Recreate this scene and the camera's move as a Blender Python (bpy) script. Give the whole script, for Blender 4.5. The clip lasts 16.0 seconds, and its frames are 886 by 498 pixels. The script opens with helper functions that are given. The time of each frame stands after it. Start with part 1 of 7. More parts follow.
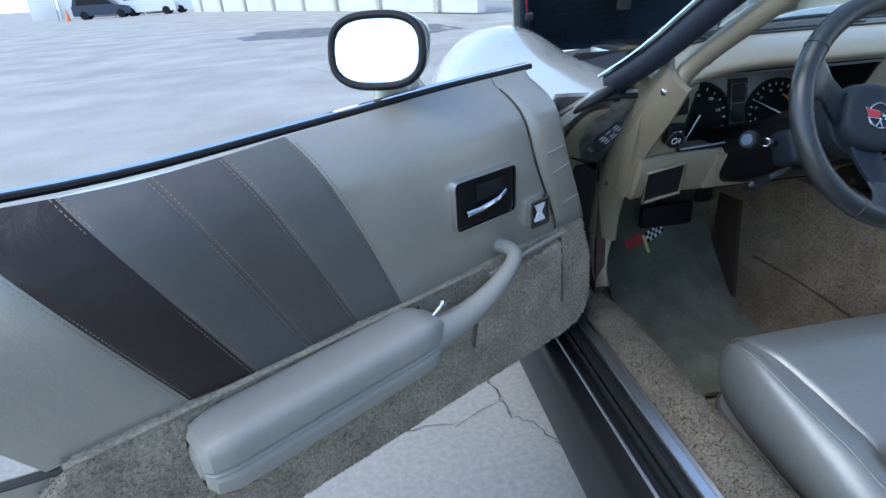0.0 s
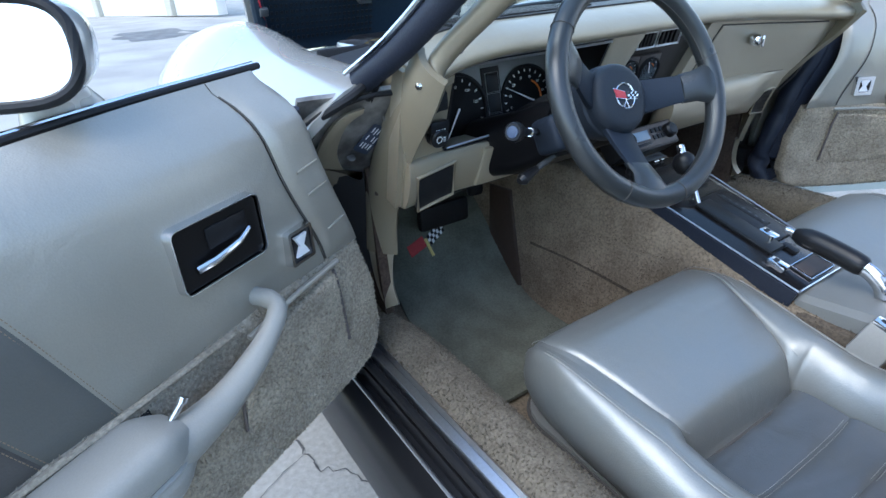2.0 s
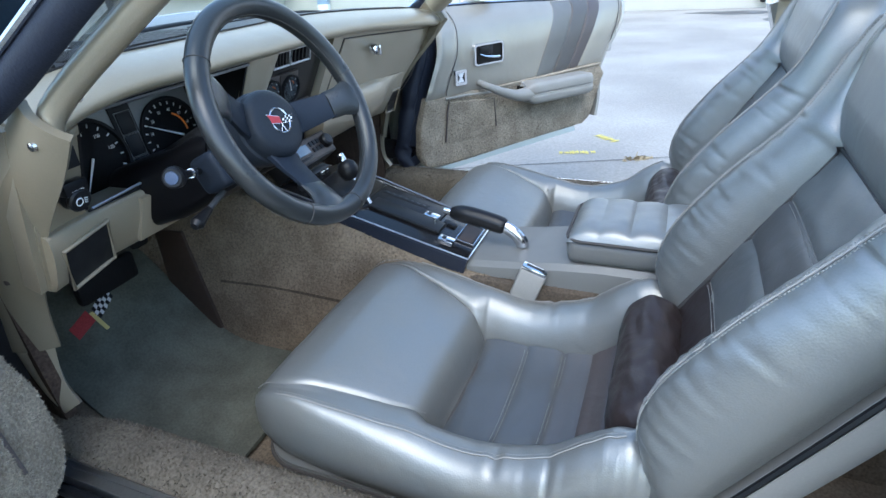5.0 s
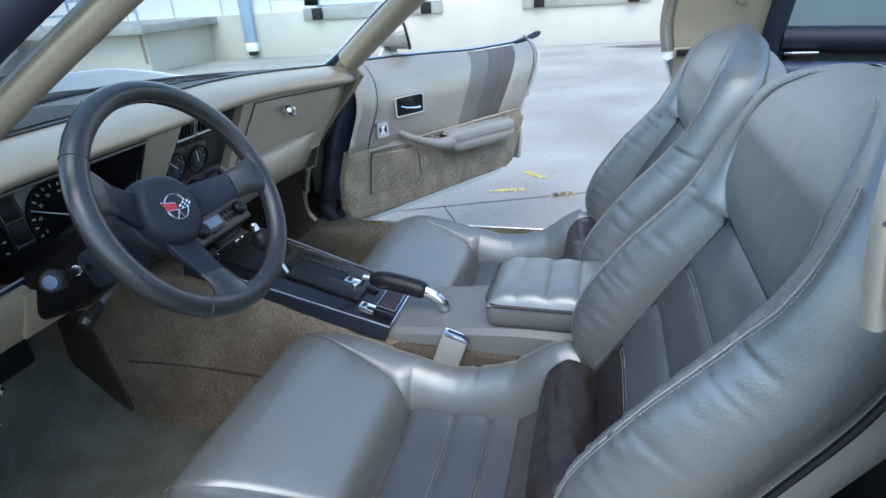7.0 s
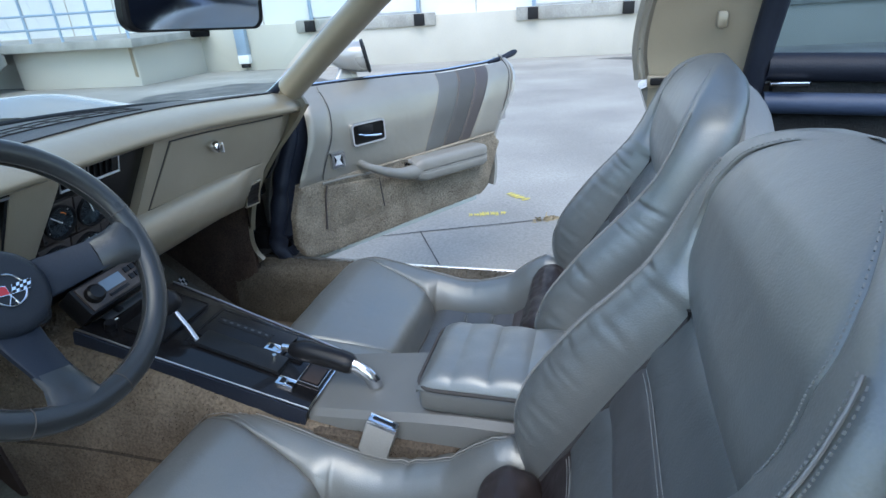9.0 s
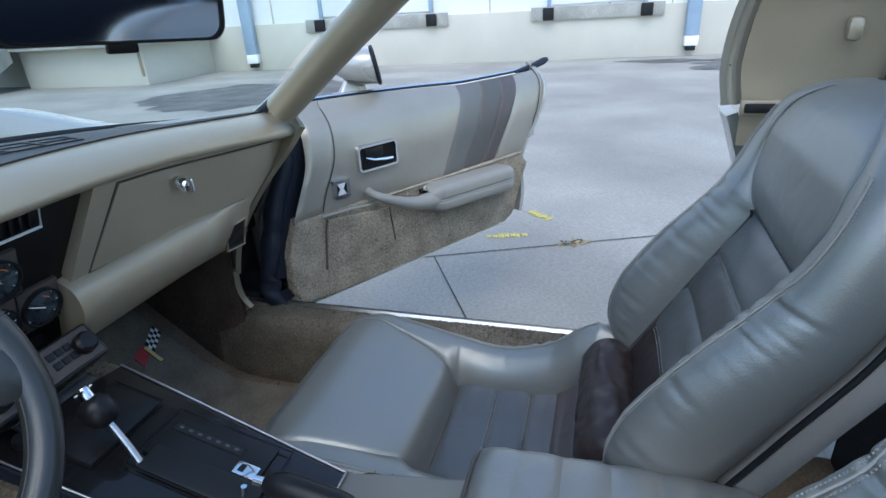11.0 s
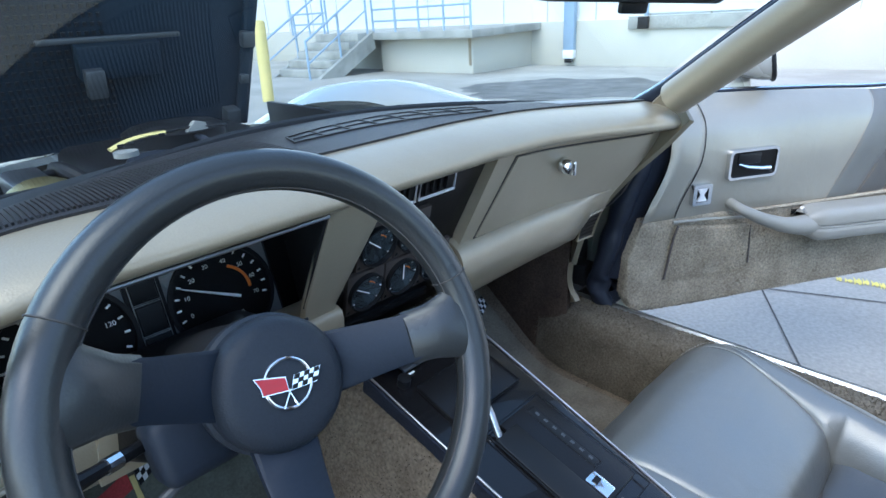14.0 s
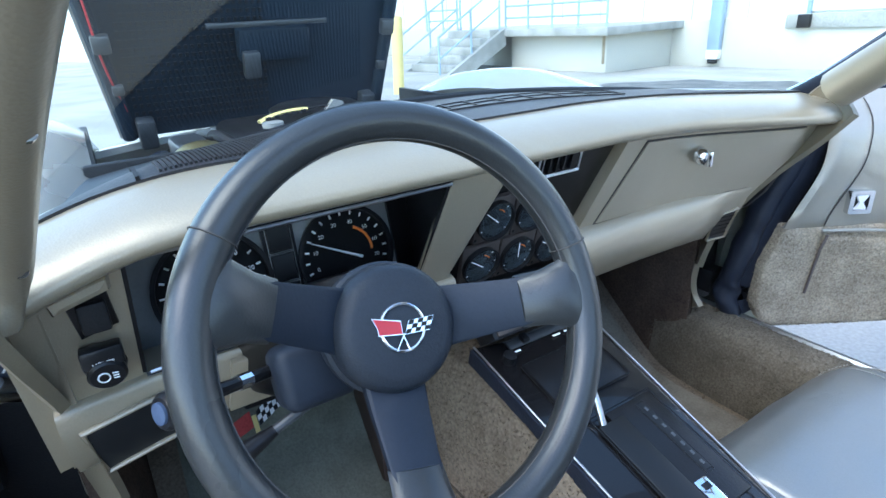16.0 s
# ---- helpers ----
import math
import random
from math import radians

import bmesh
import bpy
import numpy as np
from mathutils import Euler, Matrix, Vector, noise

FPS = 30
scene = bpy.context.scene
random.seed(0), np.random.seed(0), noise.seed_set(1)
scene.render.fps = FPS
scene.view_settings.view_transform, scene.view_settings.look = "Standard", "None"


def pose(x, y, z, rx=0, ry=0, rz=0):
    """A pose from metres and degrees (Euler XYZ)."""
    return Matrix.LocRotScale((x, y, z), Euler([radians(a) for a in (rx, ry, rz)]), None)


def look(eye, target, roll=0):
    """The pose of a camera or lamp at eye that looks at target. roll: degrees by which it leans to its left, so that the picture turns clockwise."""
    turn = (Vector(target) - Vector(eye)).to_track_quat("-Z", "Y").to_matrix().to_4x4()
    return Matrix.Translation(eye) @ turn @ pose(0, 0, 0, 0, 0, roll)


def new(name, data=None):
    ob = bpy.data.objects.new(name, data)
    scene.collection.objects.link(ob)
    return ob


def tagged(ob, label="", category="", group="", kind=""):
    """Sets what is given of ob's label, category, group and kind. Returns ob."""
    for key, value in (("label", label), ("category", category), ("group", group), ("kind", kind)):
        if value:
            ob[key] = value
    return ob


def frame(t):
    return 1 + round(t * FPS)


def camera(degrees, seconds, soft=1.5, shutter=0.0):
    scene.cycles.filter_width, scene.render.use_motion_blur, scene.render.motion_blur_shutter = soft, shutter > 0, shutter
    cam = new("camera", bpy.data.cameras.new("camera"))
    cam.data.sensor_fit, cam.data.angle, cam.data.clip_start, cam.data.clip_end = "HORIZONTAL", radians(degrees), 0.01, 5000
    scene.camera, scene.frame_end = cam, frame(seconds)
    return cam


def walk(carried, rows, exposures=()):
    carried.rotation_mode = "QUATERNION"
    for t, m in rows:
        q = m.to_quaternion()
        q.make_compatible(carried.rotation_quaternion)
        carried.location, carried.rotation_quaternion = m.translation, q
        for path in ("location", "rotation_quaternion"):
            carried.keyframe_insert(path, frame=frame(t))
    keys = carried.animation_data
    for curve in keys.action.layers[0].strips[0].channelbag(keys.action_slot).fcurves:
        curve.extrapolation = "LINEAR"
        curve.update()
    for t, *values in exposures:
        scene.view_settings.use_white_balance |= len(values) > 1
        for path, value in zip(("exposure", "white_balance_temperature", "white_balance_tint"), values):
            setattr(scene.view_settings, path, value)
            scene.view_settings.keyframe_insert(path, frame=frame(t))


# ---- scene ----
cam = camera(76.7, 16.0)
PATH = [
    (0, (-1.125, -0.684, 1.070), (-0.868, 1.105, 0.212), -3.8),
    (0.5, (-1.097, -0.658, 1.070), (-0.767, 1.113, 0.200), -3.6),
    (1, (-1.039, -0.605, 1.043), (-0.562, 1.126, 0.162), -3.5),
    (1.5, (-1.010, -0.560, 1.034), (-0.318, 1.091, 0.144), -3.5),
    (2, (-1.031, -0.525, 1.037), (-0.094, 0.996, 0.139), -3.6),
    (2.5, (-1.050, -0.503, 1.033), (0.109, 0.852, 0.125), -3.6),
    (3, (-1.059, -0.499, 1.038), (0.279, 0.668, 0.117), -3.5),
    (3.5, (-1.061, -0.501, 1.033), (0.400, 0.499, 0.103), -3.4),
    (4, (-1.052, -0.502, 1.040), (0.484, 0.368, 0.099), -3.3),
    (4.2, (-1.045, -0.496, 1.041), (0.513, 0.329, 0.097), -3.3),
    (6.3, (-1.014, -0.508, 1.122), (0.686, 0.051, 0.228), -3.7),
    (6.5, (-1.010, -0.506, 1.127), (0.701, 0.034, 0.245), -3.6),
    (7, (-0.966, -0.535, 1.120), (0.766, -0.023, 0.260), -3.7),
    (7.5, (-0.915, -0.567, 1.125), (0.822, -0.064, 0.271), -3.8),
    (8, (-0.887, -0.582, 1.130), (0.858, -0.083, 0.288), -3.8),
    (8.5, (-0.828, -0.596, 1.132), (0.917, -0.093, 0.295), -3.9),
    (9, (-0.752, -0.604, 1.133), (0.994, -0.092, 0.302), -3.8),
    (9.2, (-0.706, -0.587, 1.134), (1.042, -0.074, 0.309), -3.6),
    (11.3, (-0.434, -0.457, 1.130), (1.298, 0.096, 0.298), -3.3),
    (11.5, (-0.420, -0.429, 1.126), (1.301, 0.153, 0.289), -3.2),
    (12, (-0.420, -0.371, 1.118), (1.248, 0.361, 0.292), -3.3),
    (12.5, (-0.436, -0.333, 1.110), (1.144, 0.585, 0.296), -3.3),
    (13, (-0.453, -0.319, 1.113), (1.020, 0.768, 0.307), -3.4),
    (13.5, (-0.475, -0.307, 1.112), (0.898, 0.908, 0.314), -3.3),
    (14, (-0.487, -0.296, 1.108), (0.783, 1.035, 0.324), -3.4),
    (14.5, (-0.499, -0.294, 1.106), (0.670, 1.130, 0.328), -3.3),
    (15, (-0.500, -0.298, 1.099), (0.579, 1.201, 0.332), -3.4),
    (15.5, (-0.503, -0.299, 1.094), (0.509, 1.248, 0.331), -3.4),
    (16, (-0.503, -0.305, 1.080), (0.454, 1.274, 0.312), -3.2),
]
# the clip brightens and darkens its picture on the way
EXPOSURES = [(0.0, 1.63, 5980, 6), (1.5, 1.96, 5980, 6), (3.5, 2.18, 5980, 6), (4.5, 2.13, 6000, 6), (7.0, 1.78, 6180, 6), (9.0, 1.63, 6180, 6), (11.5, 1.45, 6150, 6), (12.5, 1.53, 6100, 6), (14.0, 2.05, 5980, 6), (16.0, 2.51, 5980, 6)]
walk(cam, [(t, look(eye, target, roll)) for t, eye, target, roll in PATH], EXPOSURES)

# ---- light ----
world = bpy.data.worlds.new("sky")
scene.world = world
world.use_nodes = True
wn = world.node_tree.nodes
sky = wn.new("ShaderNodeTexSky")
sky.sky_type, sky.sun_disc = "NISHITA", False
sky.sun_elevation, sky.sun_rotation = radians(56), radians(256)
sky.air_density, sky.dust_density, sky.ozone_density = 1.0, 0.8, 1.0
world.node_tree.links.new(sky.outputs["Color"], wn["Background"].inputs["Color"])
wn["Background"].inputs["Strength"].default_value = 0.15
sun = new("sun", bpy.data.lights.new("sun", "SUN"))
sun.data.energy, sun.data.angle, sun.data.color = 0.62, radians(50), (1.0, 0.97, 0.94)
sun.matrix_world = look((-4.7, -1.2, 7.2), (0, 0, 0))


# ---- materials ----
def material(name, color, rough=0.5, metal=0.0, grain=0.0, scale=60.0, bump=0.0, var=0.12, big=4.0, coat=0.0, second=None):
    """A surface with variation at two scales and fine relief."""
    m = bpy.data.materials.new(name)
    m.use_nodes = True
    nt = m.node_tree
    n, l = nt.nodes, nt.links
    p = n["Principled BSDF"]
    p.inputs["Specular IOR Level"].default_value = 0.25 if max(color) < 0.04 else 0.5
    tc = n.new("ShaderNodeTexCoord")
    fine, wide = n.new("ShaderNodeTexNoise"), n.new("ShaderNodeTexNoise")
    fine.inputs["Scale"].default_value, fine.inputs["Detail"].default_value = scale, 4
    wide.inputs["Scale"].default_value, wide.inputs["Detail"].default_value = big, 5
    for q in (fine, wide):
        l.new(tc.outputs["Object"], q.inputs["Vector"])
    c1 = (*color, 1)
    c2 = (*(second or [c * (1 - var) for c in color]), 1)
    mix = n.new("ShaderNodeMix")
    mix.data_type = "RGBA"
    ramp = n.new("ShaderNodeValToRGB")
    ramp.color_ramp.elements[0].position, ramp.color_ramp.elements[1].position = 0.35, 0.65
    l.new(wide.outputs["Fac"], ramp.inputs["Fac"])
    l.new(ramp.outputs["Color"], mix.inputs["Factor"])
    mix.inputs["A"].default_value, mix.inputs["B"].default_value = c1, c2
    out = mix.outputs["Result"]
    if grain:
        mul = n.new("ShaderNodeMix")
        mul.data_type, mul.blend_type = "RGBA", "MULTIPLY"
        r2 = n.new("ShaderNodeValToRGB")
        r2.color_ramp.elements[0].position, r2.color_ramp.elements[1].position = 0.3, 0.7
        r2.color_ramp.elements[0].color = (1 - grain, 1 - grain, 1 - grain, 1)
        l.new(fine.outputs["Fac"], r2.inputs["Fac"])
        mul.inputs["Factor"].default_value = 1.0
        l.new(out, mul.inputs["A"])
        l.new(r2.outputs["Color"], mul.inputs["B"])
        out = mul.outputs["Result"]
    l.new(out, p.inputs["Base Color"])
    p.inputs["Metallic"].default_value = metal
    rr = n.new("ShaderNodeMapRange")
    rr.inputs["To Min"].default_value, rr.inputs["To Max"].default_value = max(rough - 0.06, 0.02), min(rough + 0.08, 1)
    l.new(wide.outputs["Fac"], rr.inputs["Value"])
    l.new(rr.outputs["Result"], p.inputs["Roughness"])
    p.inputs["Coat Weight"].default_value = coat
    if bump:
        b = n.new("ShaderNodeBump")
        b.inputs["Strength"].default_value, b.inputs["Distance"].default_value = bump, 0.004
        l.new(fine.outputs["Fac"], b.inputs["Height"])
        l.new(b.outputs["Normal"], p.inputs["Normal"])
    return m


def leather(name, color, rough=0.42, wrinkle=0.25, metal=0.0, crease=0.12, second=None, sheen=0.0):
    m = material(name, color, rough, metal, 0.06, 450, 0.0, 0.1, 5, sheen, second)
    n, l = m.node_tree.nodes, m.node_tree.links
    p = n["Principled BSDF"]
    p.inputs["Coat Roughness"].default_value = 0.3
    tc = n.new("ShaderNodeTexCoord")
    v = n.new("ShaderNodeTexVoronoi")
    v.inputs["Scale"].default_value = 420
    w = n.new("ShaderNodeTexNoise")
    w.inputs["Scale"].default_value, w.inputs["Detail"].default_value, w.inputs["Distortion"].default_value = 11, 3, 1.2
    l.new(tc.outputs["Object"], v.inputs["Vector"])
    l.new(tc.outputs["Object"], w.inputs["Vector"])
    b1, b2 = n.new("ShaderNodeBump"), n.new("ShaderNodeBump")
    b1.inputs["Strength"].default_value, b1.inputs["Distance"].default_value = 0.15, 0.001
    b2.inputs["Strength"].default_value, b2.inputs["Distance"].default_value = wrinkle, 0.01
    l.new(v.outputs["Distance"], b1.inputs["Height"])
    l.new(w.outputs["Fac"], b2.inputs["Height"])
    # fine creases: thin dark valleys between puffed cells
    k, b3 = n.new("ShaderNodeTexNoise"), n.new("ShaderNodeBump")
    k.noise_type = "RIDGED_MULTIFRACTAL"
    k.inputs["Scale"].default_value, k.inputs["Detail"].default_value, k.inputs["Distortion"].default_value = 26, 4, 0.6
    l.new(tc.outputs["Object"], k.inputs["Vector"])
    b3.invert = True
    b3.inputs["Strength"].default_value, b3.inputs["Distance"].default_value = crease, 0.0025
    l.new(k.outputs["Fac"], b3.inputs["Height"])
    l.new(b2.outputs["Normal"], b3.inputs["Normal"])
    l.new(b3.outputs["Normal"], b1.inputs["Normal"])
    l.new(b1.outputs["Normal"], p.inputs["Normal"])
    return m


def carpet(name, color, depth=0.5):
    """Cut pile: mottled, with each tuft a little apart in tone."""
    m = material(name, color, 0.95, 0, depth * 0.9, 200, 0.5, 0.30, 14)
    n, l = m.node_tree.nodes, m.node_tree.links
    p = n["Principled BSDF"]
    p.inputs["Specular IOR Level"].default_value = 0.1
    geo, ramp, mul, old = n.new("ShaderNodeNewGeometry"), n.new("ShaderNodeValToRGB"), n.new("ShaderNodeMix"), p.inputs["Base Color"].links[0].from_socket
    mul.data_type, mul.blend_type = "RGBA", "MULTIPLY"
    mul.inputs["Factor"].default_value = 1.0
    ramp.color_ramp.elements[0].color, ramp.color_ramp.elements[1].color = (0.84, 0.83, 0.82, 1), (1.16, 1.15, 1.13, 1)
    l.new(geo.outputs["Random Per Island"], ramp.inputs["Fac"])
    l.new(old, mul.inputs["A"])
    l.new(ramp.outputs["Color"], mul.inputs["B"])
    l.new(mul.outputs["Result"], p.inputs["Base Color"])
    return m


def glass(name, color=(0.9, 0.97, 0.95), rough=0.0):
    m = bpy.data.materials.new(name)
    m.use_nodes = True
    nt = m.node_tree
    nt.nodes.clear()
    o, t, g, mx, f = [nt.nodes.new("ShaderNode" + k) for k in ("OutputMaterial", "BsdfTransparent", "BsdfGlossy", "MixShader", "Fresnel")]
    t.inputs["Color"].default_value = (*color, 1)
    g.inputs["Roughness"].default_value = rough
    f.inputs["IOR"].default_value = 1.32
    nt.links.new(f.outputs[0], mx.inputs[0])
    nt.links.new(t.outputs[0], mx.inputs[1])
    nt.links.new(g.outputs[0], mx.inputs[2])
    nt.links.new(mx.outputs[0], o.inputs["Surface"])
    return m


SILVER = leather("silver_beige_leather", (0.225, 0.237, 0.229), 0.39, 0.10, 0.54, 0.34, (0.248, 0.244, 0.221), 0.12)
GREY = leather("grey_leather", (0.108, 0.104, 0.091), 0.45)
TAUPE = leather("taupe_leather", (0.080, 0.071, 0.063), 0.45)
BROWN = leather("brown_leather", (0.085, 0.07, 0.065), 0.42)
DARKBROWN = leather("dark_brown_leather", (0.036, 0.027, 0.025), 0.38, 0.35, 0, 0.35)
VINYL = leather("beige_vinyl", (0.335, 0.282, 0.196), 0.36, 0.08, 0.3, 0.12, None, 0.5)
DVINYL = leather("door_vinyl", (0.35, 0.325, 0.27), 0.36, 0.2, 0.4, 0.12, None, 0.3)
POSTM = leather("tan_post_plastic", (0.215, 0.178, 0.118), 0.45, 0.05)
CLUSTERM = material("grey_cluster_plate", (0.24, 0.25, 0.25), 0.35, 0.2, 0.08, 300)
CARPET = carpet("tan_carpet", (0.47, 0.405, 0.31))
# the door carpet's tan in a darker tone, for the sills
SILLC = carpet("dark_sill_carpet", (0.175, 0.151, 0.116))
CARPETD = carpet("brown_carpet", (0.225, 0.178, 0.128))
MATC = carpet("grey_green_mat", (0.160, 0.162, 0.128), 0.3)
PLATEM = material("brown_black_plate", (0.062, 0.048, 0.041), 0.5, 0, 0.1, 300, 0.1)
BLACK = material("black_plastic", (0.011, 0.011, 0.012), 0.3, 0, 0.1, 300, 0.1)
JET = material("jet_black_plastic", (0.004, 0.004, 0.005), 0.32, 0, 0.1, 200, 0.05)
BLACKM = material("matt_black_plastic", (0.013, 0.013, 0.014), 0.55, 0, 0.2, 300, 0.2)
BLUEBLACK = material("blue_black_padding", (0.018, 0.022, 0.034), 0.45, 0, 0.2, 300, 0.2)
WHEELM = leather("charcoal_wheel_leather", (0.024, 0.026, 0.026), 0.28, 0.1, 0, 0.10, None, 0.6)
SPOKE = material("charcoal_spoke", (0.017, 0.023, 0.034), 0.5, 0.1, 0.1, 300, 0.05)
TRIMC = material("satin_chrome", (0.82, 0.82, 0.82), 0.3, 0.15)
CHROME = material("chrome", (0.75, 0.76, 0.78), 0.12, 1.0)
ALU = material("brushed_aluminium", (0.55, 0.56, 0.58), 0.3, 1.0, 0.1, 200)
PAINT = material("silver_beige_paint", (0.42, 0.405, 0.365), 0.26, 0.3, 0.04, 900, 0, 0.04, 2, 0.6)
RUBBER = material("rubber", (0.012, 0.012, 0.013), 0.55, 0, 0.2, 100, 0.2)
FASCIA = material("glossy_fascia", (0.0035, 0.003, 0.003), 0.3, 0, 0.1, 200, 0.05)
WALNUT = material("dark_brown_fascia", (0.009, 0.0085, 0.009), 0.24, 0.0, 0.15, 200, 0.03, coat=0.3)
HOODM = material("matt_hood_liner", (0.012, 0.024, 0.038), 0.55, 0, 0.2, 90, 0.2)
WALLC = material("beige_painted_wall", (0.53, 0.50, 0.43), 0.85, 0, 0.06, 40, 0.2, 0.1, 0.8)
WHITE = material("white_paint", (0.8, 0.8, 0.8), 0.6, 0, 0.04, 60, 0.05, 0.05, 1)
STEELB = material("galvanised_steel", (0.36, 0.47, 0.60), 0.5, 0.35, 0.1, 60)
YELLOW = material("yellow_paint", (0.74, 0.61, 0.14), 0.7, 0, 0.25, 60, 0.1)
RED = material("red_enamel", (0.45, 0.03, 0.04), 0.4)
ORANGE = material("orange_paint", (0.8, 0.2, 0.03), 0.5)
GAUGE = material("gauge_face", (0.012, 0.013, 0.014), 0.4)
PGREY = leather("pale_grey_leather", (0.155, 0.152, 0.138), 0.45, 0.2, 0.2)
DGREY = leather("warm_grey_leather", (0.092, 0.086, 0.078), 0.45)
MATP = carpet("brown_grey_mat", (0.21, 0.182, 0.140), 0.3)
SLATE = leather("slate_leather", (0.105, 0.109, 0.108), 0.38, 0.2, 0.4, 0.2, None, 0.2)
BANDG = leather("grey_band_leather", (0.150, 0.153, 0.146), 0.38, 0.2, 0.4, 0.2, None, 0.2)
BANDT = leather("taupe_band_leather", (0.112, 0.108, 0.103), 0.38, 0.2, 0.35, 0.2, None, 0.2)
ARMV = leather("grey_armrest_vinyl", (0.275, 0.262, 0.228), 0.45, 0.06)
SHELLM = material("grey_beige_plastic", (0.30, 0.29, 0.265), 0.5, 0, 0.06, 300, 0.05)
CONM = leather("grey_console_vinyl", (0.145, 0.145, 0.133), 0.45, 0.08)
HUBM = material("charcoal_pad", (0.024, 0.029, 0.037), 0.45, 0, 0.15, 500, 0.15)
SEAM = material("dark_seam", (0.05, 0.045, 0.04), 0.7)
THREAD = material("tan_thread", (0.28, 0.20, 0.13), 0.7)
THREADL = material("grey_thread", (0.27, 0.268, 0.245), 0.7)
JAMB = material("dusty_silver", (0.42, 0.40, 0.375), 0.45, 0.35, 0.45, 45, 0.3, 0.75, 14)
COWLM = material("dark_cowl", (0.032, 0.036, 0.040), 0.5, 0.2, 0.1, 200, 0.05)
COVERM = material("dark_taupe_cover", (0.034, 0.033, 0.034), 0.42, 0, 0.2, 400, 0.2)
STEELD = material("dull_steel", (0.11, 0.115, 0.12), 0.45, 0.6, 0.1, 60)
BRASS = material("plated_brass", (0.45, 0.36, 0.16), 0.35, 0.9, 0.2, 40)
NAVY = material("navy_enamel", (0.03, 0.045, 0.08), 0.35, 0, 0.1, 60)
NAVYM = material("blue_vinyl", (0.05, 0.075, 0.13), 0.5, 0, 0.1, 200, 0.1)
UMBER = material("umber_plastic", (0.045, 0.027, 0.018), 0.55, 0, 0.2, 100, 0.1)
# brown carpet with shade put into its colour; the tunnel seam shares it
CARPETS = carpet("shade_seam_carpet", (0.11, 0.088, 0.066))
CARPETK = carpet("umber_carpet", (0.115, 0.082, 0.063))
CARPETB = material("charcoal_carpet", (0.05, 0.05, 0.048), 0.95, 0, 0.5, 320, 0.8, 0.3, 7)
CONCRETE2 = material("weathered_concrete", (0.42, 0.41, 0.37), 0.9, 0, 0.2, 30, 0.3, 0.3, 2.2)
WALLW = material("white_stucco", (0.72, 0.71, 0.68), 0.85, 0, 0.06, 20, 0.1, 0.1, 0.5)
RUST = material("rust_stain", (0.47, 0.38, 0.26), 0.9, 0, 0.4, 14, 0.1, 0.4, 6)
JOINT = material("joint_filler", (0.09, 0.085, 0.08), 0.9, 0, 0.3, 60)
STRAW = material("dry_straw", (0.40, 0.33, 0.21), 0.9)
YELLOWP = material("yellow_enamel", (0.72, 0.58, 0.22), 0.5, 0, 0.1, 30, 0.05)
REDCLOTH = material("red_cloth", (0.5, 0.06, 0.06), 0.9, 0, 0.3, 300, 0.4)
PALE = material("white_marking", (0.9, 0.9, 0.87), 0.6)
LCD = material("pale_display", (0.16, 0.21, 0.27), 0.25)
GAUGEB = material("blue_grey_dial", (0.13, 0.175, 0.2), 0.35)
DAMP = material("damp_concrete", (0.16, 0.158, 0.15), 0.6, 0, 0.3, 40, 0.3, 0.5, 3)
LOT = material("lot_concrete", (0.41, 0.388, 0.343), 0.88, 0, 0.24, 70, 0.5, 0.26, 0.8)
MIRROR = material("mirror_glass", (0.92, 0.94, 0.95), 0.02, 1.0)
WINDOW = glass("windscreen_glass", (0.86, 0.95, 0.93))
TINT = glass("tinted_hatch_glass", (0.21, 0.29, 0.35))


PB = Matrix.Identity(4)


# ---- building blocks ----
def finish(bm, smooth=True, closed=True):
    bmesh.ops.remove_doubles(bm, verts=bm.verts, dist=1e-5)
    if closed:
        bmesh.ops.recalc_face_normals(bm, faces=bm.faces)
    for f in bm.faces:
        f.smooth = smooth
    return bm


def part(name, bm, mat, parent=None, label="", m=None, sharp=35):
    me = bpy.data.meshes.new(name)
    bm.to_mesh(me)
    bm.free()
    me.materials.append(mat)
    if sharp:
        me.set_sharp_from_angle(angle=radians(sharp))
    ob = new(name, me)
    if parent:
        ob.parent = parent
    if m is not None:
        ob.matrix_basis = m
    if label:
        ob["label"] = label
    return ob


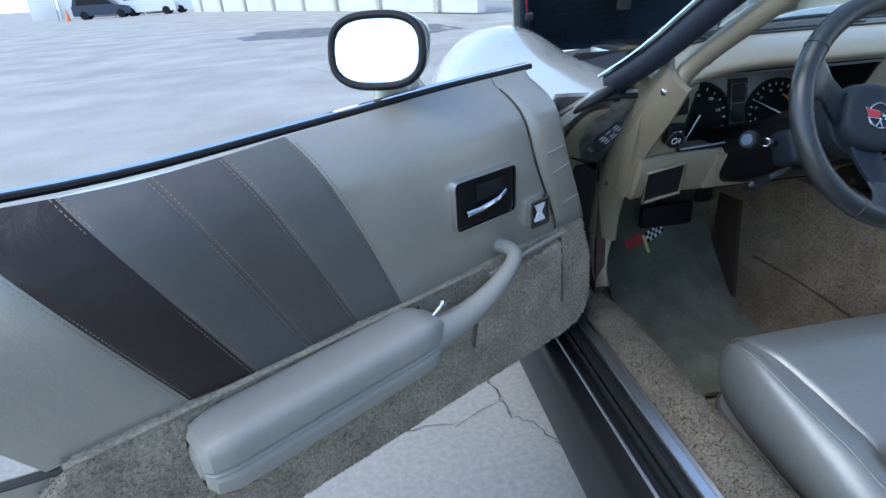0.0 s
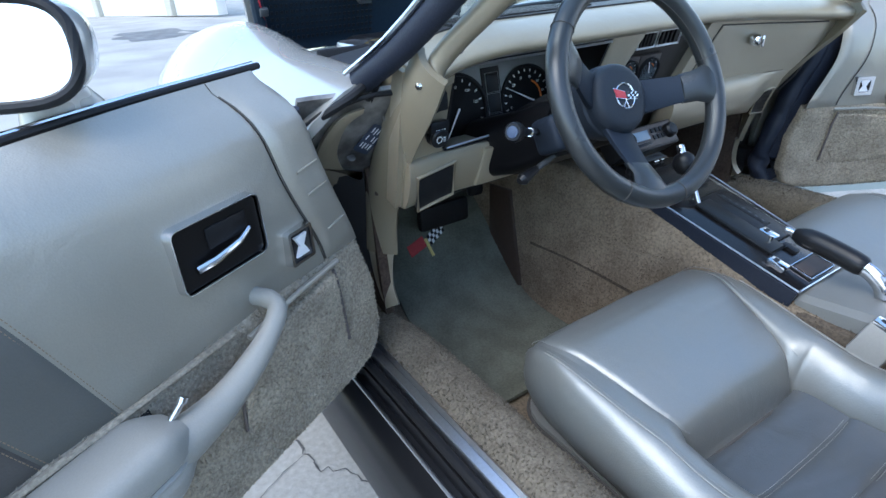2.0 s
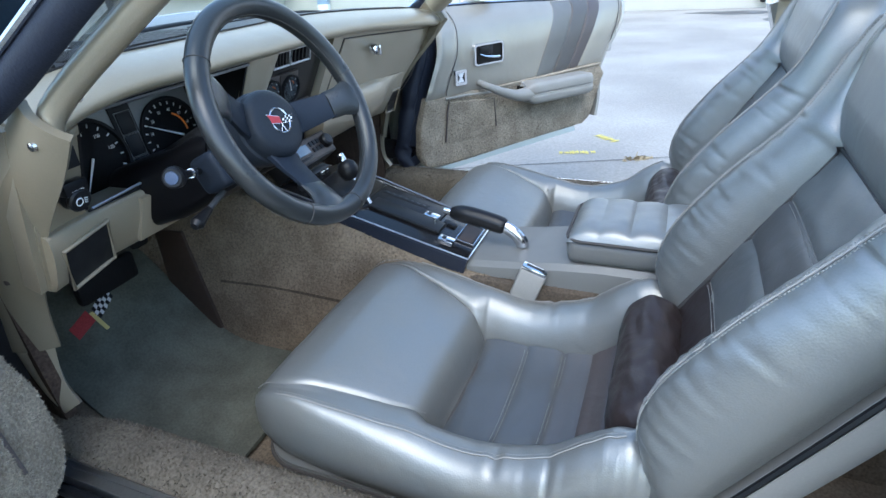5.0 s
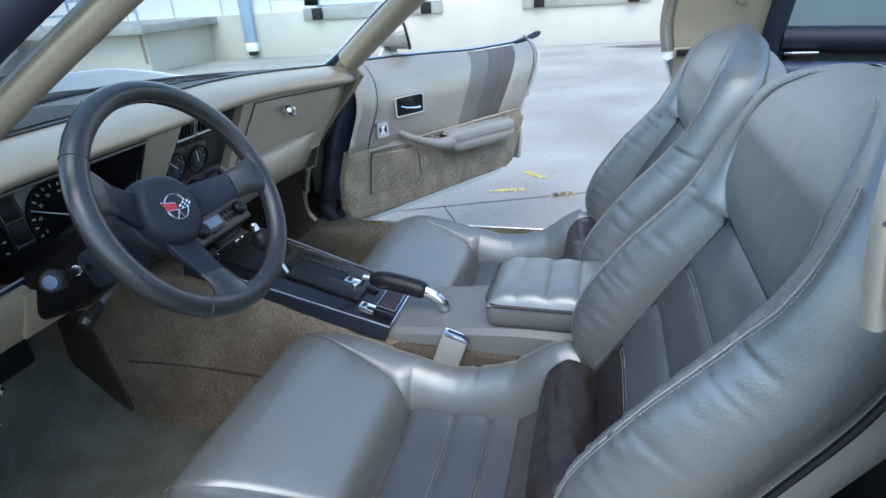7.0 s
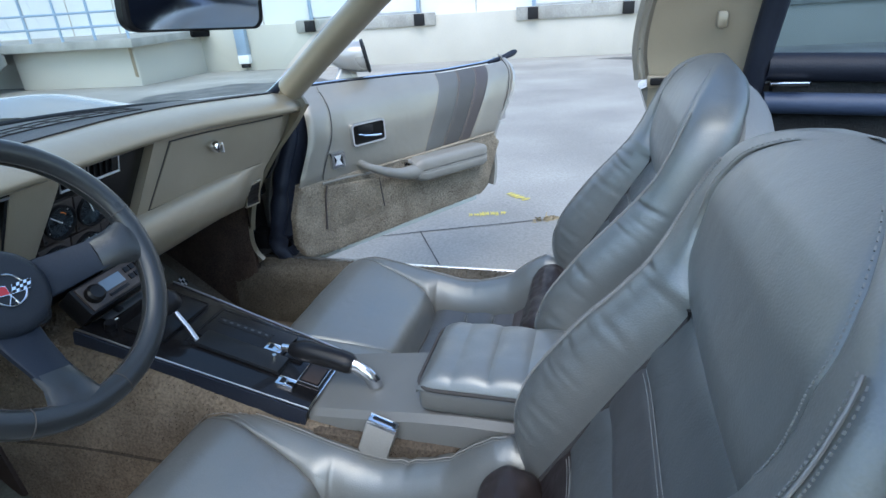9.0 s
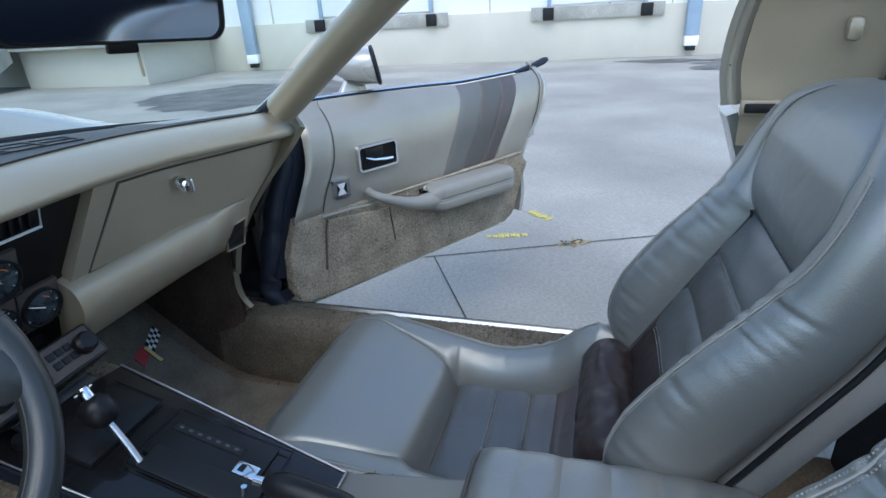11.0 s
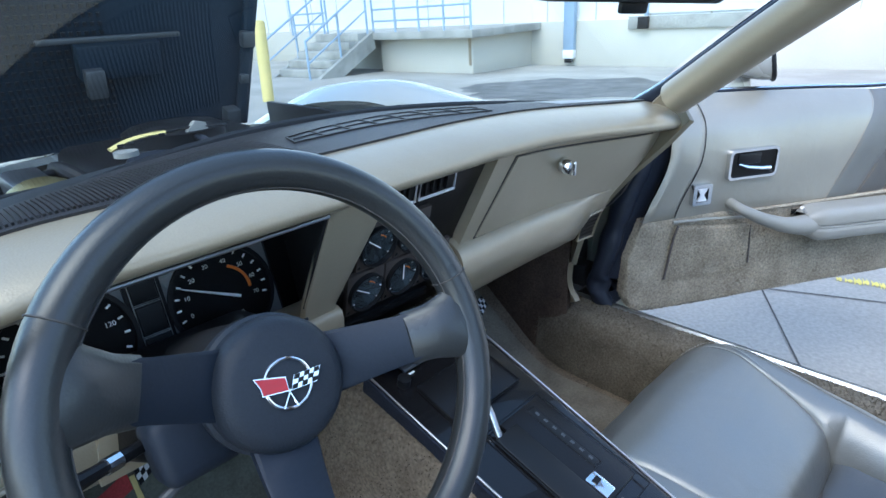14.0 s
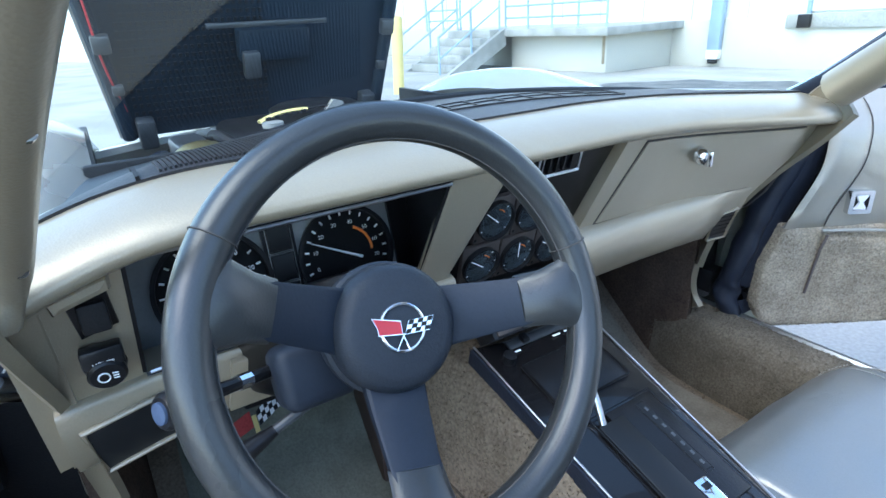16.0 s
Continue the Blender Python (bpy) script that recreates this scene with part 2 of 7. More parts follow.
def pile(ob, count, height, mat, keep=None, seed=1):
    """Tufts of carpet pile standing on a mesh, one part of uncounted small cones."""
    me = ob.data
    me.calc_loop_triangles()
    co = np.empty(len(me.vertices) * 3)
    me.vertices.foreach_get("co", co)
    co = co.reshape(-1, 3)
    tri = np.empty(len(me.loop_triangles) * 3, int)
    me.loop_triangles.foreach_get("vertices", tri)
    tri = tri.reshape(-1, 3)
    a, b, c = co[tri[:, 0]], co[tri[:, 1]], co[tri[:, 2]]
    nn = np.cross(b - a, c - a)
    area = np.linalg.norm(nn, axis=1) * 0.5
    nn = nn / np.maximum(area[:, None] * 2, 1e-12)
    if keep:
        mid = (a + b + c) / 3
        area = area * np.array([1.0 if keep(Vector(q), Vector(w)) else 0.0 for q, w in zip(mid, nn)])
    rng = np.random.default_rng(seed)
    pick = rng.choice(len(tri), count, p=area / area.sum())
    u, v = rng.random((2, count, 1))
    flip = u + v > 1
    u, v = np.where(flip, 1 - u, u), np.where(flip, 1 - v, v)
    at = a[pick] + u * (b - a)[pick] + v * (c - a)[pick]
    up = nn[pick] + rng.normal(0, 0.45, (count, 3))
    up /= np.linalg.norm(up, axis=1, keepdims=True)
    s = np.cross(up, rng.normal(0, 1, (count, 3)))
    s /= np.maximum(np.linalg.norm(s, axis=1, keepdims=True), 1e-9)
    w = np.cross(up, s)
    h = height * rng.uniform(0.6, 1.3, (count, 1))
    r = height * 0.42
    foot = at - up * height * 0.25
    vs = np.concatenate([foot + s * r, foot - s * r * 0.5 + w * r * 0.87, foot - s * r * 0.5 - w * r * 0.87, at + up * h], axis=1).reshape(-1, 3)
    i = np.arange(count)[:, None] * 4
    fs = np.concatenate([i + np.array([0, 1, 3]), i + np.array([1, 2, 3]), i + np.array([2, 0, 3])])
    mesh = bpy.data.meshes.new("carpet_nap")
    mesh.from_pydata(vs.tolist(), [], fs.tolist())
    mesh.materials.append(mat)
    o = new("carpet_nap", mesh)
    o.parent = ob
    return tagged(o, kind="stuff")


def thing(name, m, label, category, group="", kind=""):
    return tagged_at(new(name), m, label, category, group, kind)


def tagged_at(ob, m, label, category, group="", kind=""):
    ob.matrix_basis = m
    return tagged(ob, label, category, group, kind)


def spline(pts, n):
    """n points on a smooth curve through pts."""
    p = [Vector(q) for q in pts]
    p = [p[0] * 2 - p[1]] + p + [p[-1] * 2 - p[-2]]
    out = []
    k = len(pts) - 1
    for i in range(n):
        x = i / (n - 1) * k
        j = min(int(x), k - 1)
        t = x - j
        a, b, c, d = p[j:j + 4]
        out.append(0.5 * (2 * b + (c - a) * t + (2 * a - 5 * b + 4 * c - d) * t * t + (3 * b - a - 3 * c + d) * t ** 3))
    return out


def lerp(x, table):
    """Smooth reading of a table of (x, value), with no overshoot."""
    if x <= table[0][0]:
        return table[0][1]
    if x >= table[-1][0]:
        return table[-1][1]
    sl = [(q[1] - p[1]) / (q[0] - p[0]) for p, q in zip(table, table[1:])]
    j = next(i for i in range(len(sl)) if x <= table[i + 1][0])

    def tangent(i):
        if i == 0 or i == len(sl):
            return sl[min(i, len(sl) - 1)]
        a, b = sl[i - 1], sl[i]
        return 0.0 if a * b <= 0 else 2 * a * b / (a + b)
    (a, p), (b, q) = table[j], table[j + 1]
    h = b - a
    t = (x - a) / h
    return p * (1 + 2 * t) * (1 - t) ** 2 + q * t * t * (3 - 2 * t) + h * (tangent(j) * t * (1 - t) ** 2 - tangent(j + 1) * t * t * (1 - t))


def surf(f, u0, u1, v0, v1, nu, nv, thick=0.0):
    """The surface f(u, v), backed by a second skin where thick is given."""
    bm = bmesh.new()
    us = [u0 + (u1 - u0) * i / nu for i in range(nu + 1)]
    vs = [v0 + (v1 - v0) * j / nv for j in range(nv + 1)]
    front = [[Vector(f(u, v)) for v in vs] for u in us]
    g = [[bm.verts.new(q) for q in row] for row in front]
    for i in range(nu):
        for j in range(nv):
            bm.faces.new((g[i][j], g[i + 1][j], g[i + 1][j + 1], g[i][j + 1]))
    if thick:
        h = []
        for i in range(nu + 1):
            row = []
            for j in range(nv + 1):
                du = front[min(i + 1, nu)][j] - front[max(i - 1, 0)][j]
                dv = front[i][min(j + 1, nv)] - front[i][max(j - 1, 0)]
                nn = du.cross(dv)
                nn = nn.normalized() if nn.length > 1e-12 else Vector((0, 0, 1))
                row.append(bm.verts.new(front[i][j] - nn * thick))
            h.append(row)
        for i in range(nu):
            for j in range(nv):
                bm.faces.new((h[i][j], h[i][j + 1], h[i + 1][j + 1], h[i + 1][j]))
        for i in range(nu):
            bm.faces.new((g[i][0], h[i][0], h[i + 1][0], g[i + 1][0]))
            bm.faces.new((g[i + 1][nv], h[i + 1][nv], h[i][nv], g[i][nv]))
        for j in range(nv):
            bm.faces.new((g[0][j + 1], h[0][j + 1], h[0][j], g[0][j]))
            bm.faces.new((g[nu][j], h[nu][j], h[nu][j + 1], g[nu][j + 1]))
    return finish(bm, True, bool(thick))


def loft(rings, cap=True, closed=True):
    bm = bmesh.new()
    g = [[bm.verts.new(q) for q in r] for r in rings]
    n = len(g[0])
    for a, b in zip(g, g[1:]):
        for i in range(n if closed else n - 1):
            bm.faces.new((a[i], a[(i + 1) % n], b[(i + 1) % n], b[i]))
    if cap and closed:
        bm.faces.new(list(reversed(g[0])))
        bm.faces.new(g[-1])
    return finish(bm)


def tube(path, r, n=12, closed=False, flat=1.0, up=(0, 0, 1)):
    """A pipe along path; r is a radius or one for each point; flat squashes it along up."""
    path = [Vector(q) for q in path]
    k = len(path)
    rings = []
    for i, q in enumerate(path):
        a = path[(i - 1) % k] if closed or i else path[0]
        b = path[(i + 1) % k] if closed or i < k - 1 else path[-1]
        d = (b - a).normalized()
        s = d.cross(Vector(up))
        s = s.normalized() if s.length > 1e-6 else d.orthogonal().normalized()
        w = s.cross(d)
        rr = r[i] if isinstance(r, (list, tuple)) else r
        rings.append([q + s * math.cos(t) * rr + w * math.sin(t) * rr * flat for t in [2 * math.pi * j / n for j in range(n)]])
    if closed:
        rings.append(rings[0])
    return loft(rings, not closed)


def box(cx, cy, cz, sx, sy, sz, r=0.004, seg=2):
    bm = bmesh.new()
    bmesh.ops.create_cube(bm, size=1)
    bmesh.ops.scale(bm, vec=(sx, sy, sz), verts=bm.verts)
    if r:
        bmesh.ops.bevel(bm, geom=bm.edges[:], offset=min(r, 0.49 * min(sx, sy, sz)), segments=seg, affect="EDGES", profile=0.5)
    bmesh.ops.translate(bm, vec=(cx, cy, cz), verts=bm.verts)
    for f in bm.faces:
        f.smooth = True
    return bm


def prism(poly, frame_of, depth, r=0.0, seg=2):
    """An outline (a, b) pushed out by depth; frame_of(a, b, d) gives the place."""
    bm = bmesh.new()
    lo = [bm.verts.new((a, b, 0)) for a, b in poly]
    hi = [bm.verts.new((a, b, depth)) for a, b in poly]
    n = len(poly)
    bm.faces.new(lo)
    bm.faces.new(hi)
    for i in range(n):
        bm.faces.new((lo[i], lo[(i + 1) % n], hi[(i + 1) % n], hi[i]))
    bmesh.ops.recalc_face_normals(bm, faces=bm.faces)
    if r:
        top = [e for e in bm.edges if all(abs(v.co.z - depth) < 1e-7 for v in e.verts)]
        bmesh.ops.bevel(bm, geom=top, offset=r, segments=seg, affect="EDGES", profile=0.5)
    for v in bm.verts:
        v.co = Vector(frame_of(*v.co))
    return finish(bm)


def lathe(prof, n=32, place=None):
    """A turned form from (radius, height) pairs, standing on z, then laid by place."""
    rings = [[Vector((r * math.cos(2 * math.pi * j / n), r * math.sin(2 * math.pi * j / n), h)) for j in range(n)] for r, h in prof]
    bm = loft(rings)
    if place:
        bmesh.ops.transform(bm, matrix=place, verts=bm.verts)
    return bm


def rounded(w, h, r, n=5):
    out = []
    for cx, cy, a0 in ((w / 2 - r, h / 2 - r, 0), (-w / 2 + r, h / 2 - r, 90), (-w / 2 + r, -h / 2 + r, 180), (w / 2 - r, -h / 2 + r, 270)):
        for i in range(n):
            a = radians(a0 + 90 * i / (n - 1))
            out.append((cx + r * math.cos(a), cy + r * math.sin(a)))
    return out

# ---- ground and surroundings ----
def ground_z(x):
    """The lot is level under the car and falls gently to the loading dock."""
    return -0.027 * min(max(x - 1.6, 0.0), 11.0)


bm = bmesh.new()
xs = [-400, -60, -12, 1.6, 4, 8, 12.6, 60, 400]
ys = [-400, -40, 0, 40, 400]
g = [[bm.verts.new((x, y, ground_z(x))) for y in ys] for x in xs]
for i in range(len(xs) - 1):
    for j in range(len(ys) - 1):
        bm.faces.new((g[i][j], g[i + 1][j], g[i + 1][j + 1], g[i][j + 1]))
lot = part("ground", bm, LOT)
tagged(lot, "pale grey weathered concrete parking lot", "ground", kind="structure")


def strip(name, pts, w, mat, label, lift=0.004, jag=0.0):
    """A flat band along pts on the ground."""
    bm = bmesh.new()
    rnd = random.Random(len(name) + len(pts))
    rows = []
    for i, (x, y) in enumerate(pts):
        a, b = Vector(pts[max(i - 1, 0)]), Vector(pts[min(i + 1, len(pts) - 1)])
        d = (b - a).normalized()
        n = Vector((-d.y, d.x)) * w / 2 * (1 + jag * (rnd.random() - 0.5))
        rows.append([bm.verts.new((x + s * n.x, y + s * n.y, ground_z(x + s * n.x) + lift)) for s in (-1, 1)])
    for a, b in zip(rows, rows[1:]):
        bm.faces.new((a[0], a[1], b[1], b[0]))
    ob = part(name, bm, mat, None, "")
    return tagged(ob, label, "ground marking" if "mark" in name else "joint", kind="structure")


jx = Vector((1.83, 0.27))
da, db = Vector((0.39, -0.92)).normalized(), Vector((-0.88, -0.48)).normalized()
strip("slab_joint", [tuple(jx + da * k) for k in (-9, -4, -2, 0, 1, 2, 4, 9)], 0.008, JOINT, "dark joint between concrete slabs")
strip("slab_joint", [tuple(jx + db * k) for k in (0, 0.5, 1.2, 2.5)], 0.007, JOINT, "dark joint between concrete slabs")
rnd = random.Random(4)


def crack(pts, w):
    fine = []
    for (a, b), (c, d) in zip(pts, pts[1:]):
        for k in range(5):
            fine.append((a + (c - a) * k / 5 + (rnd.random() - 0.5) * 0.02, b + (d - b) * k / 5 + (rnd.random() - 0.5) * 0.02))
    strip("ground_crack", fine + [pts[-1]], w, JOINT, "thin crack in the concrete", 0.003, 1.2)


crack([(-0.9, 0.95), (-0.829, 0.63), (-0.819, 0.519), (-0.806, 0.451), (-0.751, 0.401), (-0.705, 0.318), (-0.604, 0.186), (-0.5, 0.0)], 0.004)
crack([(-0.819, 0.519), (-0.95, 0.45), (-1.1, 0.47), (-1.3, 0.40)], 0.0025)
crack([(-6, 9), (-4.6, 9.6), (-3.2, 9.9), (-2.4, 10.2)], 0.03)
for a, b, n in (((2.12, 0.07), (2.17, -0.13), 7), ((2.53, -0.09), (2.42, -0.22), 6)):
    # worn away between, so that only patches are left
    for k in range(n):
        u, w = k / n, (k + rnd.uniform(0.55, 0.95)) / n
        o = rnd.uniform(-0.008, 0.008)
        pts = [(a[0] + (b[0] - a[0]) * q + o, a[1] + (b[1] - a[1]) * q) for q in (u, (2 * u + w) / 3, (u + 2 * w) / 3, w)]
        strip("yellow_mark", pts, rnd.uniform(0.03, 0.06), YELLOW, "worn yellow paint mark on concrete", 0.004, 1.3)

# a tuft of dry weeds in the joint
bm = bmesh.new()
for i in range(45):
    c = jx + da * (0.70 + rnd.gauss(0, 0.035)) + Vector((rnd.gauss(0, 0.012), rnd.gauss(0, 0.012)))
    d = Vector((rnd.gauss(0, 1), rnd.gauss(0, 1), 0.25)).normalized() * rnd.uniform(0.02, 0.055)
    b = Vector((c.x, c.y, ground_z(c.x)))
    s = Vector((-d.y, d.x, 0)).normalized() * 0.0025
    bm.faces.new([bm.verts.new(q) for q in (b - s, b + s, b + d * 0.6 + s * 0.6 + Vector((0, 0, 0.01)), b + d)])
weeds = part("dry_weeds", bm, STRAW)
tagged(weeds, "dry straw-coloured weeds growing in the slab joint", "weeds", kind="stuff")

# the loading dock wall: s runs along it, d out towards the car
WS, WD = Vector((-0.12, 0.993, 0)).normalized(), Vector((-0.993, -0.12, 0)).normalized()
WALL = Matrix.Translation((12.6, -1.96, -0.30)) @ Matrix((-WS, WD, (0, 0, 1))).transposed().to_4x4()
WP = lambda s, d, z: (-s, d, z)
wall = thing("wall_dock", WALL, "beige painted loading dock wall, white above, with stains", "wall", kind="structure")
part("lower_wall", box(-2, -0.25, 0.5, 46, 0.5, 1.02, 0.01), WALLC, wall)
part("upper_wall", box(-2, -0.30, 4.0, 46, 0.5, 6.0, 0.01), WHITE, wall, "white upper wall of painted panels")
for k in range(-6, 20):
    part("wall_joint", box(*WP(k * 1.22 + 0.4, -0.046, 4.0), 0.03, 0.02, 6.0, 0.003), WALLC, wall)


def dock_door(s0, s1):
    ob = thing("dock_door", WALL, "white dock door above a pale ledge with dark bumpers", "dock door", "dock doors")
    c, w = (s0 + s1) / 2, s1 - s0
    part("ledge", box(*WP(c, 0.03, 0.93), w + 0.7, 0.06, 0.26, 0.01), CONCRETE2, ob)
    part("door_panel", box(*WP(c, -0.03, 2.4), w - 0.1, 0.05, 2.6, 0.01), WHITE, ob)
    for s in (s0 + 0.02, s1 - 0.02):
        part("jamb", box(*WP(s, -0.01, 2.4), 0.08, 0.08, 2.7, 0.008), STEELB, ob)
    for s in (s0, s1):
        part("bumper", box(*WP(s, 0.11, 0.93), 0.22, 0.12, 0.24, 0.015), RUBBER, ob, "black rubber bumper")
    return ob


for a, b in ((5.3, 7.8), (0.9, 2.85), (-4.2, -1.7), (-8.2, -5.8)):
    dock_door(a, b)


def downspout(s):
    ob = thing("downspout", WALL, "bluish galvanised square downspout with a white foot", "downspout", "downspouts")
    part("pipe", box(*WP(s, 0.09, 2.6), 0.26, 0.16, 4.5, 0.015), STEELB, ob)
    part("foot", box(*WP(s, 0.09, 0.30), 0.27, 0.17, 0.20, 0.02), WHITE, ob, "white painted foot")
    part("outlet", box(*WP(s, 0.10, 0.16), 0.18, 0.12, 0.10, 0.01), BLACKM, ob)


downspout(9.5)
downspout(0.0)

# raised platform, stairs and railings
plat = thing("dock_platform", WALL, "rust-streaked beige concrete platform beside the dock", "platform")
part("platform_body", box(*WP(11.9, 1.25, 0.42), 2.7, 2.5, 0.86, 0.015), WALLC, plat)
part("platform_slab", box(*WP(12.6, 1.4, 0.93), 4.6, 2.9, 0.16, 0.015), CONCRETE2, plat)
part("platform_body", box(*WP(14.3, 1.0, 0.42), 1.2, 2.0, 0.86, 0.015), WALLC, plat)
part("rust_streak", box(*WP(10.62, 2.503, 0.55), 0.07, 0.006, 0.55, 0.001), RUST, plat, "brown rust streak")
stairs = thing("concrete_stairs", WALL, "weathered concrete stairs to the dock platform", "stairs")
for i in range(6):
    z = 0.17 * (6 - i) - 0.085
    part("step", box(*WP(14.0, 2.9 + 0.30 * i + 0.15, z / 1.0), 1.5, 0.34, 0.17, 0.012), CONCRETE2, stairs)
for s in (13.2, 14.8):
    poly = [(2.8, 0.66), (2.8, 1.05), (4.8, 0.06), (4.8, 0.0), (4.2, 0.0)] if s < 14 else [(2.8, 0.0), (2.8, 1.05), (4.8, 0.06), (4.8, 0.0)]
    part("stringer", prism(poly, lambda a, b, d, s=s: WP(s - 0.06 + d, a, b), 0.12, 0.004), CONCRETE2, stairs)
rail = thing("railing", WALL, "light blue steel pipe railing on platform and stairs", "railing")
for s in (13.25, 14.75):
    part("handrail", tube([WP(s, 2.9, 1.95), WP(s, 4.75, 0.95)], 0.025, 8), STEELB, rail)
    part("midrail", tube([WP(s, 2.9, 1.5), WP(s, 4.75, 0.5)], 0.02, 8), STEELB, rail)
    for d, z in ((2.9, 0.98), (3.8, 0.5), (4.75, 0.0)):
        part("post", tube([WP(s, d, z), WP(s, d, z + 0.97)], 0.025, 8), STEELB, rail)
for s0, s1 in ((10.4, 13.2), (14.8, 16.2)):
    for z in (1.25, 1.5, 1.95):
        part("rail_bar", tube([WP(s0, 2.75, z), WP(s1, 2.75, z)], 0.022, 8), STEELB, rail)
    k = 0
    while s0 + k * 0.7 <= s1 + 0.01:
        part("post", tube([WP(s0 + k * 0.7, 2.75, 1.0), WP(s0 + k * 0.7, 2.75, 1.97)], 0.025, 8), STEELB, rail)
        k += 1
boll = thing("bollard", Matrix.Translation((3.89, 8.05, ground_z(3.89))) @ Matrix.Rotation(radians(3), 4, "Y"), "yellow painted steel bollard", "bollard")
part("post", lathe([(0.001, 0), (0.088, 0), (0.088, 1.13), (0.08, 1.165), (0.05, 1.18), (0.001, 1.185)], 24), YELLOWP, boll)

# far side of the lot
far = thing("wall_far", PB, "long white wall of a far building", "wall", kind="structure")
pts = [(12, 11.4 + 10), (4.0, 21.0), (-4, 40), (-14, 58)]
for (a, b), (c, d) in zip(pts[1:], pts[2:]):
    v = Vector((c - a, d - b, 0))
    m = Matrix.Translation(((a + c) / 2, (b + d) / 2, 0)) @ Matrix.Rotation(math.atan2(v.y, v.x), 4, "Z")
    part("wall_panel", box(0, 0, 3.5, v.length, 0.4, 7.0, 0.02), WALLW, far, "", m)
    n = int(v.length / 5)
    for k in range(n):
        x = -v.length / 2 + (k + 0.5) * v.length / n
        part("pilaster", box(x, 0.25, 3.5, 0.35, 0.25, 7.0, 0.02), WALLC, far, "", m)
gates = thing("chain_fence", PB, "pale wire fence panels beside the far vehicles", "fence")
for k in range(5):
    c = Vector((-27.0 + k * 2.3, 58.5 + 0.3 * k, 0))
    part("panel", box(c.x, c.y, 1.1, 2.1, 0.05, 2.0, 0.01), WALLW, gates)
    part("post", box(c.x + 1.15, c.y, 1.15, 0.1, 0.1, 2.3, 0.02), STEELB, gates)


def vehicle(name, at, rz, L, W, H, hood, paint, label):
    ob = thing(name, Matrix.Translation(at) @ Matrix.Rotation(radians(rz), 4, "Z"), label, "car")
    body = [(-L / 2, 0.45), (-L / 2, H * 0.62), (-L / 2 + 0.15, H * 0.66), (L / 2 - hood, H * 0.62), (L / 2 - 0.1, H * 0.52), (L / 2, 0.45), (L / 2 - 0.05, 0.3), (-L / 2 + 0.05, 0.3)]
    part("body", prism(body, lambda a, b, d: (a, d - W / 2, b), W, 0.05), paint, ob)
    cab = [(-L / 2 + 0.05, H * 0.6), (-L / 2 + 0.25, H * 0.95), (-L / 2 + 0.5, H), (L / 2 - hood - 0.7, H), (L / 2 - hood - 0.05, H * 0.62)]
    part("cabin", prism(cab, lambda a, b, d: (a, d - W / 2 + 0.08, b), W - 0.16, 0.05), paint, ob)
    for s in (-1, 1):
        win = [(-L / 2 + 0.4, H * 0.66), (-L / 2 + 0.5, H * 0.92), (L / 2 - hood - 0.8, H * 0.92), (L / 2 - hood - 0.3, H * 0.66)]
        part("window", prism(win, lambda a, b, d, s=s: (a, s * (W / 2 - 0.085 + d), b), 0.012), BLACK, ob)
        for x in (-L / 2 + 0.85, L / 2 - 0.85):
            m = Matrix.Translation((x, s * (W / 2 - 0.1), 0.35)) @ Matrix.Rotation(radians(90), 4, "X")
            t = part("tyre", lathe([(0.2, -0.11), (0.33, -0.11), (0.35, -0.07), (0.35, 0.07), (0.33, 0.11), (0.2, 0.11)], 24), RUBBER, ob, "", m)
            part("rim", lathe([(0.001, -0.09), (0.2, -0.1), (0.2, 0.1), (0.001, 0.09)], 20), ALU, t)
    return ob


vehicle("parked_car", (-21.6, 57.5, 0), 8, 4.6, 1.9, 1.75, 1.1, NAVY, "dark blue parked sport utility vehicle")
vehicle("parked_van", (-18.0, 58.5, 0), 5, 4.6, 1.9, 2.0, 0.9, WHITE, "white parked delivery van")
vehicle("parked_van", (-14.3, 60.5, 0), 5, 4.6, 1.9, 2.0, 0.9, WHITE, "white parked delivery van")
cone = thing("traffic_cone", Matrix.Translation((-23.9, 55.5, 0)), "orange traffic cone near the fence", "cone")
part("cone", lathe([(0.25, 0), (0.25, 0.04), (0.17, 0.05), (0.03, 0.9), (0.001, 0.9)], 16), ORANGE, cone)

# dark damp patches at the foot of the wall
rnd = random.Random(12)
for cx, cy, rx, ry in ((7.5, 5.0, 2.1, 1.9), (10.6, -2.9, 1.2, 1.6), (11.4, -1.4, 0.5, 0.9), (-2.5, 17, 1.8, 2.8), (1.0, 15.0, 1.2, 1.9)):
    bm = bmesh.new()
    n = 40
    loop = []
    for i in range(n):
        a = 2 * math.pi * i / n
        k = 0.75 + 0.35 * noise.noise(Vector((math.cos(a) * 1.6 + cx, math.sin(a) * 1.6, cy))) + 0.12 * rnd.random()
        x, y = cx + rx * k * math.cos(a), cy + ry * k * math.sin(a)
        loop.append(bm.verts.new((x, y, ground_z(x) + 0.004)))
    mid = bm.verts.new((cx, cy, ground_z(cx) + 0.004))
    for i in range(n):
        bm.faces.new((mid, loop[i], loop[(i + 1) % n]))
    tagged(part("damp_patch", bm, DAMP), "dark damp patch on the concrete lot", "ground marking", kind="structure")

# ---- car body ----
car = thing("sports_car", PB, "silver beige sports car body with removed roof panels and open doors", "car")


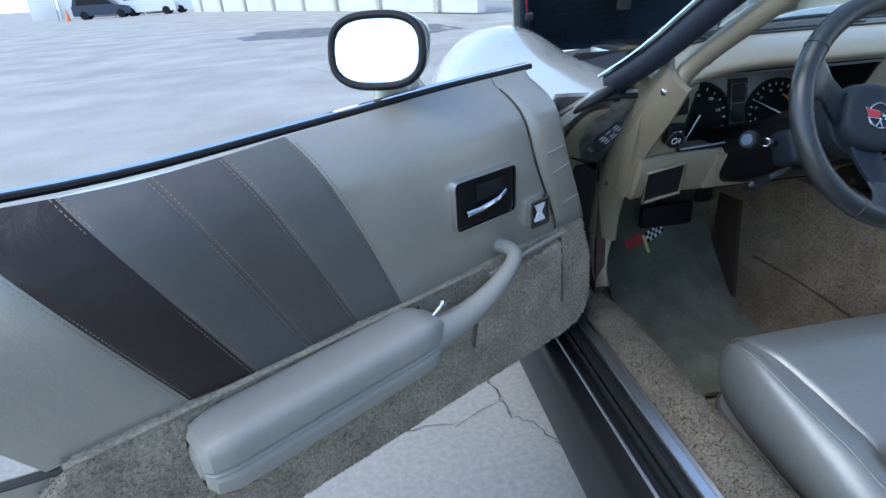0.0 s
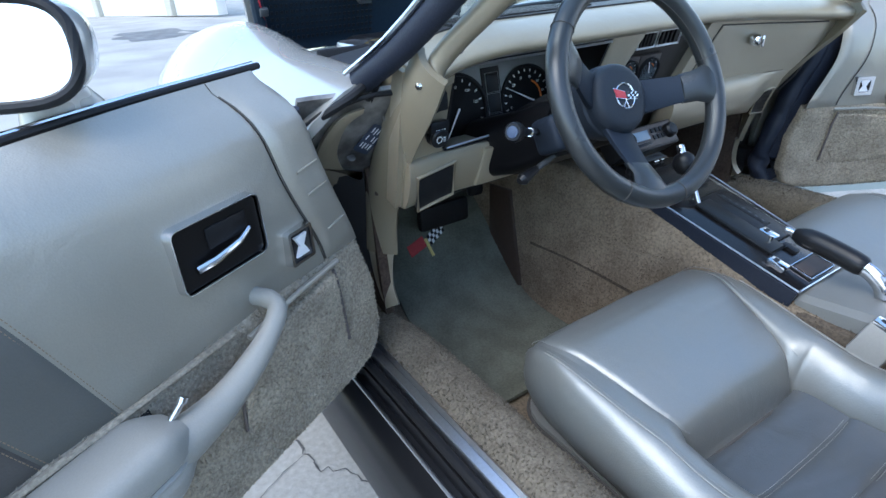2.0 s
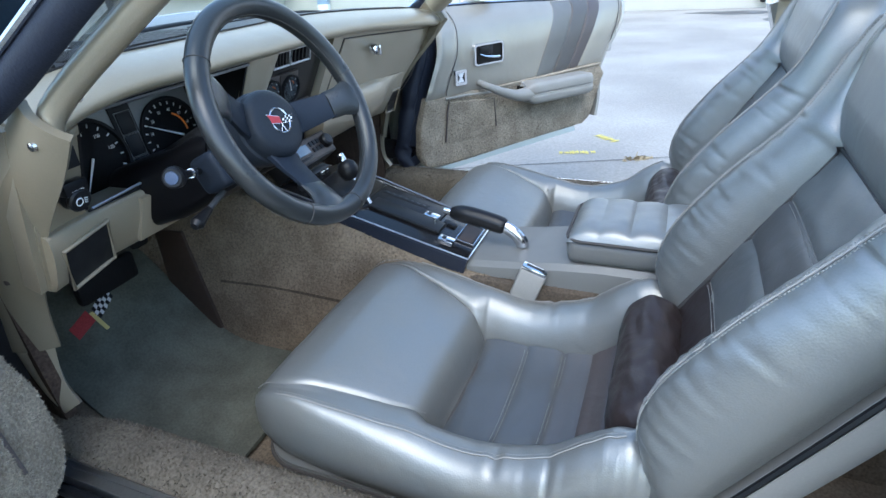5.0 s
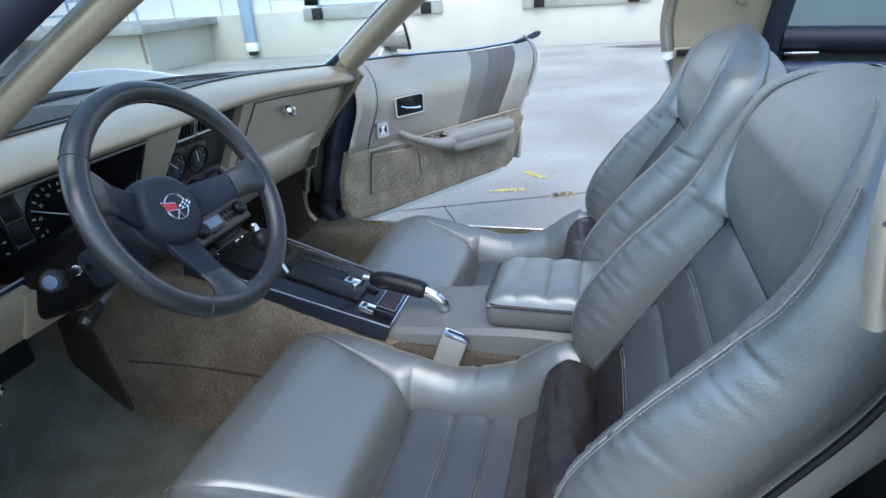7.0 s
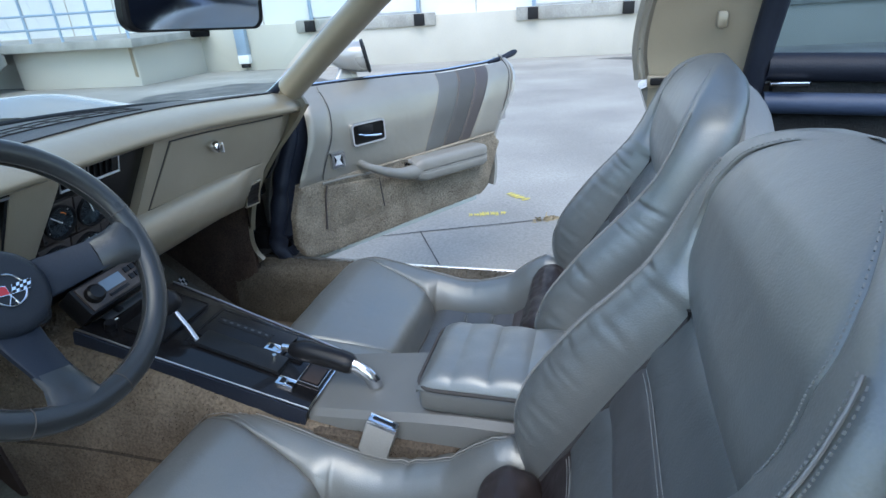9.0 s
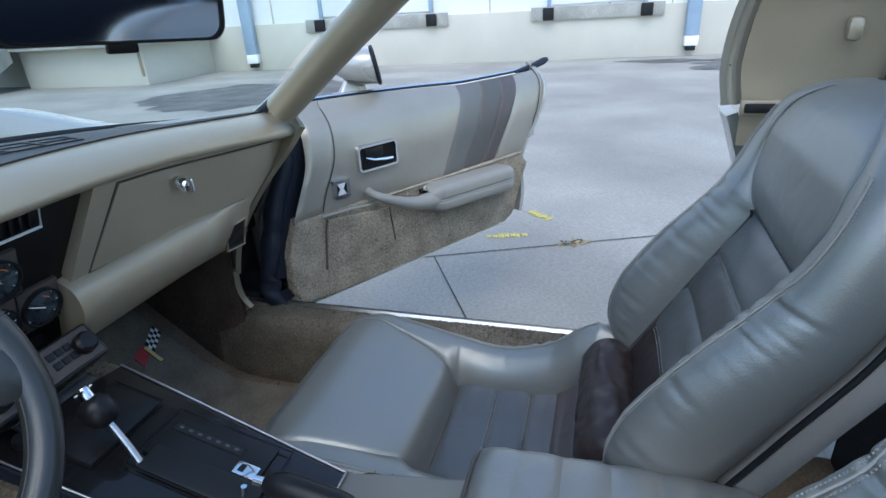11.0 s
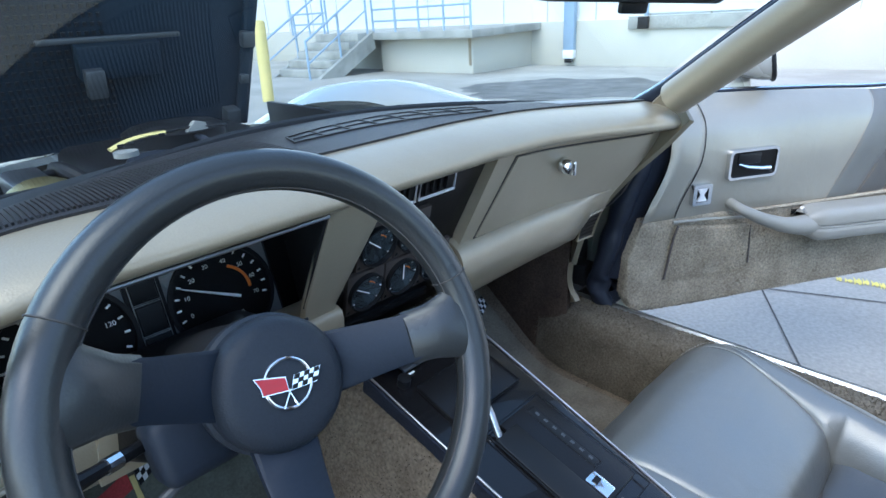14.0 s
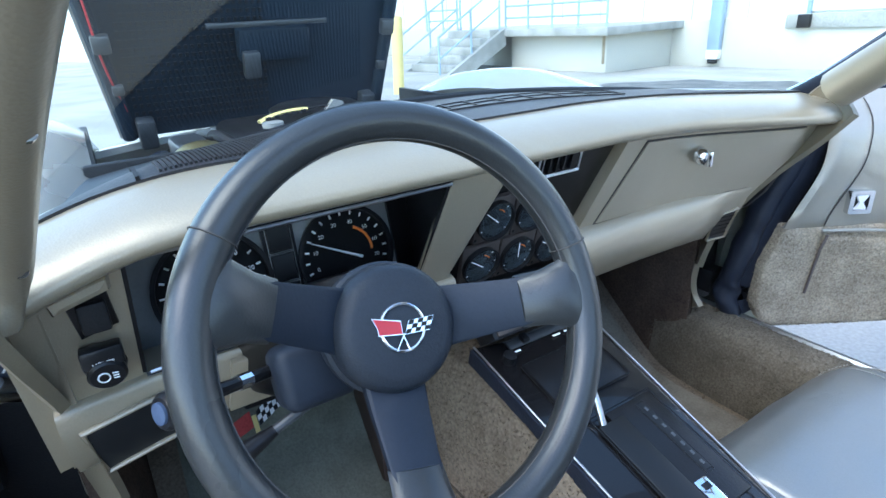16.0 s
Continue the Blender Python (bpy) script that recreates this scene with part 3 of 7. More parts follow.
def rough_up(bm, amount, size=110, cuts=0, longest=0.04):
    """Carpet nap: subdivide, then shake the surface a little."""
    if cuts:
        bmesh.ops.subdivide_edges(bm, edges=[e for e in bm.edges if e.calc_length() > longest], cuts=cuts, use_grid_fill=True)
    for v in bm.verts:
        v.co += Vector([noise.noise(v.co * size + Vector((q * 31, 0, 0))) for q in (0, 1, 2)]) * amount
    return bm


for sd in (-1, 1):
    nm = [0.50 - 1.26 * i / 94 for i in range(95)]
    prof = [(0.568, 0.20), (0.573, 0.36), (0.583, 0.390), (0.600, 0.403), (0.635, 0.407), (0.66, 0.40), (0.674, 0.385), (0.674, 0.30), (0.6, 0.2)]
    tuck = lambda y: min(max((y - 0.22) / 0.2, 0), 1) ** 2
    bm = loft([[Vector((sd * (x + 0.010 * tuck(y) * (x < 0.59)), y, 0.2 + (z - 0.2) * (1 - 0.12 * tuck(y) * (x < 0.66)) + 0.002 * noise.noise(Vector((x * 60, y * 60, z * 60))))) for x, z in prof] for y in nm])
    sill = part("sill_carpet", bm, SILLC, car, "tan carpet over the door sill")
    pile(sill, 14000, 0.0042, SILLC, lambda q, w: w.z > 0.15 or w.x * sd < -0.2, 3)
    part("sill_plate", loft([[Vector((sd * x, y, z)) for x, z in ((0.674, 0.33), (0.674, 0.388), (0.678, 0.392), (0.684, 0.388), (0.688, 0.392), (0.700, 0.388), (0.704, 0.378), (0.704, 0.33))] for y in (0.46, -0.78)]), ALU, car, "brushed aluminium sill plate")
    part("sill_seal", tube([(sd * 0.712, y, 0.372) for y in (0.46, 0.2, -0.2, -0.78)], 0.009, 10), RUBBER, car)
    part("rocker", loft([[Vector((sd * x, y, z)) for x, z in ((0.704, 0.16), (0.704, 0.36), (0.722, 0.362), (0.728, 0.345), (0.752, 0.338), (0.77, 0.325), (0.785, 0.29), (0.775, 0.16))] for y in (0.55, -0.95)]), BLACK, car, "glossy dark rocker below the door")
    part("rocker_trim", tube([(sd * 0.742, 0.5, 0.345), (sd * 0.742, -0.9, 0.345)], 0.004, 8), ALU, car)

# floor, toe boards and tunnel
def rise(y):
    """The floor turning up into the toe board."""
    d = y - 0.43
    return 0.425 * (d + math.sqrt(d * d + 0.003))


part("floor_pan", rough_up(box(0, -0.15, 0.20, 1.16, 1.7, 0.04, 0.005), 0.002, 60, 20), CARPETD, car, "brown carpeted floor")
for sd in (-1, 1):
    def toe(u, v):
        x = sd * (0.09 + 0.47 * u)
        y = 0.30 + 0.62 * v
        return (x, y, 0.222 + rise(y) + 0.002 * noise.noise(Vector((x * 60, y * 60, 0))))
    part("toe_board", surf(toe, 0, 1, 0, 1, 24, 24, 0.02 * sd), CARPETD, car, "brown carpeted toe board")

    def kick(u, v):
        y = 0.395 + 0.535 * u
        z = 0.21 + 0.50 * v
        return (sd * (0.590 + 0.012 * v - 0.07 * u), y, z)
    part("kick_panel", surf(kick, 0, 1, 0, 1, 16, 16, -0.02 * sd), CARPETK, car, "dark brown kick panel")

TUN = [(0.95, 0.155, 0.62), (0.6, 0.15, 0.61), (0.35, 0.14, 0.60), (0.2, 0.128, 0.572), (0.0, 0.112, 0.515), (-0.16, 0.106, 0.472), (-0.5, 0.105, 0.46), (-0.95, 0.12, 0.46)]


def tunnel(u, v):
    y = 0.95 - 1.9 * v
    w = lerp(-y, [(-a, b) for a, b, c in TUN])
    h = lerp(-y, [(-a, c) for a, b, c in TUN])
    t = 2 * u - 1
    x = w * max(-1, min(1, t * 1.7)) + math.copysign(max(0, abs(t) - 0.6) * 0.10, t)
    z = h - 0.003 - max(0, abs(t) - 0.52) / 0.48 * (h - 0.22)
    n = 0.0022 * noise.noise(Vector((x * 70, y * 70, z * 70)))
    return (x + math.copysign(n, t), y, z + n)


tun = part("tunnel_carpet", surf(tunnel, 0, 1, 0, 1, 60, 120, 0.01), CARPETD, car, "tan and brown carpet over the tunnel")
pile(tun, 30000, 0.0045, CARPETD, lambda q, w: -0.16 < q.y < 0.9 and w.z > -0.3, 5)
part("tunnel_bracket", prism([(0.615, 0.51), (0.53, 0.515), (0.495, 0.40), (0.455, 0.275), (0.585, 0.25)], lambda a, b, d: (-(0.163 + 0.12 * (0.5 - b)) - d, a, b), 0.008, 0.003), UMBER, car, "dark brown plastic panel beside the pedals")
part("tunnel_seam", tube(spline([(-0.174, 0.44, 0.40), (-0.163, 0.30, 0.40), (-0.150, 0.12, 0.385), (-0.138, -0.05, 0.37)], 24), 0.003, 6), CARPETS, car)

# hinge posts: beige trim, jamb and seals
TP = spline([(0.170, 0.915, 0), (0.215, 0.865, 0), (0.285, 0.79, 0), (0.345, 0.71, 0), (0.383, 0.64, 0), (0.40, 0.58, 0), (0.408, 0.53, 0)], 31)
TB = spline([(0.408, 0.53, 0), (0.412, 0.48, 0), (0.405, 0.44, 0), (0.385, 0.408, 0)], 15)


def band_of(path, width, sd, x0, bulge, turn):
    """A strip along a side-on path (y, z), its width across the path."""
    n = len(path) - 1

    def f(u, v):
        i = min(int(v * n + 0.5), n)
        a, b = path[max(i - 1, 0)], path[min(i + 1, n)]
        d = Vector((b.x - a.x, b.y - a.y)).normalized()
        t = u - 0.5
        w = lerp(v, width)
        return (sd * (x0 + bulge * (1 - (2 * t) ** 2) + lerp(v, turn) * t * w), path[i].x + d.y * t * -w, path[i].y + d.x * t * w)
    return surf(f, 0, 1, 0, 1, 12, n, 0.012)


for sd in (-1, 1):
    part("post_trim", band_of(TP, [(0, 0.075), (0.2, 0.082), (0.5, 0.078), (0.8, 0.066), (1, 0.060)], sd, 0.604, 0.012, [(0, 0.1), (0.5, 0.3), (1, 0.7)]), POSTM, car, "beige plastic door post trim")
    part("post_trim", band_of(TB, [(0, 0.040), (0.6, 0.034), (1, 0.036)], sd, 0.604, 0.008, [(0, 0.9), (1, 0.4)]), VINYL, car, "pale lower post trim")

    def jamb(u, v):
        q = TP[min(int(v * 8 + 0.5), 8)]
        x = 0.612 + 0.14 * u
        y = max(q.x, 0.27) + 0.055 + 0.02 * u
        z = min(q.y + 0.015, 0.880) - 0.035 * u + 0.008 * math.sin(u * 5) * (1 - v)
        return (sd * x, y + 0.005 * noise.noise(Vector((u * 6, v * 10, sd))), z)
    part("door_jamb", surf(jamb, 0, 1, 0, 1, 16, 8, 0.012), JAMB, car, "dusty silver door jamb")
    JP = lambda a, z, d: (sd * (a + 0.10 * d), 0.352 + 0.8 * (0.775 - max(z, 0.66)) + 0.15 * (a - 0.62) - 0.97 * d, z)
    part("jamb_panel", surf(lambda u, v: JP(0.608 + 0.152 * u, 0.66 + 0.21 * v, -0.004 + 0.004 * noise.noise(Vector((u * 5, v * 6, sd)))), 0, 1, 0, 1, 14, 16, 0.008 * sd), JAMB, car, "dusty silver jamb panel")
    rim_out = spline([(0.655, 0.845, 0), (0.69, 0.835, 0), (0.712, 0.80, 0), (0.722, 0.75, 0), (0.715, 0.70, 0), (0.70, 0.655, 0)], 18)
    rim_in = spline([(0.655, 0.835, 0), (0.675, 0.82, 0), (0.684, 0.79, 0), (0.682, 0.755, 0), (0.66, 0.715, 0), (0.625, 0.688, 0)], 18)
    part("jamb_frame", prism([(q.x, q.y) for q in rim_out] + [(0.675, 0.655), (0.670, 0.704), (0.63, 0.704)] + [(q.x, q.y) for q in reversed(rim_in)], lambda a, b, d: JP(a, b, d), 0.012, 0.003), VINYL, car, "beige frame round the data plate")
    # flat black sheet on the panel, drawn for the dark inside the opening
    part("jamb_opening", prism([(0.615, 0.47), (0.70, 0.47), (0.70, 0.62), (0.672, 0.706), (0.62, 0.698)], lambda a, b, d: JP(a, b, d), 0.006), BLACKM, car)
    part("jamb_bead", tube(spline([JP(0.60, 0.865, 0.006), JP(0.66, 0.866, 0.010), JP(0.705, 0.85, 0.012), JP(0.735, 0.81, 0.012), JP(0.745, 0.74, 0.012), JP(0.735, 0.66, 0.012)], 20), 0.0045, 8), RUBBER, car)
    part("post_seal", tube([(sd * 0.640, max(q.x, 0.22) + 0.050, q.y + 0.03) for q in TP[0 if sd < 0 else 5:14]], 0.007, 8), RUBBER, car)
    part("cowl_seal", tube(spline([(sd * 0.645, 0.285, 0.888), (sd * 0.69, 0.272, 0.868), (sd * 0.735, 0.295, 0.84), (sd * 0.785, 0.345, 0.79), (sd * 0.815, 0.40, 0.70)], 16), 0.0075, 8), RUBBER, car, "black fender seal")
    # black box added to stand for the shade behind the hinges
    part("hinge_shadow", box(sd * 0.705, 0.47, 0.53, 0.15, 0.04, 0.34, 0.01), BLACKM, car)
    for z in (0.44, 0.62):
        part("hinge", box(sd * 0.715, 0.43, z, 0.05, 0.05, 0.06, 0.006), BLACKM, car)
    for (y, z), mt, r in (((0.188, 0.886), CHROME, 0.0065), ((0.372, 0.668), UMBER, 0.005)):
        part("trim_screw", lathe([(0.001, 0), (r, 0), (r * 0.8, 0.004), (0.001, 0.005)], 12, Matrix.Translation((sd * 0.614, y, z)) @ Matrix.Rotation(radians(90 * sd), 4, "Y")), mt, car)

# data plate on the driver's jamb, its writing as bars
PC, PU, PV = Vector((0.627, 0.778)), Vector((0.0255, -0.0435)).normalized(), Vector((0.0435, 0.0255)).normalized()


def on_jamb(u, v, d):
    """A place on the jamb panel: along the plate, across it, and out."""
    q = PC + PU * u + PV * v
    return (-(q.x + 0.10 * d), 0.352 + 0.8 * (0.775 - q.y) + 0.15 * (q.x - 0.62) - 0.97 * d, q.y)


plate = part("data_plate", prism(rounded(0.056, 0.034, 0.004), lambda a, b, d: on_jamb(a, b, 0.004 + d), 0.003), NAVY, car, "dark blue data plate with pale bars")
for r in range(4):
    for c in range(3):
        if (r * 3 + c) % 5 != 4:
            u0, v0 = -0.022 + c * 0.015, 0.009 - r * 0.0065
            part("text_bar", prism([(u0, v0), (u0 + 0.010 + 0.002 * (r % 2), v0), (u0 + 0.010 + 0.002 * (r % 2), v0 + 0.0024), (u0, v0 + 0.0024)], lambda a, b, d: on_jamb(a, b, 0.007 + d), 0.0006), WHITE, plate)
for u in (-0.044, 0.044):
    part("rivet", lathe([(0.001, 0), (0.0085, 0), (0.007, 0.004), (0.001, 0.005)], 14, Matrix.Translation(on_jamb(u, 0.004, 0.004)) @ Matrix.Rotation(radians(-8), 4, "Z") @ Matrix.Rotation(radians(50), 4, "X")), JAMB, car)

# pillars, header and glass
for sd in (-1, 1):
    pl = [(0.655, 0.30, 0.885), (0.625, 0.20, 0.945), (0.585, 0.05, 1.055), (0.545, -0.08, 1.145), (0.52, -0.15, 1.19)]
    part("pillar_outer", tube(spline([(sd * x, y, z) for x, y, z in pl], 14), 0.018 if sd < 0 else 0.013, 12, flat=1.2), BLUEBLACK, car, "blue-black pillar with weather seal")
    part("pillar_chrome", tube(spline([(sd * (x + 0.018), y + 0.010, z + 0.013) for x, y, z in pl], 14), 0.005, 8), CHROME, car)
    part("pillar_trim", tube(spline([(sd * (x - 0.047), y - 0.035, z - 0.012) for x, y, z in ([(0.645, 0.220, 0.897)] if sd < 0 else []) + pl[1:]], 16), 0.018 if sd < 0 else 0.036, 14, flat=0.9), VINYL, car, "beige trimmed windscreen pillar")
    for i in (1, 2, 3):
        x, y, z = pl[i]
        part("trim_screw", lathe([(0.001, 0), (0.0055, 0), (0.004, 0.003), (0.001, 0.003)], 10, Matrix.Translation((sd * (x - 0.058), y - 0.052, z - 0.012)) @ Matrix.Rotation(radians(90), 4, "X") @ Matrix.Rotation(radians(-25 * sd), 4, "Y")), CHROME, car)
part("windscreen_header", tube(spline([(-0.52, -0.15, 1.19), (-0.25, -0.09, 1.215), (0, -0.07, 1.222), (0.25, -0.09, 1.215), (0.52, -0.15, 1.19)], 20), 0.024, 12), VINYL, car)
part("roof_bar", box(0, -0.52, 1.235, 0.14, 0.95, 0.035, 0.012), VINYL, car, "centre bar of the open roof")


def screen(u, v):
    t = 2 * u - 1
    lo = Vector((0.645 * t, 0.580 - 0.295 * t * t, 0.940 - 0.045 * t * t))
    hi = Vector((0.52 * t, -0.06 - 0.08 * t * t, 1.215 - 0.03 * t * t))
    return lo.lerp(hi, v) + Vector((0, 0.03, 0.03)) * math.sin(math.pi * v) * 0.5


glass_ob = part("windscreen", surf(screen, 0, 1, 0, 1, 28, 14), WINDOW, car, "faintly green windscreen glass")
glass_ob.visible_shadow = False
part("windscreen_seal", tube([Vector(screen(i / 40, 0)) + Vector((0, 0.004, 0)) for i in range(41)], 0.010, 8), BLACKM, car)

# cowl, engine bay, fenders and nose
def cowl(u, v):
    t = 2 * u - 1
    y = (0.580 - 0.295 * t * t) + (0.80 - 0.05 * t * t - (0.580 - 0.295 * t * t)) * v
    return (0.655 * t, y, 0.925 - 0.05 * t * t - 0.03 * v)


part("cowl_panel", surf(cowl, 0, 1, 0, 1, 28, 8, 0.02), COWLM, car, "dark cowl panel below the windscreen")

CR = [(0.40, 0.875), (0.70, 0.885), (1.05, 0.925), (1.35, 0.90), (1.7, 0.80), (2.05, 0.66)]
for sd in (-1, 1):
    def fender(u, v):
        y0 = lerp(u, [(0, 0.50), (0.2, 0.46), (0.35, 0.30), (0.5, 0.28), (0.7, 0.36), (1, 0.44)])
        y = y0 + (2.10 - y0) * v
        c = lerp(y, CR)
        bul = 0.03 * math.exp(-((y - 1.1) / 0.3) ** 2)
        x, z = spline([(0.525, c - 0.05, 0), (0.565, c - 0.022, 0), (0.62, c, 0), (0.71, c - 0.025, 0), (0.80 + bul, c - 0.14, 0), (0.84 + bul, c - 0.32, 0), (0.82, 0.28, 0)], 25)[min(int(u * 24 + 0.5), 24)][:2]
        x -= 0.12 * max(0, y - 1.4) ** 1.5
        return (sd * x, y, z)
    part("fender", surf(fender, 0, 1, 0, 1, 24, 30, 0.015), PAINT, car, "bright silver fender")
    m = Matrix.Translation((sd * 0.76, 1.10, 0.32)) @ Matrix.Rotation(radians(90), 4, "Y")
    ty = part("road_wheel", lathe([(0.2, -0.1), (0.3, -0.11), (0.325, -0.08), (0.33, 0), (0.325, 0.08), (0.3, 0.11), (0.2, 0.1)], 36), RUBBER, car, "black tyre on alloy wheel", m)
    part("rim", lathe([(0.001, -0.06), (0.2, -0.08), (0.2, 0.08), (0.001, 0.06)], 28), ALU, ty)
    m = Matrix.Translation((sd * 0.76, -1.39, 0.32)) @ Matrix.Rotation(radians(90), 4, "Y")
    ty = part("road_wheel", lathe([(0.2, -0.1), (0.3, -0.11), (0.325, -0.08), (0.33, 0), (0.325, 0.08), (0.3, 0.11), (0.2, 0.1)], 36), RUBBER, car, "black tyre on alloy wheel", m)
    part("rim", lathe([(0.001, -0.06), (0.2, -0.08), (0.2, 0.08), (0.001, 0.06)], 28), ALU, ty)


def nose(u, v):
    t = 2 * u - 1
    y = 1.62 + 0.62 * v - 0.22 * t * t * v
    return (0.70 * t * (1 - 0.1 * v), y, 0.79 - 0.22 * v ** 2 - 0.05 * t * t)


part("nose_panel", surf(nose, 0, 1, 0, 1, 20, 12, 0.02), PAINT, car, "silver nose panel")
part("bumper", box(0, 2.08, 0.48, 1.4, 0.2, 0.34, 0.08, 4), PAINT, car)
part("engine_bay", box(0, 1.2, 0.52, 1.06, 0.9, 0.12, 0.02), BLACKM, car, "black engine bay floor")
part("inner_fender", box(-0.52, 1.2, 0.69, 0.02, 0.85, 0.30, 0.004), BLACKM, car)
part("inner_fender", box(0.52, 1.2, 0.69, 0.02, 0.85, 0.30, 0.004), BLACKM, car)
part("firewall", box(0, 0.79, 0.72, 1.06, 0.02, 0.32, 0.004), BLACKM, car)

# engine and its fittings
eng = thing("engine", PB, "dark engine with air cleaner, booster and hoses", "engine")
part("air_cleaner", box(0.02, 1.18, 0.80, 0.46, 0.42, 0.09, 0.03, 3), BLACK, eng, "black air cleaner cover")
part("air_lid", lathe([(0.001, 0), (0.12, 0), (0.12, 0.03), (0.10, 0.04), (0.001, 0.042)], 32, Matrix.Translation((0.02, 1.18, 0.845))), BLACK, eng)
part("brake_booster", lathe([(0.001, 0), (0.07, 0), (0.08, 0.02), (0.08, 0.05), (0.06, 0.07), (0.001, 0.075)], 32, Matrix.Translation((-0.33, 0.83, 0.80)) @ Matrix.Rotation(radians(-90), 4, "X")), BRASS, eng, "yellowish plated brake booster")
part("master_cylinder", box(-0.33, 1.0, 0.83, 0.07, 0.16, 0.07, 0.012), ALU, eng)
part("reservoir_cap", lathe([(0.001, 0), (0.022, 0), (0.022, 0.010), (0.001, 0.012)], 24, Matrix.Translation((-0.18, 0.88, 0.885))), SHELLM, eng, "pale filler cap")
strap = part("yellow_strap", tube(spline([(-0.165, 1.05, 0.872), (-0.125, 1.055, 0.884), (-0.08, 1.055, 0.889), (-0.045, 1.05, 0.889)], 14), 0.011, 8, flat=0.4), YELLOWP, eng, "yellow warning strap with black bars")
for k in range(5):
    part("text_bar", box(-0.145 + 0.022 * k, 1.041, 0.878 + 0.002 * k, 0.013, 0.004, 0.008, 0.001), BLACKM, strap)
part("thin_cable", tube(spline([(-0.045, 1.05, 0.889), (0.01, 1.05, 0.891), (0.09, 1.03, 0.885)], 12), 0.003, 6), RUBBER, eng)
part("pale_bracket", prism([(0.0, 0.0), (0.05, 0.0), (0.045, 0.016), (0.022, 0.022)], lambda a, b, d: (a, 1.04 + d, 0.882 + b), 0.02, 0.003), SHELLM, eng)
rnd = random.Random(7)
for i in range(9):
    x, y = -0.4 + 0.095 * i, 0.86 + 0.05 * (i % 3)
    part("hose", tube(spline([(x, y, 0.80), (x + rnd.uniform(-0.05, 0.05), y + 0.08, 0.85 + rnd.uniform(-0.02, 0.02)), (x + rnd.uniform(-0.08, 0.08), y + 0.2, 0.83), (x + 0.05, y + 0.3, 0.76)], 14), rnd.choice((0.008, 0.012, 0.016)), 10), rnd.choice((RUBBER, BLACKM, BLUEBLACK)), eng)
for i in range(10):
    x, y = rnd.uniform(-0.4, 0.4), rnd.uniform(0.86, 1.45)
    part("fitting", box(x, y, 0.78 + rnd.uniform(-0.02, 0.04), rnd.uniform(0.03, 0.09), rnd.uniform(0.03, 0.08), rnd.uniform(0.03, 0.07), 0.006), rnd.choice((BLACK, BLACKM, STEELD, ALU)), eng)

# hood, hinged at the nose and standing open
HM = Matrix.Translation((0, 1.63, 0.78)) @ Matrix.Rotation(radians(19), 4, "X")
hood = new("hood")
hood.parent, hood.matrix_basis = car, HM
hood["label"] = "open hood with black perforated underside"


def hood_skin(u, v):
    t = 2 * u - 1
    return ((0.43 + 0.13 * v) * t, 0.035 + 0.03 * math.cos(t * 1.4) + 0.03 * math.sin(math.pi * v), 1.12 * v - 0.01)


part("hood_skin", surf(hood_skin, 0, 1, 0, 1, 20, 16, 0.012), PAINT, hood, "silver outer skin")
part("inner_panel", surf(lambda u, v: ((0.415 + 0.12 * v) * (2 * u - 1), 0.02 + 0.012 * math.sin(math.pi * v), 1.10 * v), 0, 1, 0, 1, 12, 12, 0.01), HOODM, hood, "black inner panel")
for sx in (-1, 1):
    part("side_rib", tube([(sx * 0.405, 0.0, 0.01), (sx * 0.465, 0.0, 0.55), (sx * 0.52, 0.0, 1.09)], 0.022, 10), HOODM, hood)
    part("hinge_arm", box(sx * 0.36, -0.02, 0.03, 0.05, 0.05, 0.09, 0.008), STEELD, hood)
    part("rubber_stop", box(sx * 0.425, -0.02, 0.30, 0.045, 0.03, 0.05, 0.006), STEELD, hood)
    part("rubber_stop", box(sx * 0.41, -0.02, 0.17, 0.03, 0.02, 0.03, 0.005), STEELD, hood)
part("top_rib", box(0, 0.0, 0.60, 0.84, 0.05, 0.10, 0.03), HOODM, hood)
part("scoop_box", box(0.04, -0.01, 0.27, 0.22, 0.05, 0.10, 0.01), HOODM, hood)
part("scoop_rail", box(0.02, -0.045, 0.34, 0.36, 0.012, 0.014, 0.003), STEELD, hood)
part("scoop_clip", box(-0.04, -0.045, 0.22, 0.05, 0.03, 0.08, 0.006), STEELD, hood)
part("red_wire", tube(spline([(-0.40, -0.012, 0.10), (-0.43, -0.024, 0.25), (-0.445, -0.024, 0.45), (-0.49, -0.022, 1.0)], 16), 0.003, 6), RED, hood)
# dark holes of the perforated mat, in rows
bm = bmesh.new()
for i in range(22):
    for j in range(17):
        x, z = -0.375 + 0.0185 * i - 0.006 * j / 17, 0.06 + 0.0235 * j
        bmesh.ops.create_cube(bm, size=1, matrix=Matrix.Translation((x, -0.001, z)) @ Matrix.Diagonal((0.0095, 0.004, 0.011, 1)))
tagged(part("perforation", bm, GAUGE, hood), kind="stuff")

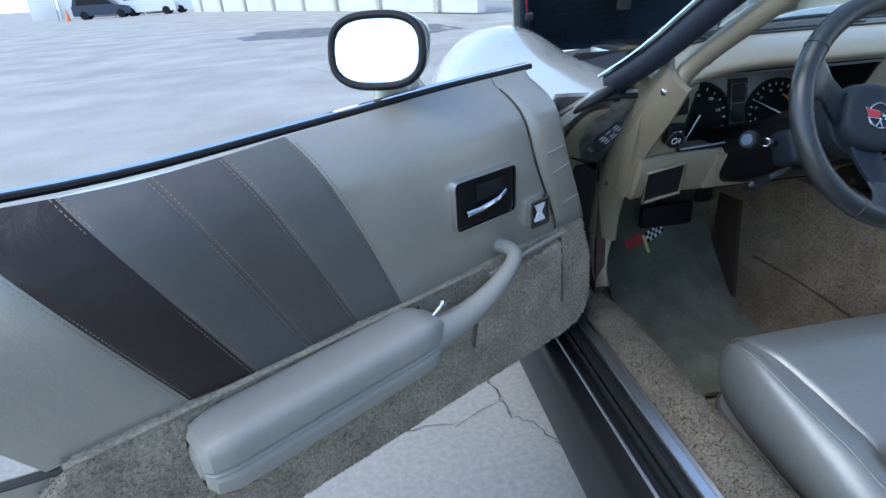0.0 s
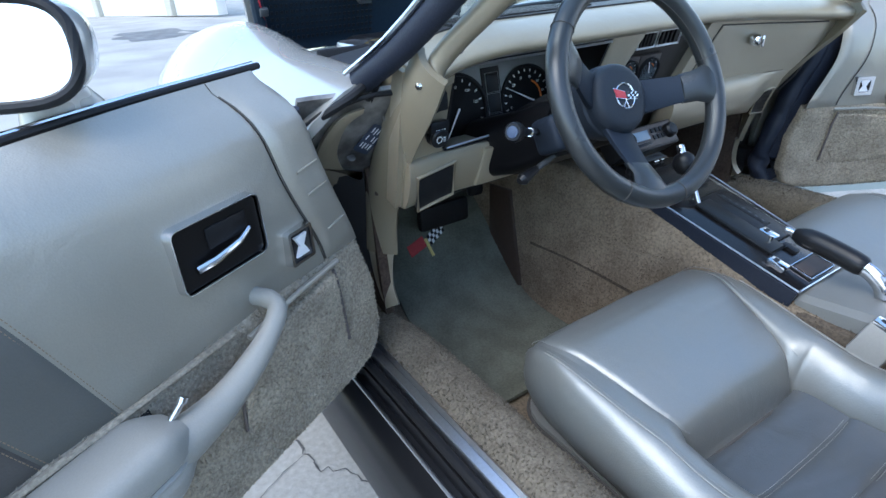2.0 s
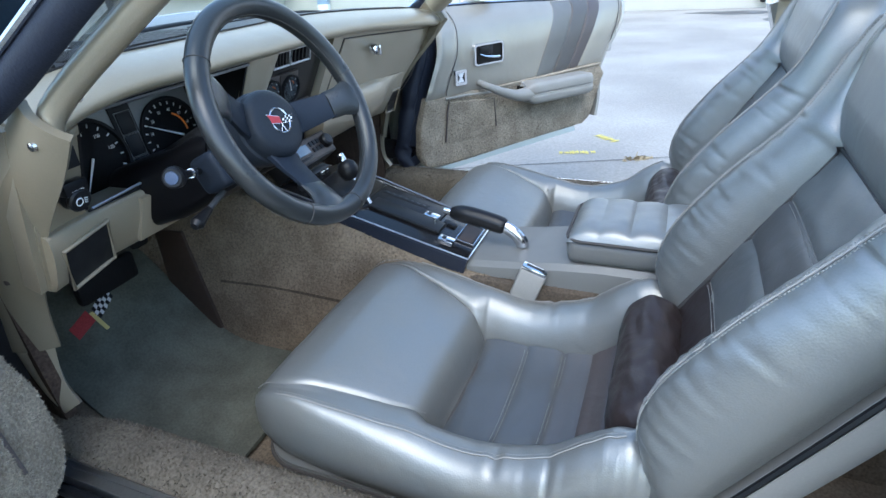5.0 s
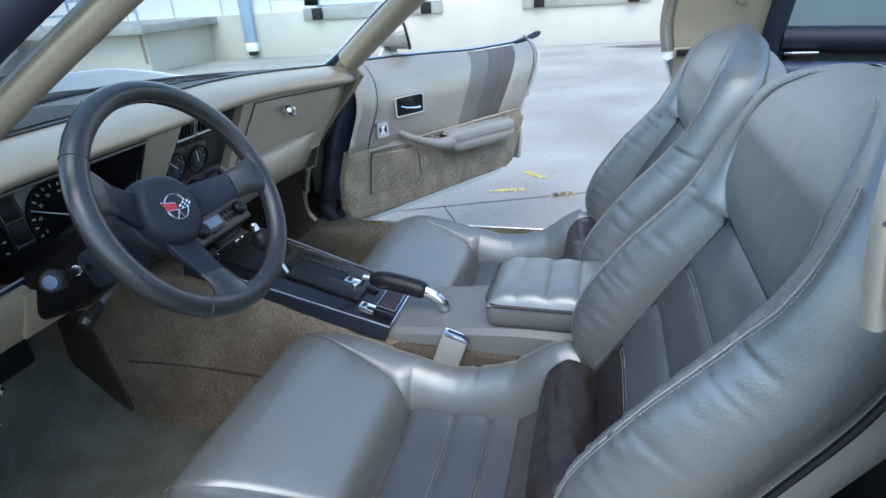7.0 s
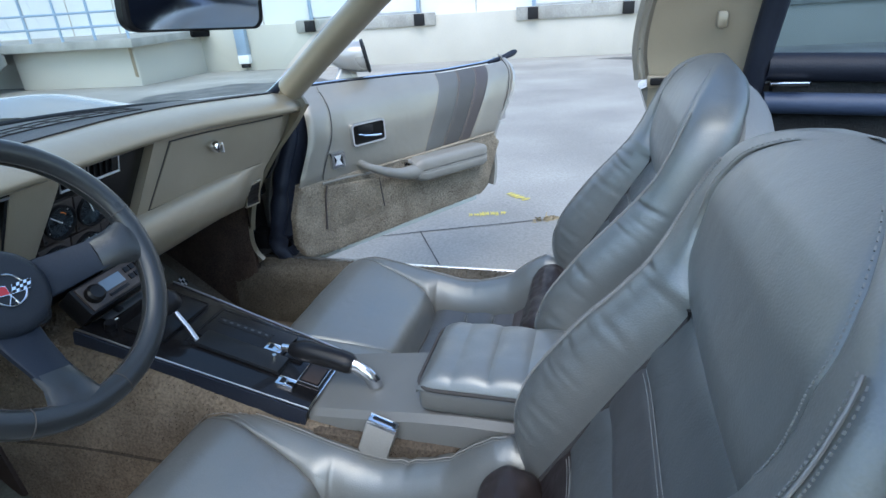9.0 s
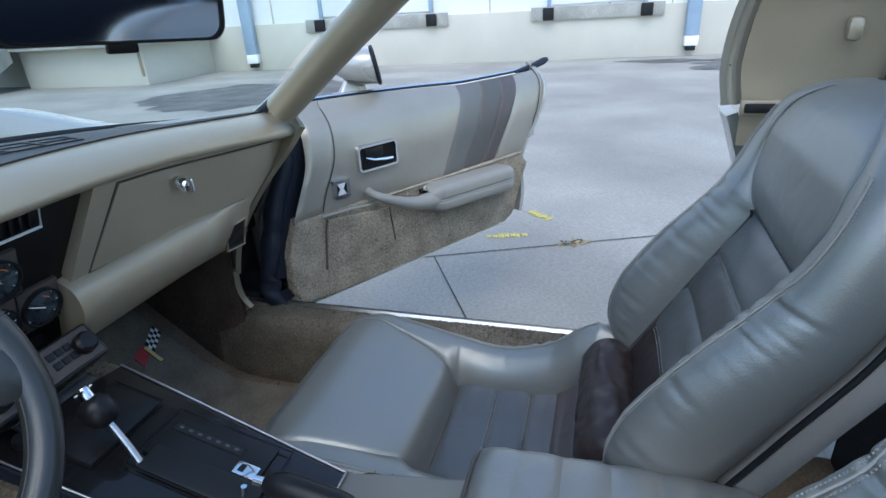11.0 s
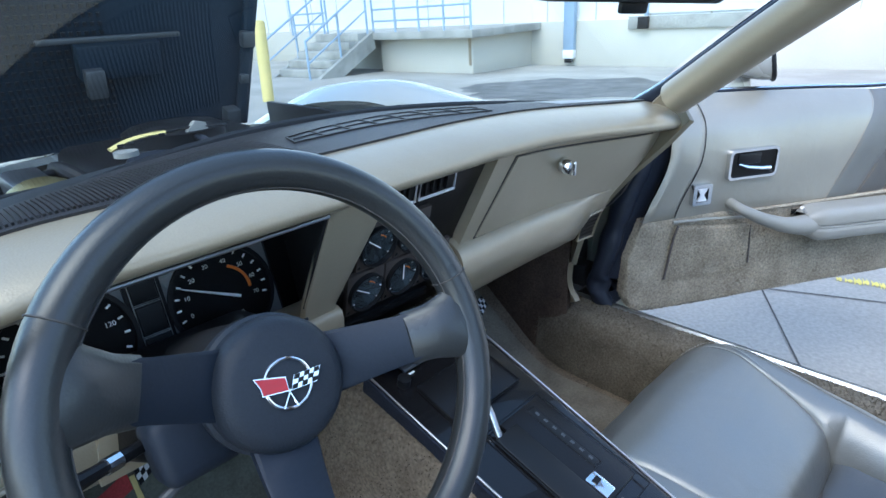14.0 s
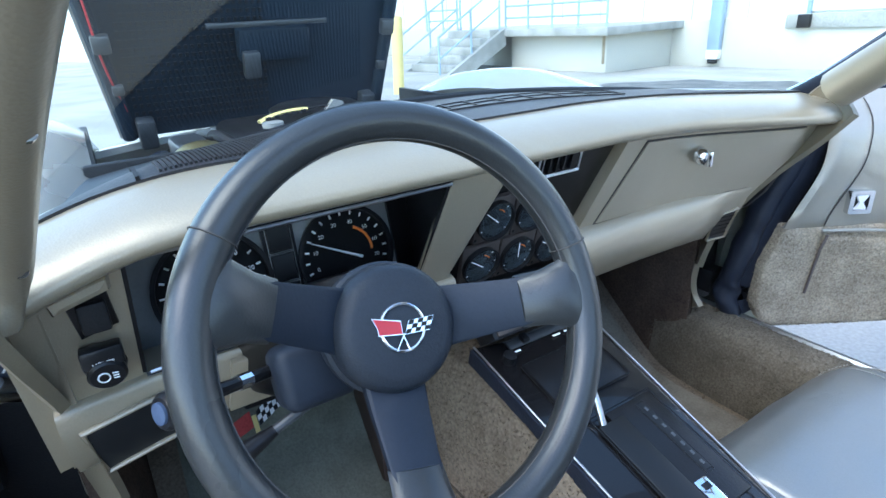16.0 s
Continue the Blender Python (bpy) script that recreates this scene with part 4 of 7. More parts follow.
# rear: lock posts, quarter panels, shelf and hatch
for sd in (-1, 1):
    post = [(0.640, -0.676, 0.925), (0.640, -0.666, 1.0), (0.617, -0.678, 1.10), (0.565, -0.712, 1.20)]
    pq = spline(post, 16)

    def pil(u, v):
        q = pq[min(int(v * 15 + 0.5), 15)]
        return (sd * (q.x + 0.006 * (1 - (2 * u - 1) ** 2)), q.y - 0.012 - 0.014 * u, q.z)
    part("lock_post_trim", surf(pil, 0, 1, 0, 1, 6, 15, 0.012), DVINYL, car, "beige post trim with a scuffed lower end")
    part("belt_screw", lathe([(0.001, 0), (0.0021, 0), (0.0018, 0.001), (0.0008, 0.0014)], 14, Matrix.Translation((sd * 0.646, -0.684, 0.992)) @ Matrix.Rotation(radians(90 * sd), 4, "Y")), STEELD, car)

    def outer_seal(u, v):
        q = pq[min(int(v * 15 + 0.5), 15)]
        return (sd * (q.x + 0.012 + 0.05 * u + 0.012 * math.sin(u * 9)), q.y - 0.024 - 0.09 * u, q.z + 0.004)
    part("roof_seal", surf(outer_seal, 0, 1, 0, 1, 16, 15, 0.02), BLUEBLACK, car, "blue-black weather seal")

    def quarter_trim(u, v):
        q = pq[min(int(v * 15 + 0.5), 15)]
        return (sd * (q.x - 0.006 - 0.05 * u), q.y - 0.034 - 0.20 * u, q.z + (0.02 * u if v > 0.5 else 0.0) - (0.07 * max(0, 1 - v * 15) if sd > 0 else 0.0))
    part("quarter_trim", surf(quarter_trim, 0, 1, 0, 1, 10, 15, 0.012), VINYL, car, "beige quarter trim panel")
    part("belt_slot", box(sd * 0.612, -0.735, 0.925, 0.012, 0.05, 0.016, 0.003), BLACKM, car)
    part("belt_slot_frame", box(sd * 0.616, -0.735, 0.925, 0.012, 0.062, 0.026, 0.003), VINYL, car)
    part("coat_hook", box(sd * 0.575, -0.835, 1.05, 0.02, 0.022, 0.035, 0.008), VINYL, car)

    def quarter(u, v):
        z = 0.36 + 0.545 * v
        x = lerp(v, [(0, 0.73), (0.25, 0.72), (0.55, 0.70), (0.8, 0.70), (1, 0.68)])
        y = lerp(v, [(0, -0.75), (0.3, -0.775), (0.6, -0.785), (0.85, -0.745), (1, -0.715)])
        return (sd * (x + (0.84 - x) * u), y + 0.012 * math.sin(u * math.pi) - 0.02 * u, z)
    part("lock_pillar", surf(quarter, 0, 1, 0, 1, 12, 16, 0.02), PAINT, car, "silver painted lock pillar")

    def rear_fender(u, v):
        y = -0.76 - 1.5 * v
        c = lerp(-y, [(0.76, 0.87), (1.4, 0.95), (2.26, 0.80)])
        x, z = spline([(0.60, c + 0.02, 0), (0.70, c - 0.01, 0), (0.80, c - 0.10, 0), (0.85, c - 0.3, 0), (0.82, 0.25, 0)], 19)[min(int(u * 18 + 0.5), 18)][:2]
        return (sd * x, y, z)
    part("rear_fender", surf(rear_fender, 0, 1, 0, 1, 18, 20, 0.015), PAINT, car)
part("rear_deck", box(0, -1.0, 0.43, 1.16, 0.06, 0.46, 0.01), CARPETB, car, "dark carpeted bulkhead")
part("load_floor", box(0, -1.55, 0.62, 1.2, 1.1, 0.04, 0.01), CARPETB, car, "dark carpeted load floor")
part("hatch_sill", box(0, -2.08, 0.80, 1.3, 0.10, 0.36, 0.02), BLUEBLACK, car)
for x in (-0.60, 0.60):
    part("load_side", box(x, -1.5, 0.78, 0.03, 1.1, 0.36, 0.01), CARPETB, car)
part("hatch_rail", tube([(0.575, -0.93, 0.955), (0.575, -1.5, 0.935), (0.585, -2.05, 0.93)], 0.028, 12), BLUEBLACK, car, "blue-black hatch rail")
part("hatch_rail", tube([(0.565, -0.93, 0.885), (0.565, -1.5, 0.865), (0.57, -2.05, 0.86)], 0.022, 12), NAVYM, car, "blue padded rail")
part("hatch_clip", box(0.545, -0.97, 0.925, 0.012, 0.07, 0.008, 0.002), CHROME, car)
part("hatch_frame", tube([(0.585, -0.905, 0.86), (0.565, -0.915, 1.0), (0.55, -0.925, 1.10), (0.50, -0.93, 1.21)], 0.024, 12), BLUEBLACK, car, "blue-black rear window frame")
part("hatch_frame", tube([(-0.585, -0.905, 0.86), (-0.565, -0.915, 1.0), (-0.55, -0.925, 1.10), (-0.50, -0.93, 1.21)], 0.024, 12), BLUEBLACK, car)
part("roof_hoop", tube(spline([(-0.52, -0.86, 1.205), (-0.25, -0.88, 1.235), (0.25, -0.88, 1.235), (0.52, -0.86, 1.205)], 14), 0.035, 12), VINYL, car)
for sd in (-1, 1):
    gl = part("side_glass", surf(lambda u, v: (sd * (0.585 - 0.07 * v), -0.93 - 1.1 * u, 0.96 + 0.25 * v * (1 - 0.5 * u)), 0, 1, 0, 1, 6, 6), TINT, car, "dark tinted curved hatch glass")
    gl.visible_shadow = False

# ---- doors ----
def stitches(curve, n, length=0.006, r=0.0009):
    """Short raised stitches along a curve given as a function of 0..1."""
    bm = bmesh.new()
    for i in range(n):
        a = Vector(curve((i + 0.2) / n))
        b = Vector(curve((i + 0.75) / n))
        d = (b - a).normalized()
        s = d.orthogonal().normalized() * r
        w = d.cross(s)
        ra = [bm.verts.new(a + q) for q in (s, w, -s, -w)]
        rb = [bm.verts.new(b + q) for q in (s, w, -s, -w)]
        for k in range(4):
            bm.faces.new((ra[k], ra[(k + 1) % 4], rb[(k + 1) % 4], rb[k]))
        bm.faces.new(ra[::-1])
        bm.faces.new(rb)
    return bm


def door(side, at, angle, label):
    """An open car door; s runs from the hinge to the latch end, d towards the cabin."""
    a = radians(angle)
    D, N = Vector((side * math.sin(a), -math.cos(a), 0)), Vector((-side * math.cos(a), -math.sin(a), 0))
    k = -side
    M = Matrix.Translation(at) @ Matrix((k * D, N, (0, 0, 1))).transposed().to_4x4()
    ob = new("door")
    ob.parent, ob.matrix_basis = car, M
    ob["label"] = label
    L = lambda s, d, h: Vector((k * s, d, h))

    front = lambda h: lerp(h, [(0.40, -0.16), (0.46, -0.18), (0.64, -0.145), (0.80, -0.085), (0.90, -0.075), (0.94, -0.06)])
    seam = lambda h: lerp(h, [(0.40, -0.07), (0.64, -0.06), (0.80, 0.0), (0.90, 0.012), (0.94, 0.02)])
    top = lambda s: lerp(s, [(-0.1, 0.925), (0.1, 0.920), (0.35, 0.908), (0.6, 0.898), (0.78, 0.905), (0.95, 0.925)] if side < 0 else [(-0.1, 0.925), (0.1, 0.920), (0.35, 0.908), (0.6, 0.895), (0.78, 0.895), (0.97, 0.908)])
    low = lambda s: 0.64

    def depth(h, s=0.3):
        return lerp(h, [(0.60, 0.0), (0.76, 0.003), (0.84, -0.008), (0.87, -0.022), (0.892, -0.045), (0.912, -0.075), (0.96, -0.09)]) - 0.035 * max(0, s - 0.55) ** 1.5

    def vin(f0, f1, bulge=0.0, h0=0.64, nu=14):
        """Padded skin between two slanting lines, given as functions of height."""
        def f(u, v):
            e = top(f0(0.9) + (f1(0.9) - f0(0.9)) * u)
            h = h0 + (e - h0) * v
            s = f0(h) + (f1(h) - f0(h)) * u
            pad = bulge * (1 - (2 * u - 1) ** 6) * (1 - (2 * v - 1) ** 10)
            dent = 0.0025 * noise.noise(Vector((s * 9, h * 9, side))) + 0.006 * math.exp(-((s - 0.05) ** 2 + (h - 0.66) ** 2) / 0.002)
            return L(s, depth(h, s) + pad - dent, h)
        return surf(f, 0, 1, 0, 1, nu, 22, -0.012 * k)

    line = lambda b, t: (lambda h: b + (t - b) * (h - 0.64) / 0.265)
    cuts = [line(0.295, 0.40), line(0.371, 0.49), line(0.448, 0.574), line(0.525, 0.662), line(0.604, 0.75)]
    if side > 0:
        cuts = [line(0.37, 0.495), line(0.46, 0.60), line(0.545, 0.695), line(0.605, 0.765)]
    bands = ((0, PGREY, "pale grey leather stripe"), (1, DGREY, "taupe leather stripe"), (2, BROWN, "brown leather stripe")) if side > 0 else ((0, GREY, "grey leather stripe"), (1, TAUPE, "taupe leather stripe"), (2, DGREY, "warm grey leather stripe"), (3, DARKBROWN, "dark brown leather stripe"))
    rear = lambda h: lerp(h, [(0.60, 0.73), (0.7, 0.79), (0.8, 0.845), (0.93, 0.89)])
    part("edge_pad", vin(front, seam, 0.012, 0.645, 8), DVINYL, ob, "wrinkled vinyl pad on the front edge")
    part("vinyl_panel", vin(lambda h: seam(h) + 0.002, cuts[0], 0.004), DVINYL, ob)
    for i, mt, lb in bands:
        part("stripe", vin(cuts[i], cuts[i + 1], 0.004), mt, ob, lb)
    part("vinyl_panel", vin(cuts[-1], rear, 0.004), DVINYL, ob)
    for c in cuts:
        for o in (-0.004, 0.004):
            f = lambda t, c=c, o=o: (lambda h: L(c(h) + o, depth(h, c(h)) + 0.0015, h))(0.645 + 0.255 * t)
            part("stitching", stitches(f, 60, r=0.0006), THREAD, ob)
    part("pad_seam", tube([L(seam(h), depth(h) + 0.002, h) for h in [0.65 + 0.255 * i / 24 for i in range(25)]], 0.0014, 6), SEAM, ob)
    for h in (0.70, 0.765, 0.80) if side < 0 else ():
        part("pad_crease", tube([L(front(h) + 0.02, depth(h) + 0.0125, h + 0.006), L(seam(h) - 0.02, depth(h) + 0.0125, h)], 0.0016, 6), DVINYL, ob)
    # lower panel of carpet, with a pocket of the same stuff
    poly = [(-0.16, 0.42), (-0.18, 0.46), (-0.172, 0.56), (-0.14, 0.648), (0.73, 0.648), (0.775, 0.60), (0.70, 0.43), (0.66, 0.405), (-0.08, 0.40), (-0.14, 0.405)]

    def fuzzy(poly, d0, d1, r, n=5, flat=0.0):
        bm = prism(poly, lambda p, q, d: L(p, d0 + d * min(1, max(0, (q - flat) / 0.11)), q), d1 - d0, r, 3)
        bmesh.ops.triangulate(bm, faces=[f for f in bm.faces if len(f.verts) > 4])
        bmesh.ops.subdivide_edges(bm, edges=[e for e in bm.edges if e.calc_length() > 0.03], cuts=n, use_grid_fill=True)
        for v in bm.verts:
            v.co += Vector([noise.noise(v.co * 120 + Vector((q * 31, 0, 0))) for q in (0, 1, 2)]) * 0.0016
        return bm
    cp = part("carpet_panel", fuzzy(poly, -0.03, 0.006, 0.012), CARPET, ob, "tan carpet panel")
    pile(cp, 17000, 0.0034, CARPET, lambda q, w: w.y > -0.3, 7)
    pocket = [(-0.074, 0.50), (-0.058, 0.628), (0.145, 0.608), (0.158, 0.50), (0.15, 0.42), (-0.06, 0.42)]
    pk = part("pocket", fuzzy(pocket, -0.006, 0.020, 0.006, 4, 0.43), CARPET, ob, "carpeted map pocket")
    pile(pk, 4500, 0.0034, CARPET, lambda q, w: w.y > -0.3, 8)
    part("piping", tube([L(-0.076, 0.010, 0.49), L(-0.064, 0.014, 0.60), L(-0.056, 0.016, 0.632)], 0.0032, 8), BROWN, ob)
    part("piping", tube([L(-0.07, 0.014, 0.642), L(0.02, 0.016, 0.640), L(0.13, 0.02, 0.632)], 0.004, 8), DVINYL, ob)
    part("piping", tube([L(0.150, 0.012, 0.605), L(0.162, 0.010, 0.50)], 0.0025, 8), BROWN, ob)
    # edge of the vinyl
    part("welt", tube([L(s, 0.006, 0.641) for s in [0.14 + 0.6 * i / 20 for i in range(21)]], 0.0045, 8), CARPET, ob)
    if side < 0:
        part("rear_panel", surf(lambda u, v: L(0.715 + 0.26 * u - 0.05 * (1 - v), -0.012 - 0.07 * u * u - 0.05 * (1 - v) ** 2, 0.36 + 0.262 * v + 0.035 * u), 0, 1, 0, 1, 14, 12, -0.012 * k), DVINYL, ob, "lower rear vinyl end")
        part("rear_seam", tube([L(0.72 + 0.25 * u, -0.004 - 0.07 * u * u, 0.630 + 0.036 * u) for u in [i / 12 for i in range(13)]], 0.005, 8), SEAM, ob)
    else:
        part("end_flange", surf(lambda u, v: (lambda h: L(rear(h) - 0.004 + 0.036 * u, depth(h, rear(h)) + 0.004 * math.sin(math.pi * u) - 0.03 * u * u, h))(0.735 + 0.185 * v), 0, 1, 0, 1, 8, 14, -0.012 * k), DVINYL, ob, "padded vinyl end strip")
        part("flange_cap", box(k * 0.826, -0.03, 0.730, 0.034, 0.022, 0.014, 0.004), SHELLM, ob)
        part("flange_seam", tube([L(rear(h) - 0.005, depth(h, rear(h)) + 0.003, h) for h in [0.735 + 0.18 * i / 12 for i in range(13)]], 0.0018, 6), SEAM, ob)
    # shut face, core and skin

    def skin(u, v):
        h = 0.33 + (0.885 - 0.33) * v
        s = front(max(h, 0.40)) - 0.01 + (rear(h) + 0.03 - front(max(h, 0.40))) * u
        return L(s, -0.115 - 0.055 * math.sin(math.pi * min(v * 1.1, 1)), h)
    part("outer_skin", surf(skin, 0, 1, 0, 1, 14, 12, 0.02), PAINT, ob, "silver beige painted skin")
    part("door_core", prism([(-0.15, 0.41), (-0.165, 0.5), (-0.07, 0.80), (-0.05, 0.875), (0.80, 0.875), (0.72, 0.6), (0.68, 0.42)], lambda p, q, d: L(p, d - 0.125, q), 0.055), BLACKM, ob)

    def shut(u, v):
        h = 0.42 + 0.49 * v
        return L(rear(h) + 0.012 * math.sin(3 * math.pi * v) + 0.01, -0.135 + 0.135 * u + (depth(h, 0.8)) * u, h)
    part("shut_face", surf(shut, 0, 1, 0, 1, 4, 16, 0.015), PAINT, ob, "painted latch end")
    part("striker", box(k * 0.845, -0.06, 0.70, 0.035, 0.05, 0.06, 0.008), CHROME, ob)
    part("front_seal", tube([L(front(h) - 0.012, -0.055 + 0.03 * (h - 0.6), h) for h in [0.42 + 0.445 * i / 12 for i in range(13)]], 0.015 if side < 0 else 0.028, 10, flat=1.5), BLUEBLACK, ob, "blue-black rubber seal")
    if side > 0:
        part("hinge_boot", tube([L(front(h) - 0.040 + 0.006 * noise.noise(Vector((h * 9, 0, 2))), -0.045 + 0.012 * noise.noise(Vector((h * 11, 3, 0))), h) for h in [0.42 + 0.48 * i / 60 for i in range(61)]], [0.030 + 0.003 * noise.noise(Vector((i * 0.21, 5, 1))) for i in range(61)], 20, flat=0.8), BLUEBLACK, ob, "blue-black hinge boot")
    part("belt_seal", tube([L(s, -0.088 - 0.03 * max(0, s - 0.55) ** 1.5, top(s) + 0.002) for s in [-0.09 + 0.99 * i / 20 for i in range(21)]], 0.005 if side < 0 else 0.003, 8), BLACKM if side < 0 else BLUEBLACK, ob)
    part("belt_trim", tube([L(s, -0.098 - 0.03 * max(0, s - 0.55) ** 1.5, top(s) + 0.005) for s in [-0.09 + 0.99 * i / 20 for i in range(21)]], 0.0032, 8), CHROME, ob, "chrome belt trim")
    part("tip_pad", tube([L(0.80, -0.09, 0.905), L(0.88, -0.085, 0.922), L(0.95, -0.085, 0.938)] if side < 0 else [L(0.82, -0.09, 0.897), L(0.90, -0.085, 0.905), L(0.965, -0.085, 0.918), L(0.985, -0.085, 0.922)], [0.006, 0.010, 0.006] if side < 0 else [0.006, 0.011, 0.013, 0.008], 10), BLUEBLACK, ob)
    # armrest: a squared pad with a groove, and the pull that runs on from it

    def arm(u, v):
        s = 0.27 + 0.345 * v
        ang = 2 * math.pi * u
        end = (1 - max(0, (v - 0.94) / 0.06) ** 2 * 0.4) * (0.62 + 0.38 * math.sin(min(v / 0.12, 1) * math.pi / 2))
        c, q = math.cos(ang), math.sin(ang)
        rr = 1 / (abs(c) ** 4.2 + abs(q) ** 4.2) ** (1 / 4.2)
        groove = 0.005 * (math.exp(-((q * rr - 0.02) / 0.06) ** 2) + 0.6 * math.exp(-((q * rr + 0.16) / 0.05) ** 2)) * (c > 0)
        return L(s + (0.012 if v > 0.96 else 0), 0.042 + (0.042 * c * rr - groove) * end, 0.604 - 0.012 * v + 0.042 * q * rr * end)
    bm = surf(arm, 0, 1, 0, 1, 96, 40)
    part("armrest", bm, ARMV, ob, "padded grey vinyl armrest")
    part("armrest_end", prism([(0.6 * math.cos(t) / (abs(math.cos(t)) ** 3.2 + abs(math.sin(t)) ** 3.2) ** 0.3125 * 0.033, 0.6 * math.sin(t) / (abs(math.cos(t)) ** 3.2 + abs(math.sin(t)) ** 3.2) ** 0.3125 * 0.033) for t in [2 * math.pi * i / 24 for i in range(24)]], lambda p, q, d: L(0.617 + d, 0.042 + p, 0.592 + q), 0.012, 0.006), ARMV, ob)
    pull = [L(0.09, 0.0, 0.668), L(0.088, 0.026, 0.666), L(0.10, 0.046, 0.658), L(0.15, 0.056, 0.634), L(0.22, 0.056, 0.610), L(0.29, 0.050, 0.602), L(0.36, 0.044, 0.602)]
    part("pull_handle", tube(spline(pull, 24), [0.0125] * 6 + [0.0125 + 0.026 * (i / 17) ** 2 for i in range(18)], 16), ARMV, ob, "grey vinyl pull handle")
    part("lock_knob", tube([L(0.285, 0.045, 0.622), L(0.258, 0.050, 0.645)], 0.0035, 10), CHROME, ob, "chrome lock knob")
    part("lock_knob_tip", tube([L(0.259, 0.050, 0.644), L(0.255, 0.0505, 0.649)], 0.0052, 10), CHROME, ob)
    part("lock_well", prism([(0.268, 0.616), (0.288, 0.615), (0.286, 0.628), (0.270, 0.629)], lambda p, q, d: L(p, d, q), 0.009, 0.002), BLACKM, ob)
    # latch
    cs, ch = 0.128, 0.765
    slope = lambda p, q: q

    def frame_ring(w, h, r, w2, h2, r2, d0, d1):
        bm = bmesh.new()
        o, i = rounded(w, h, r, 6), rounded(w2, h2, r2, 6)
        rows = [[bm.verts.new(L(cs + p, d, ch + q)) for p, q in loop] for loop, d in ((o, d0), ([(p * 0.98, q * 0.97) for p, q in o], d1), (i, d1), (i, d0))]
        n = len(o)
        for ra, rb in zip(rows, rows[1:]):
            for j in range(n):
                bm.faces.new((ra[j], ra[(j + 1) % n], rb[(j + 1) % n], rb[j]))
        return finish(bm)
    part("latch_bezel", frame_ring(0.135, 0.082 if side < 0 else 0.074, 0.011, *((0.1295, 0.077) if side < 0 else (0.120, 0.060)), 0.008, 0.002, 0.017), CHROME, ob, "chrome latch bezel")
    part("latch_plate", prism([(cs + p, ch + q) for p, q in rounded(0.126, 0.074 if side < 0 else 0.066, 0.008)], lambda p, q, d: L(p, d + 0.004, q), 0.008), FASCIA, ob, "dark brown latch plate")
    part("latch_recess", box(k * (cs - 0.012), 0.0125, ch + 0.012, 0.062, 0.004, 0.026, 0.002), BLACK, ob)
    part("latch_lever", tube([L(cs - 0.042, 0.016, ch + 0.002), L(cs - 0.02, 0.020, ch - 0.006), L(cs + 0.02, 0.021, ch - 0.012), L(cs + 0.045, 0.017, ch - 0.014)], [0.003, 0.004, 0.005, 0.005], 10), CHROME, ob, "chrome latch lever")
    cs, ch = 0.0, 0.702
    part("window_switch", frame_ring(0.050, 0.052, 0.004, *((0.040, 0.042) if side < 0 else (0.030, 0.032)), 0.002, 0.0, 0.016), CHROME, ob, "chrome framed window switch")
    part("switch_plate", box(0, 0.008, ch, 0.042, 0.008, 0.044, 0.001), BLACK, ob)
    part("switch_rocker", prism([(-0.013, 0.015), (0.013, 0.015), (0.004, 0.0), (0.013, -0.015), (-0.013, -0.015), (-0.004, 0.0)], lambda p, q, d: L(p, 0.012 + d, ch + q), 0.004), TRIMC, ob, "hourglass-shaped chrome rocker")
    # outside mirror
    part("mirror_foot", loft([[L(0.155 + 0.008 * i + p * sc, -0.135 + q * 0.5 * sc, 0.885 + 0.03 * i) for p, q in rounded(0.10, 0.06, 0.025)] for i, sc in ((0, 1.25), (1, 1.0), (2, 0.7), (3, 0.55))]), PAINT, ob)
    ax = Vector((0.81, 0.58))
    ax.normalize()
    e = Vector((-ax.y, ax.x))

    def shell(p, q, y):
        return L(0.225 + e.x * p + ax.x * (y - 0.2 * q), -0.10 + e.y * p + ax.y * (y - 0.2 * q), 0.988 + q)
    rim = [(0.072 * math.copysign(abs(math.cos(t)) ** 0.72, math.cos(t)), 0.050 * math.copysign(abs(math.sin(t)) ** 0.72, math.sin(t))) for t in [2 * math.pi * i / 40 for i in range(40)]]
    rings = [[shell(p * sc, q * sc, y) for p, q in rim] for y, sc in ((-0.004, 0.90), (0.0, 0.93), (0.002, 0.98), (-0.004, 1.0), (-0.025, 1.0), (-0.06, 0.90), (-0.09, 0.68), (-0.115, 0.38), (-0.125, 0.12))]
    mir = part("mirror_housing", loft(rings), PAINT, ob, "silver painted mirror housing")
    part("mirror_seal", tube([shell(p * 0.95, q * 0.95, 0.003) for p, q in rim], 0.006, 8, True), RUBBER, ob)
    bm = prism([(p * 0.92, q * 0.92) for p, q in rim], lambda p, q, d: shell(p, q, d), 0.004)
    part("mirror_glass", bm, MIRROR, ob, "mirror glass reflecting pale sky")
    return ob


door(-1, (-0.835, 0.193, 0.0), 59, "open driver's door with beige vinyl, brown stripes and tan carpet")
door(1, (0.836, 0.196, -0.03), 58, "open passenger's door with beige vinyl, brown stripes and tan carpet")

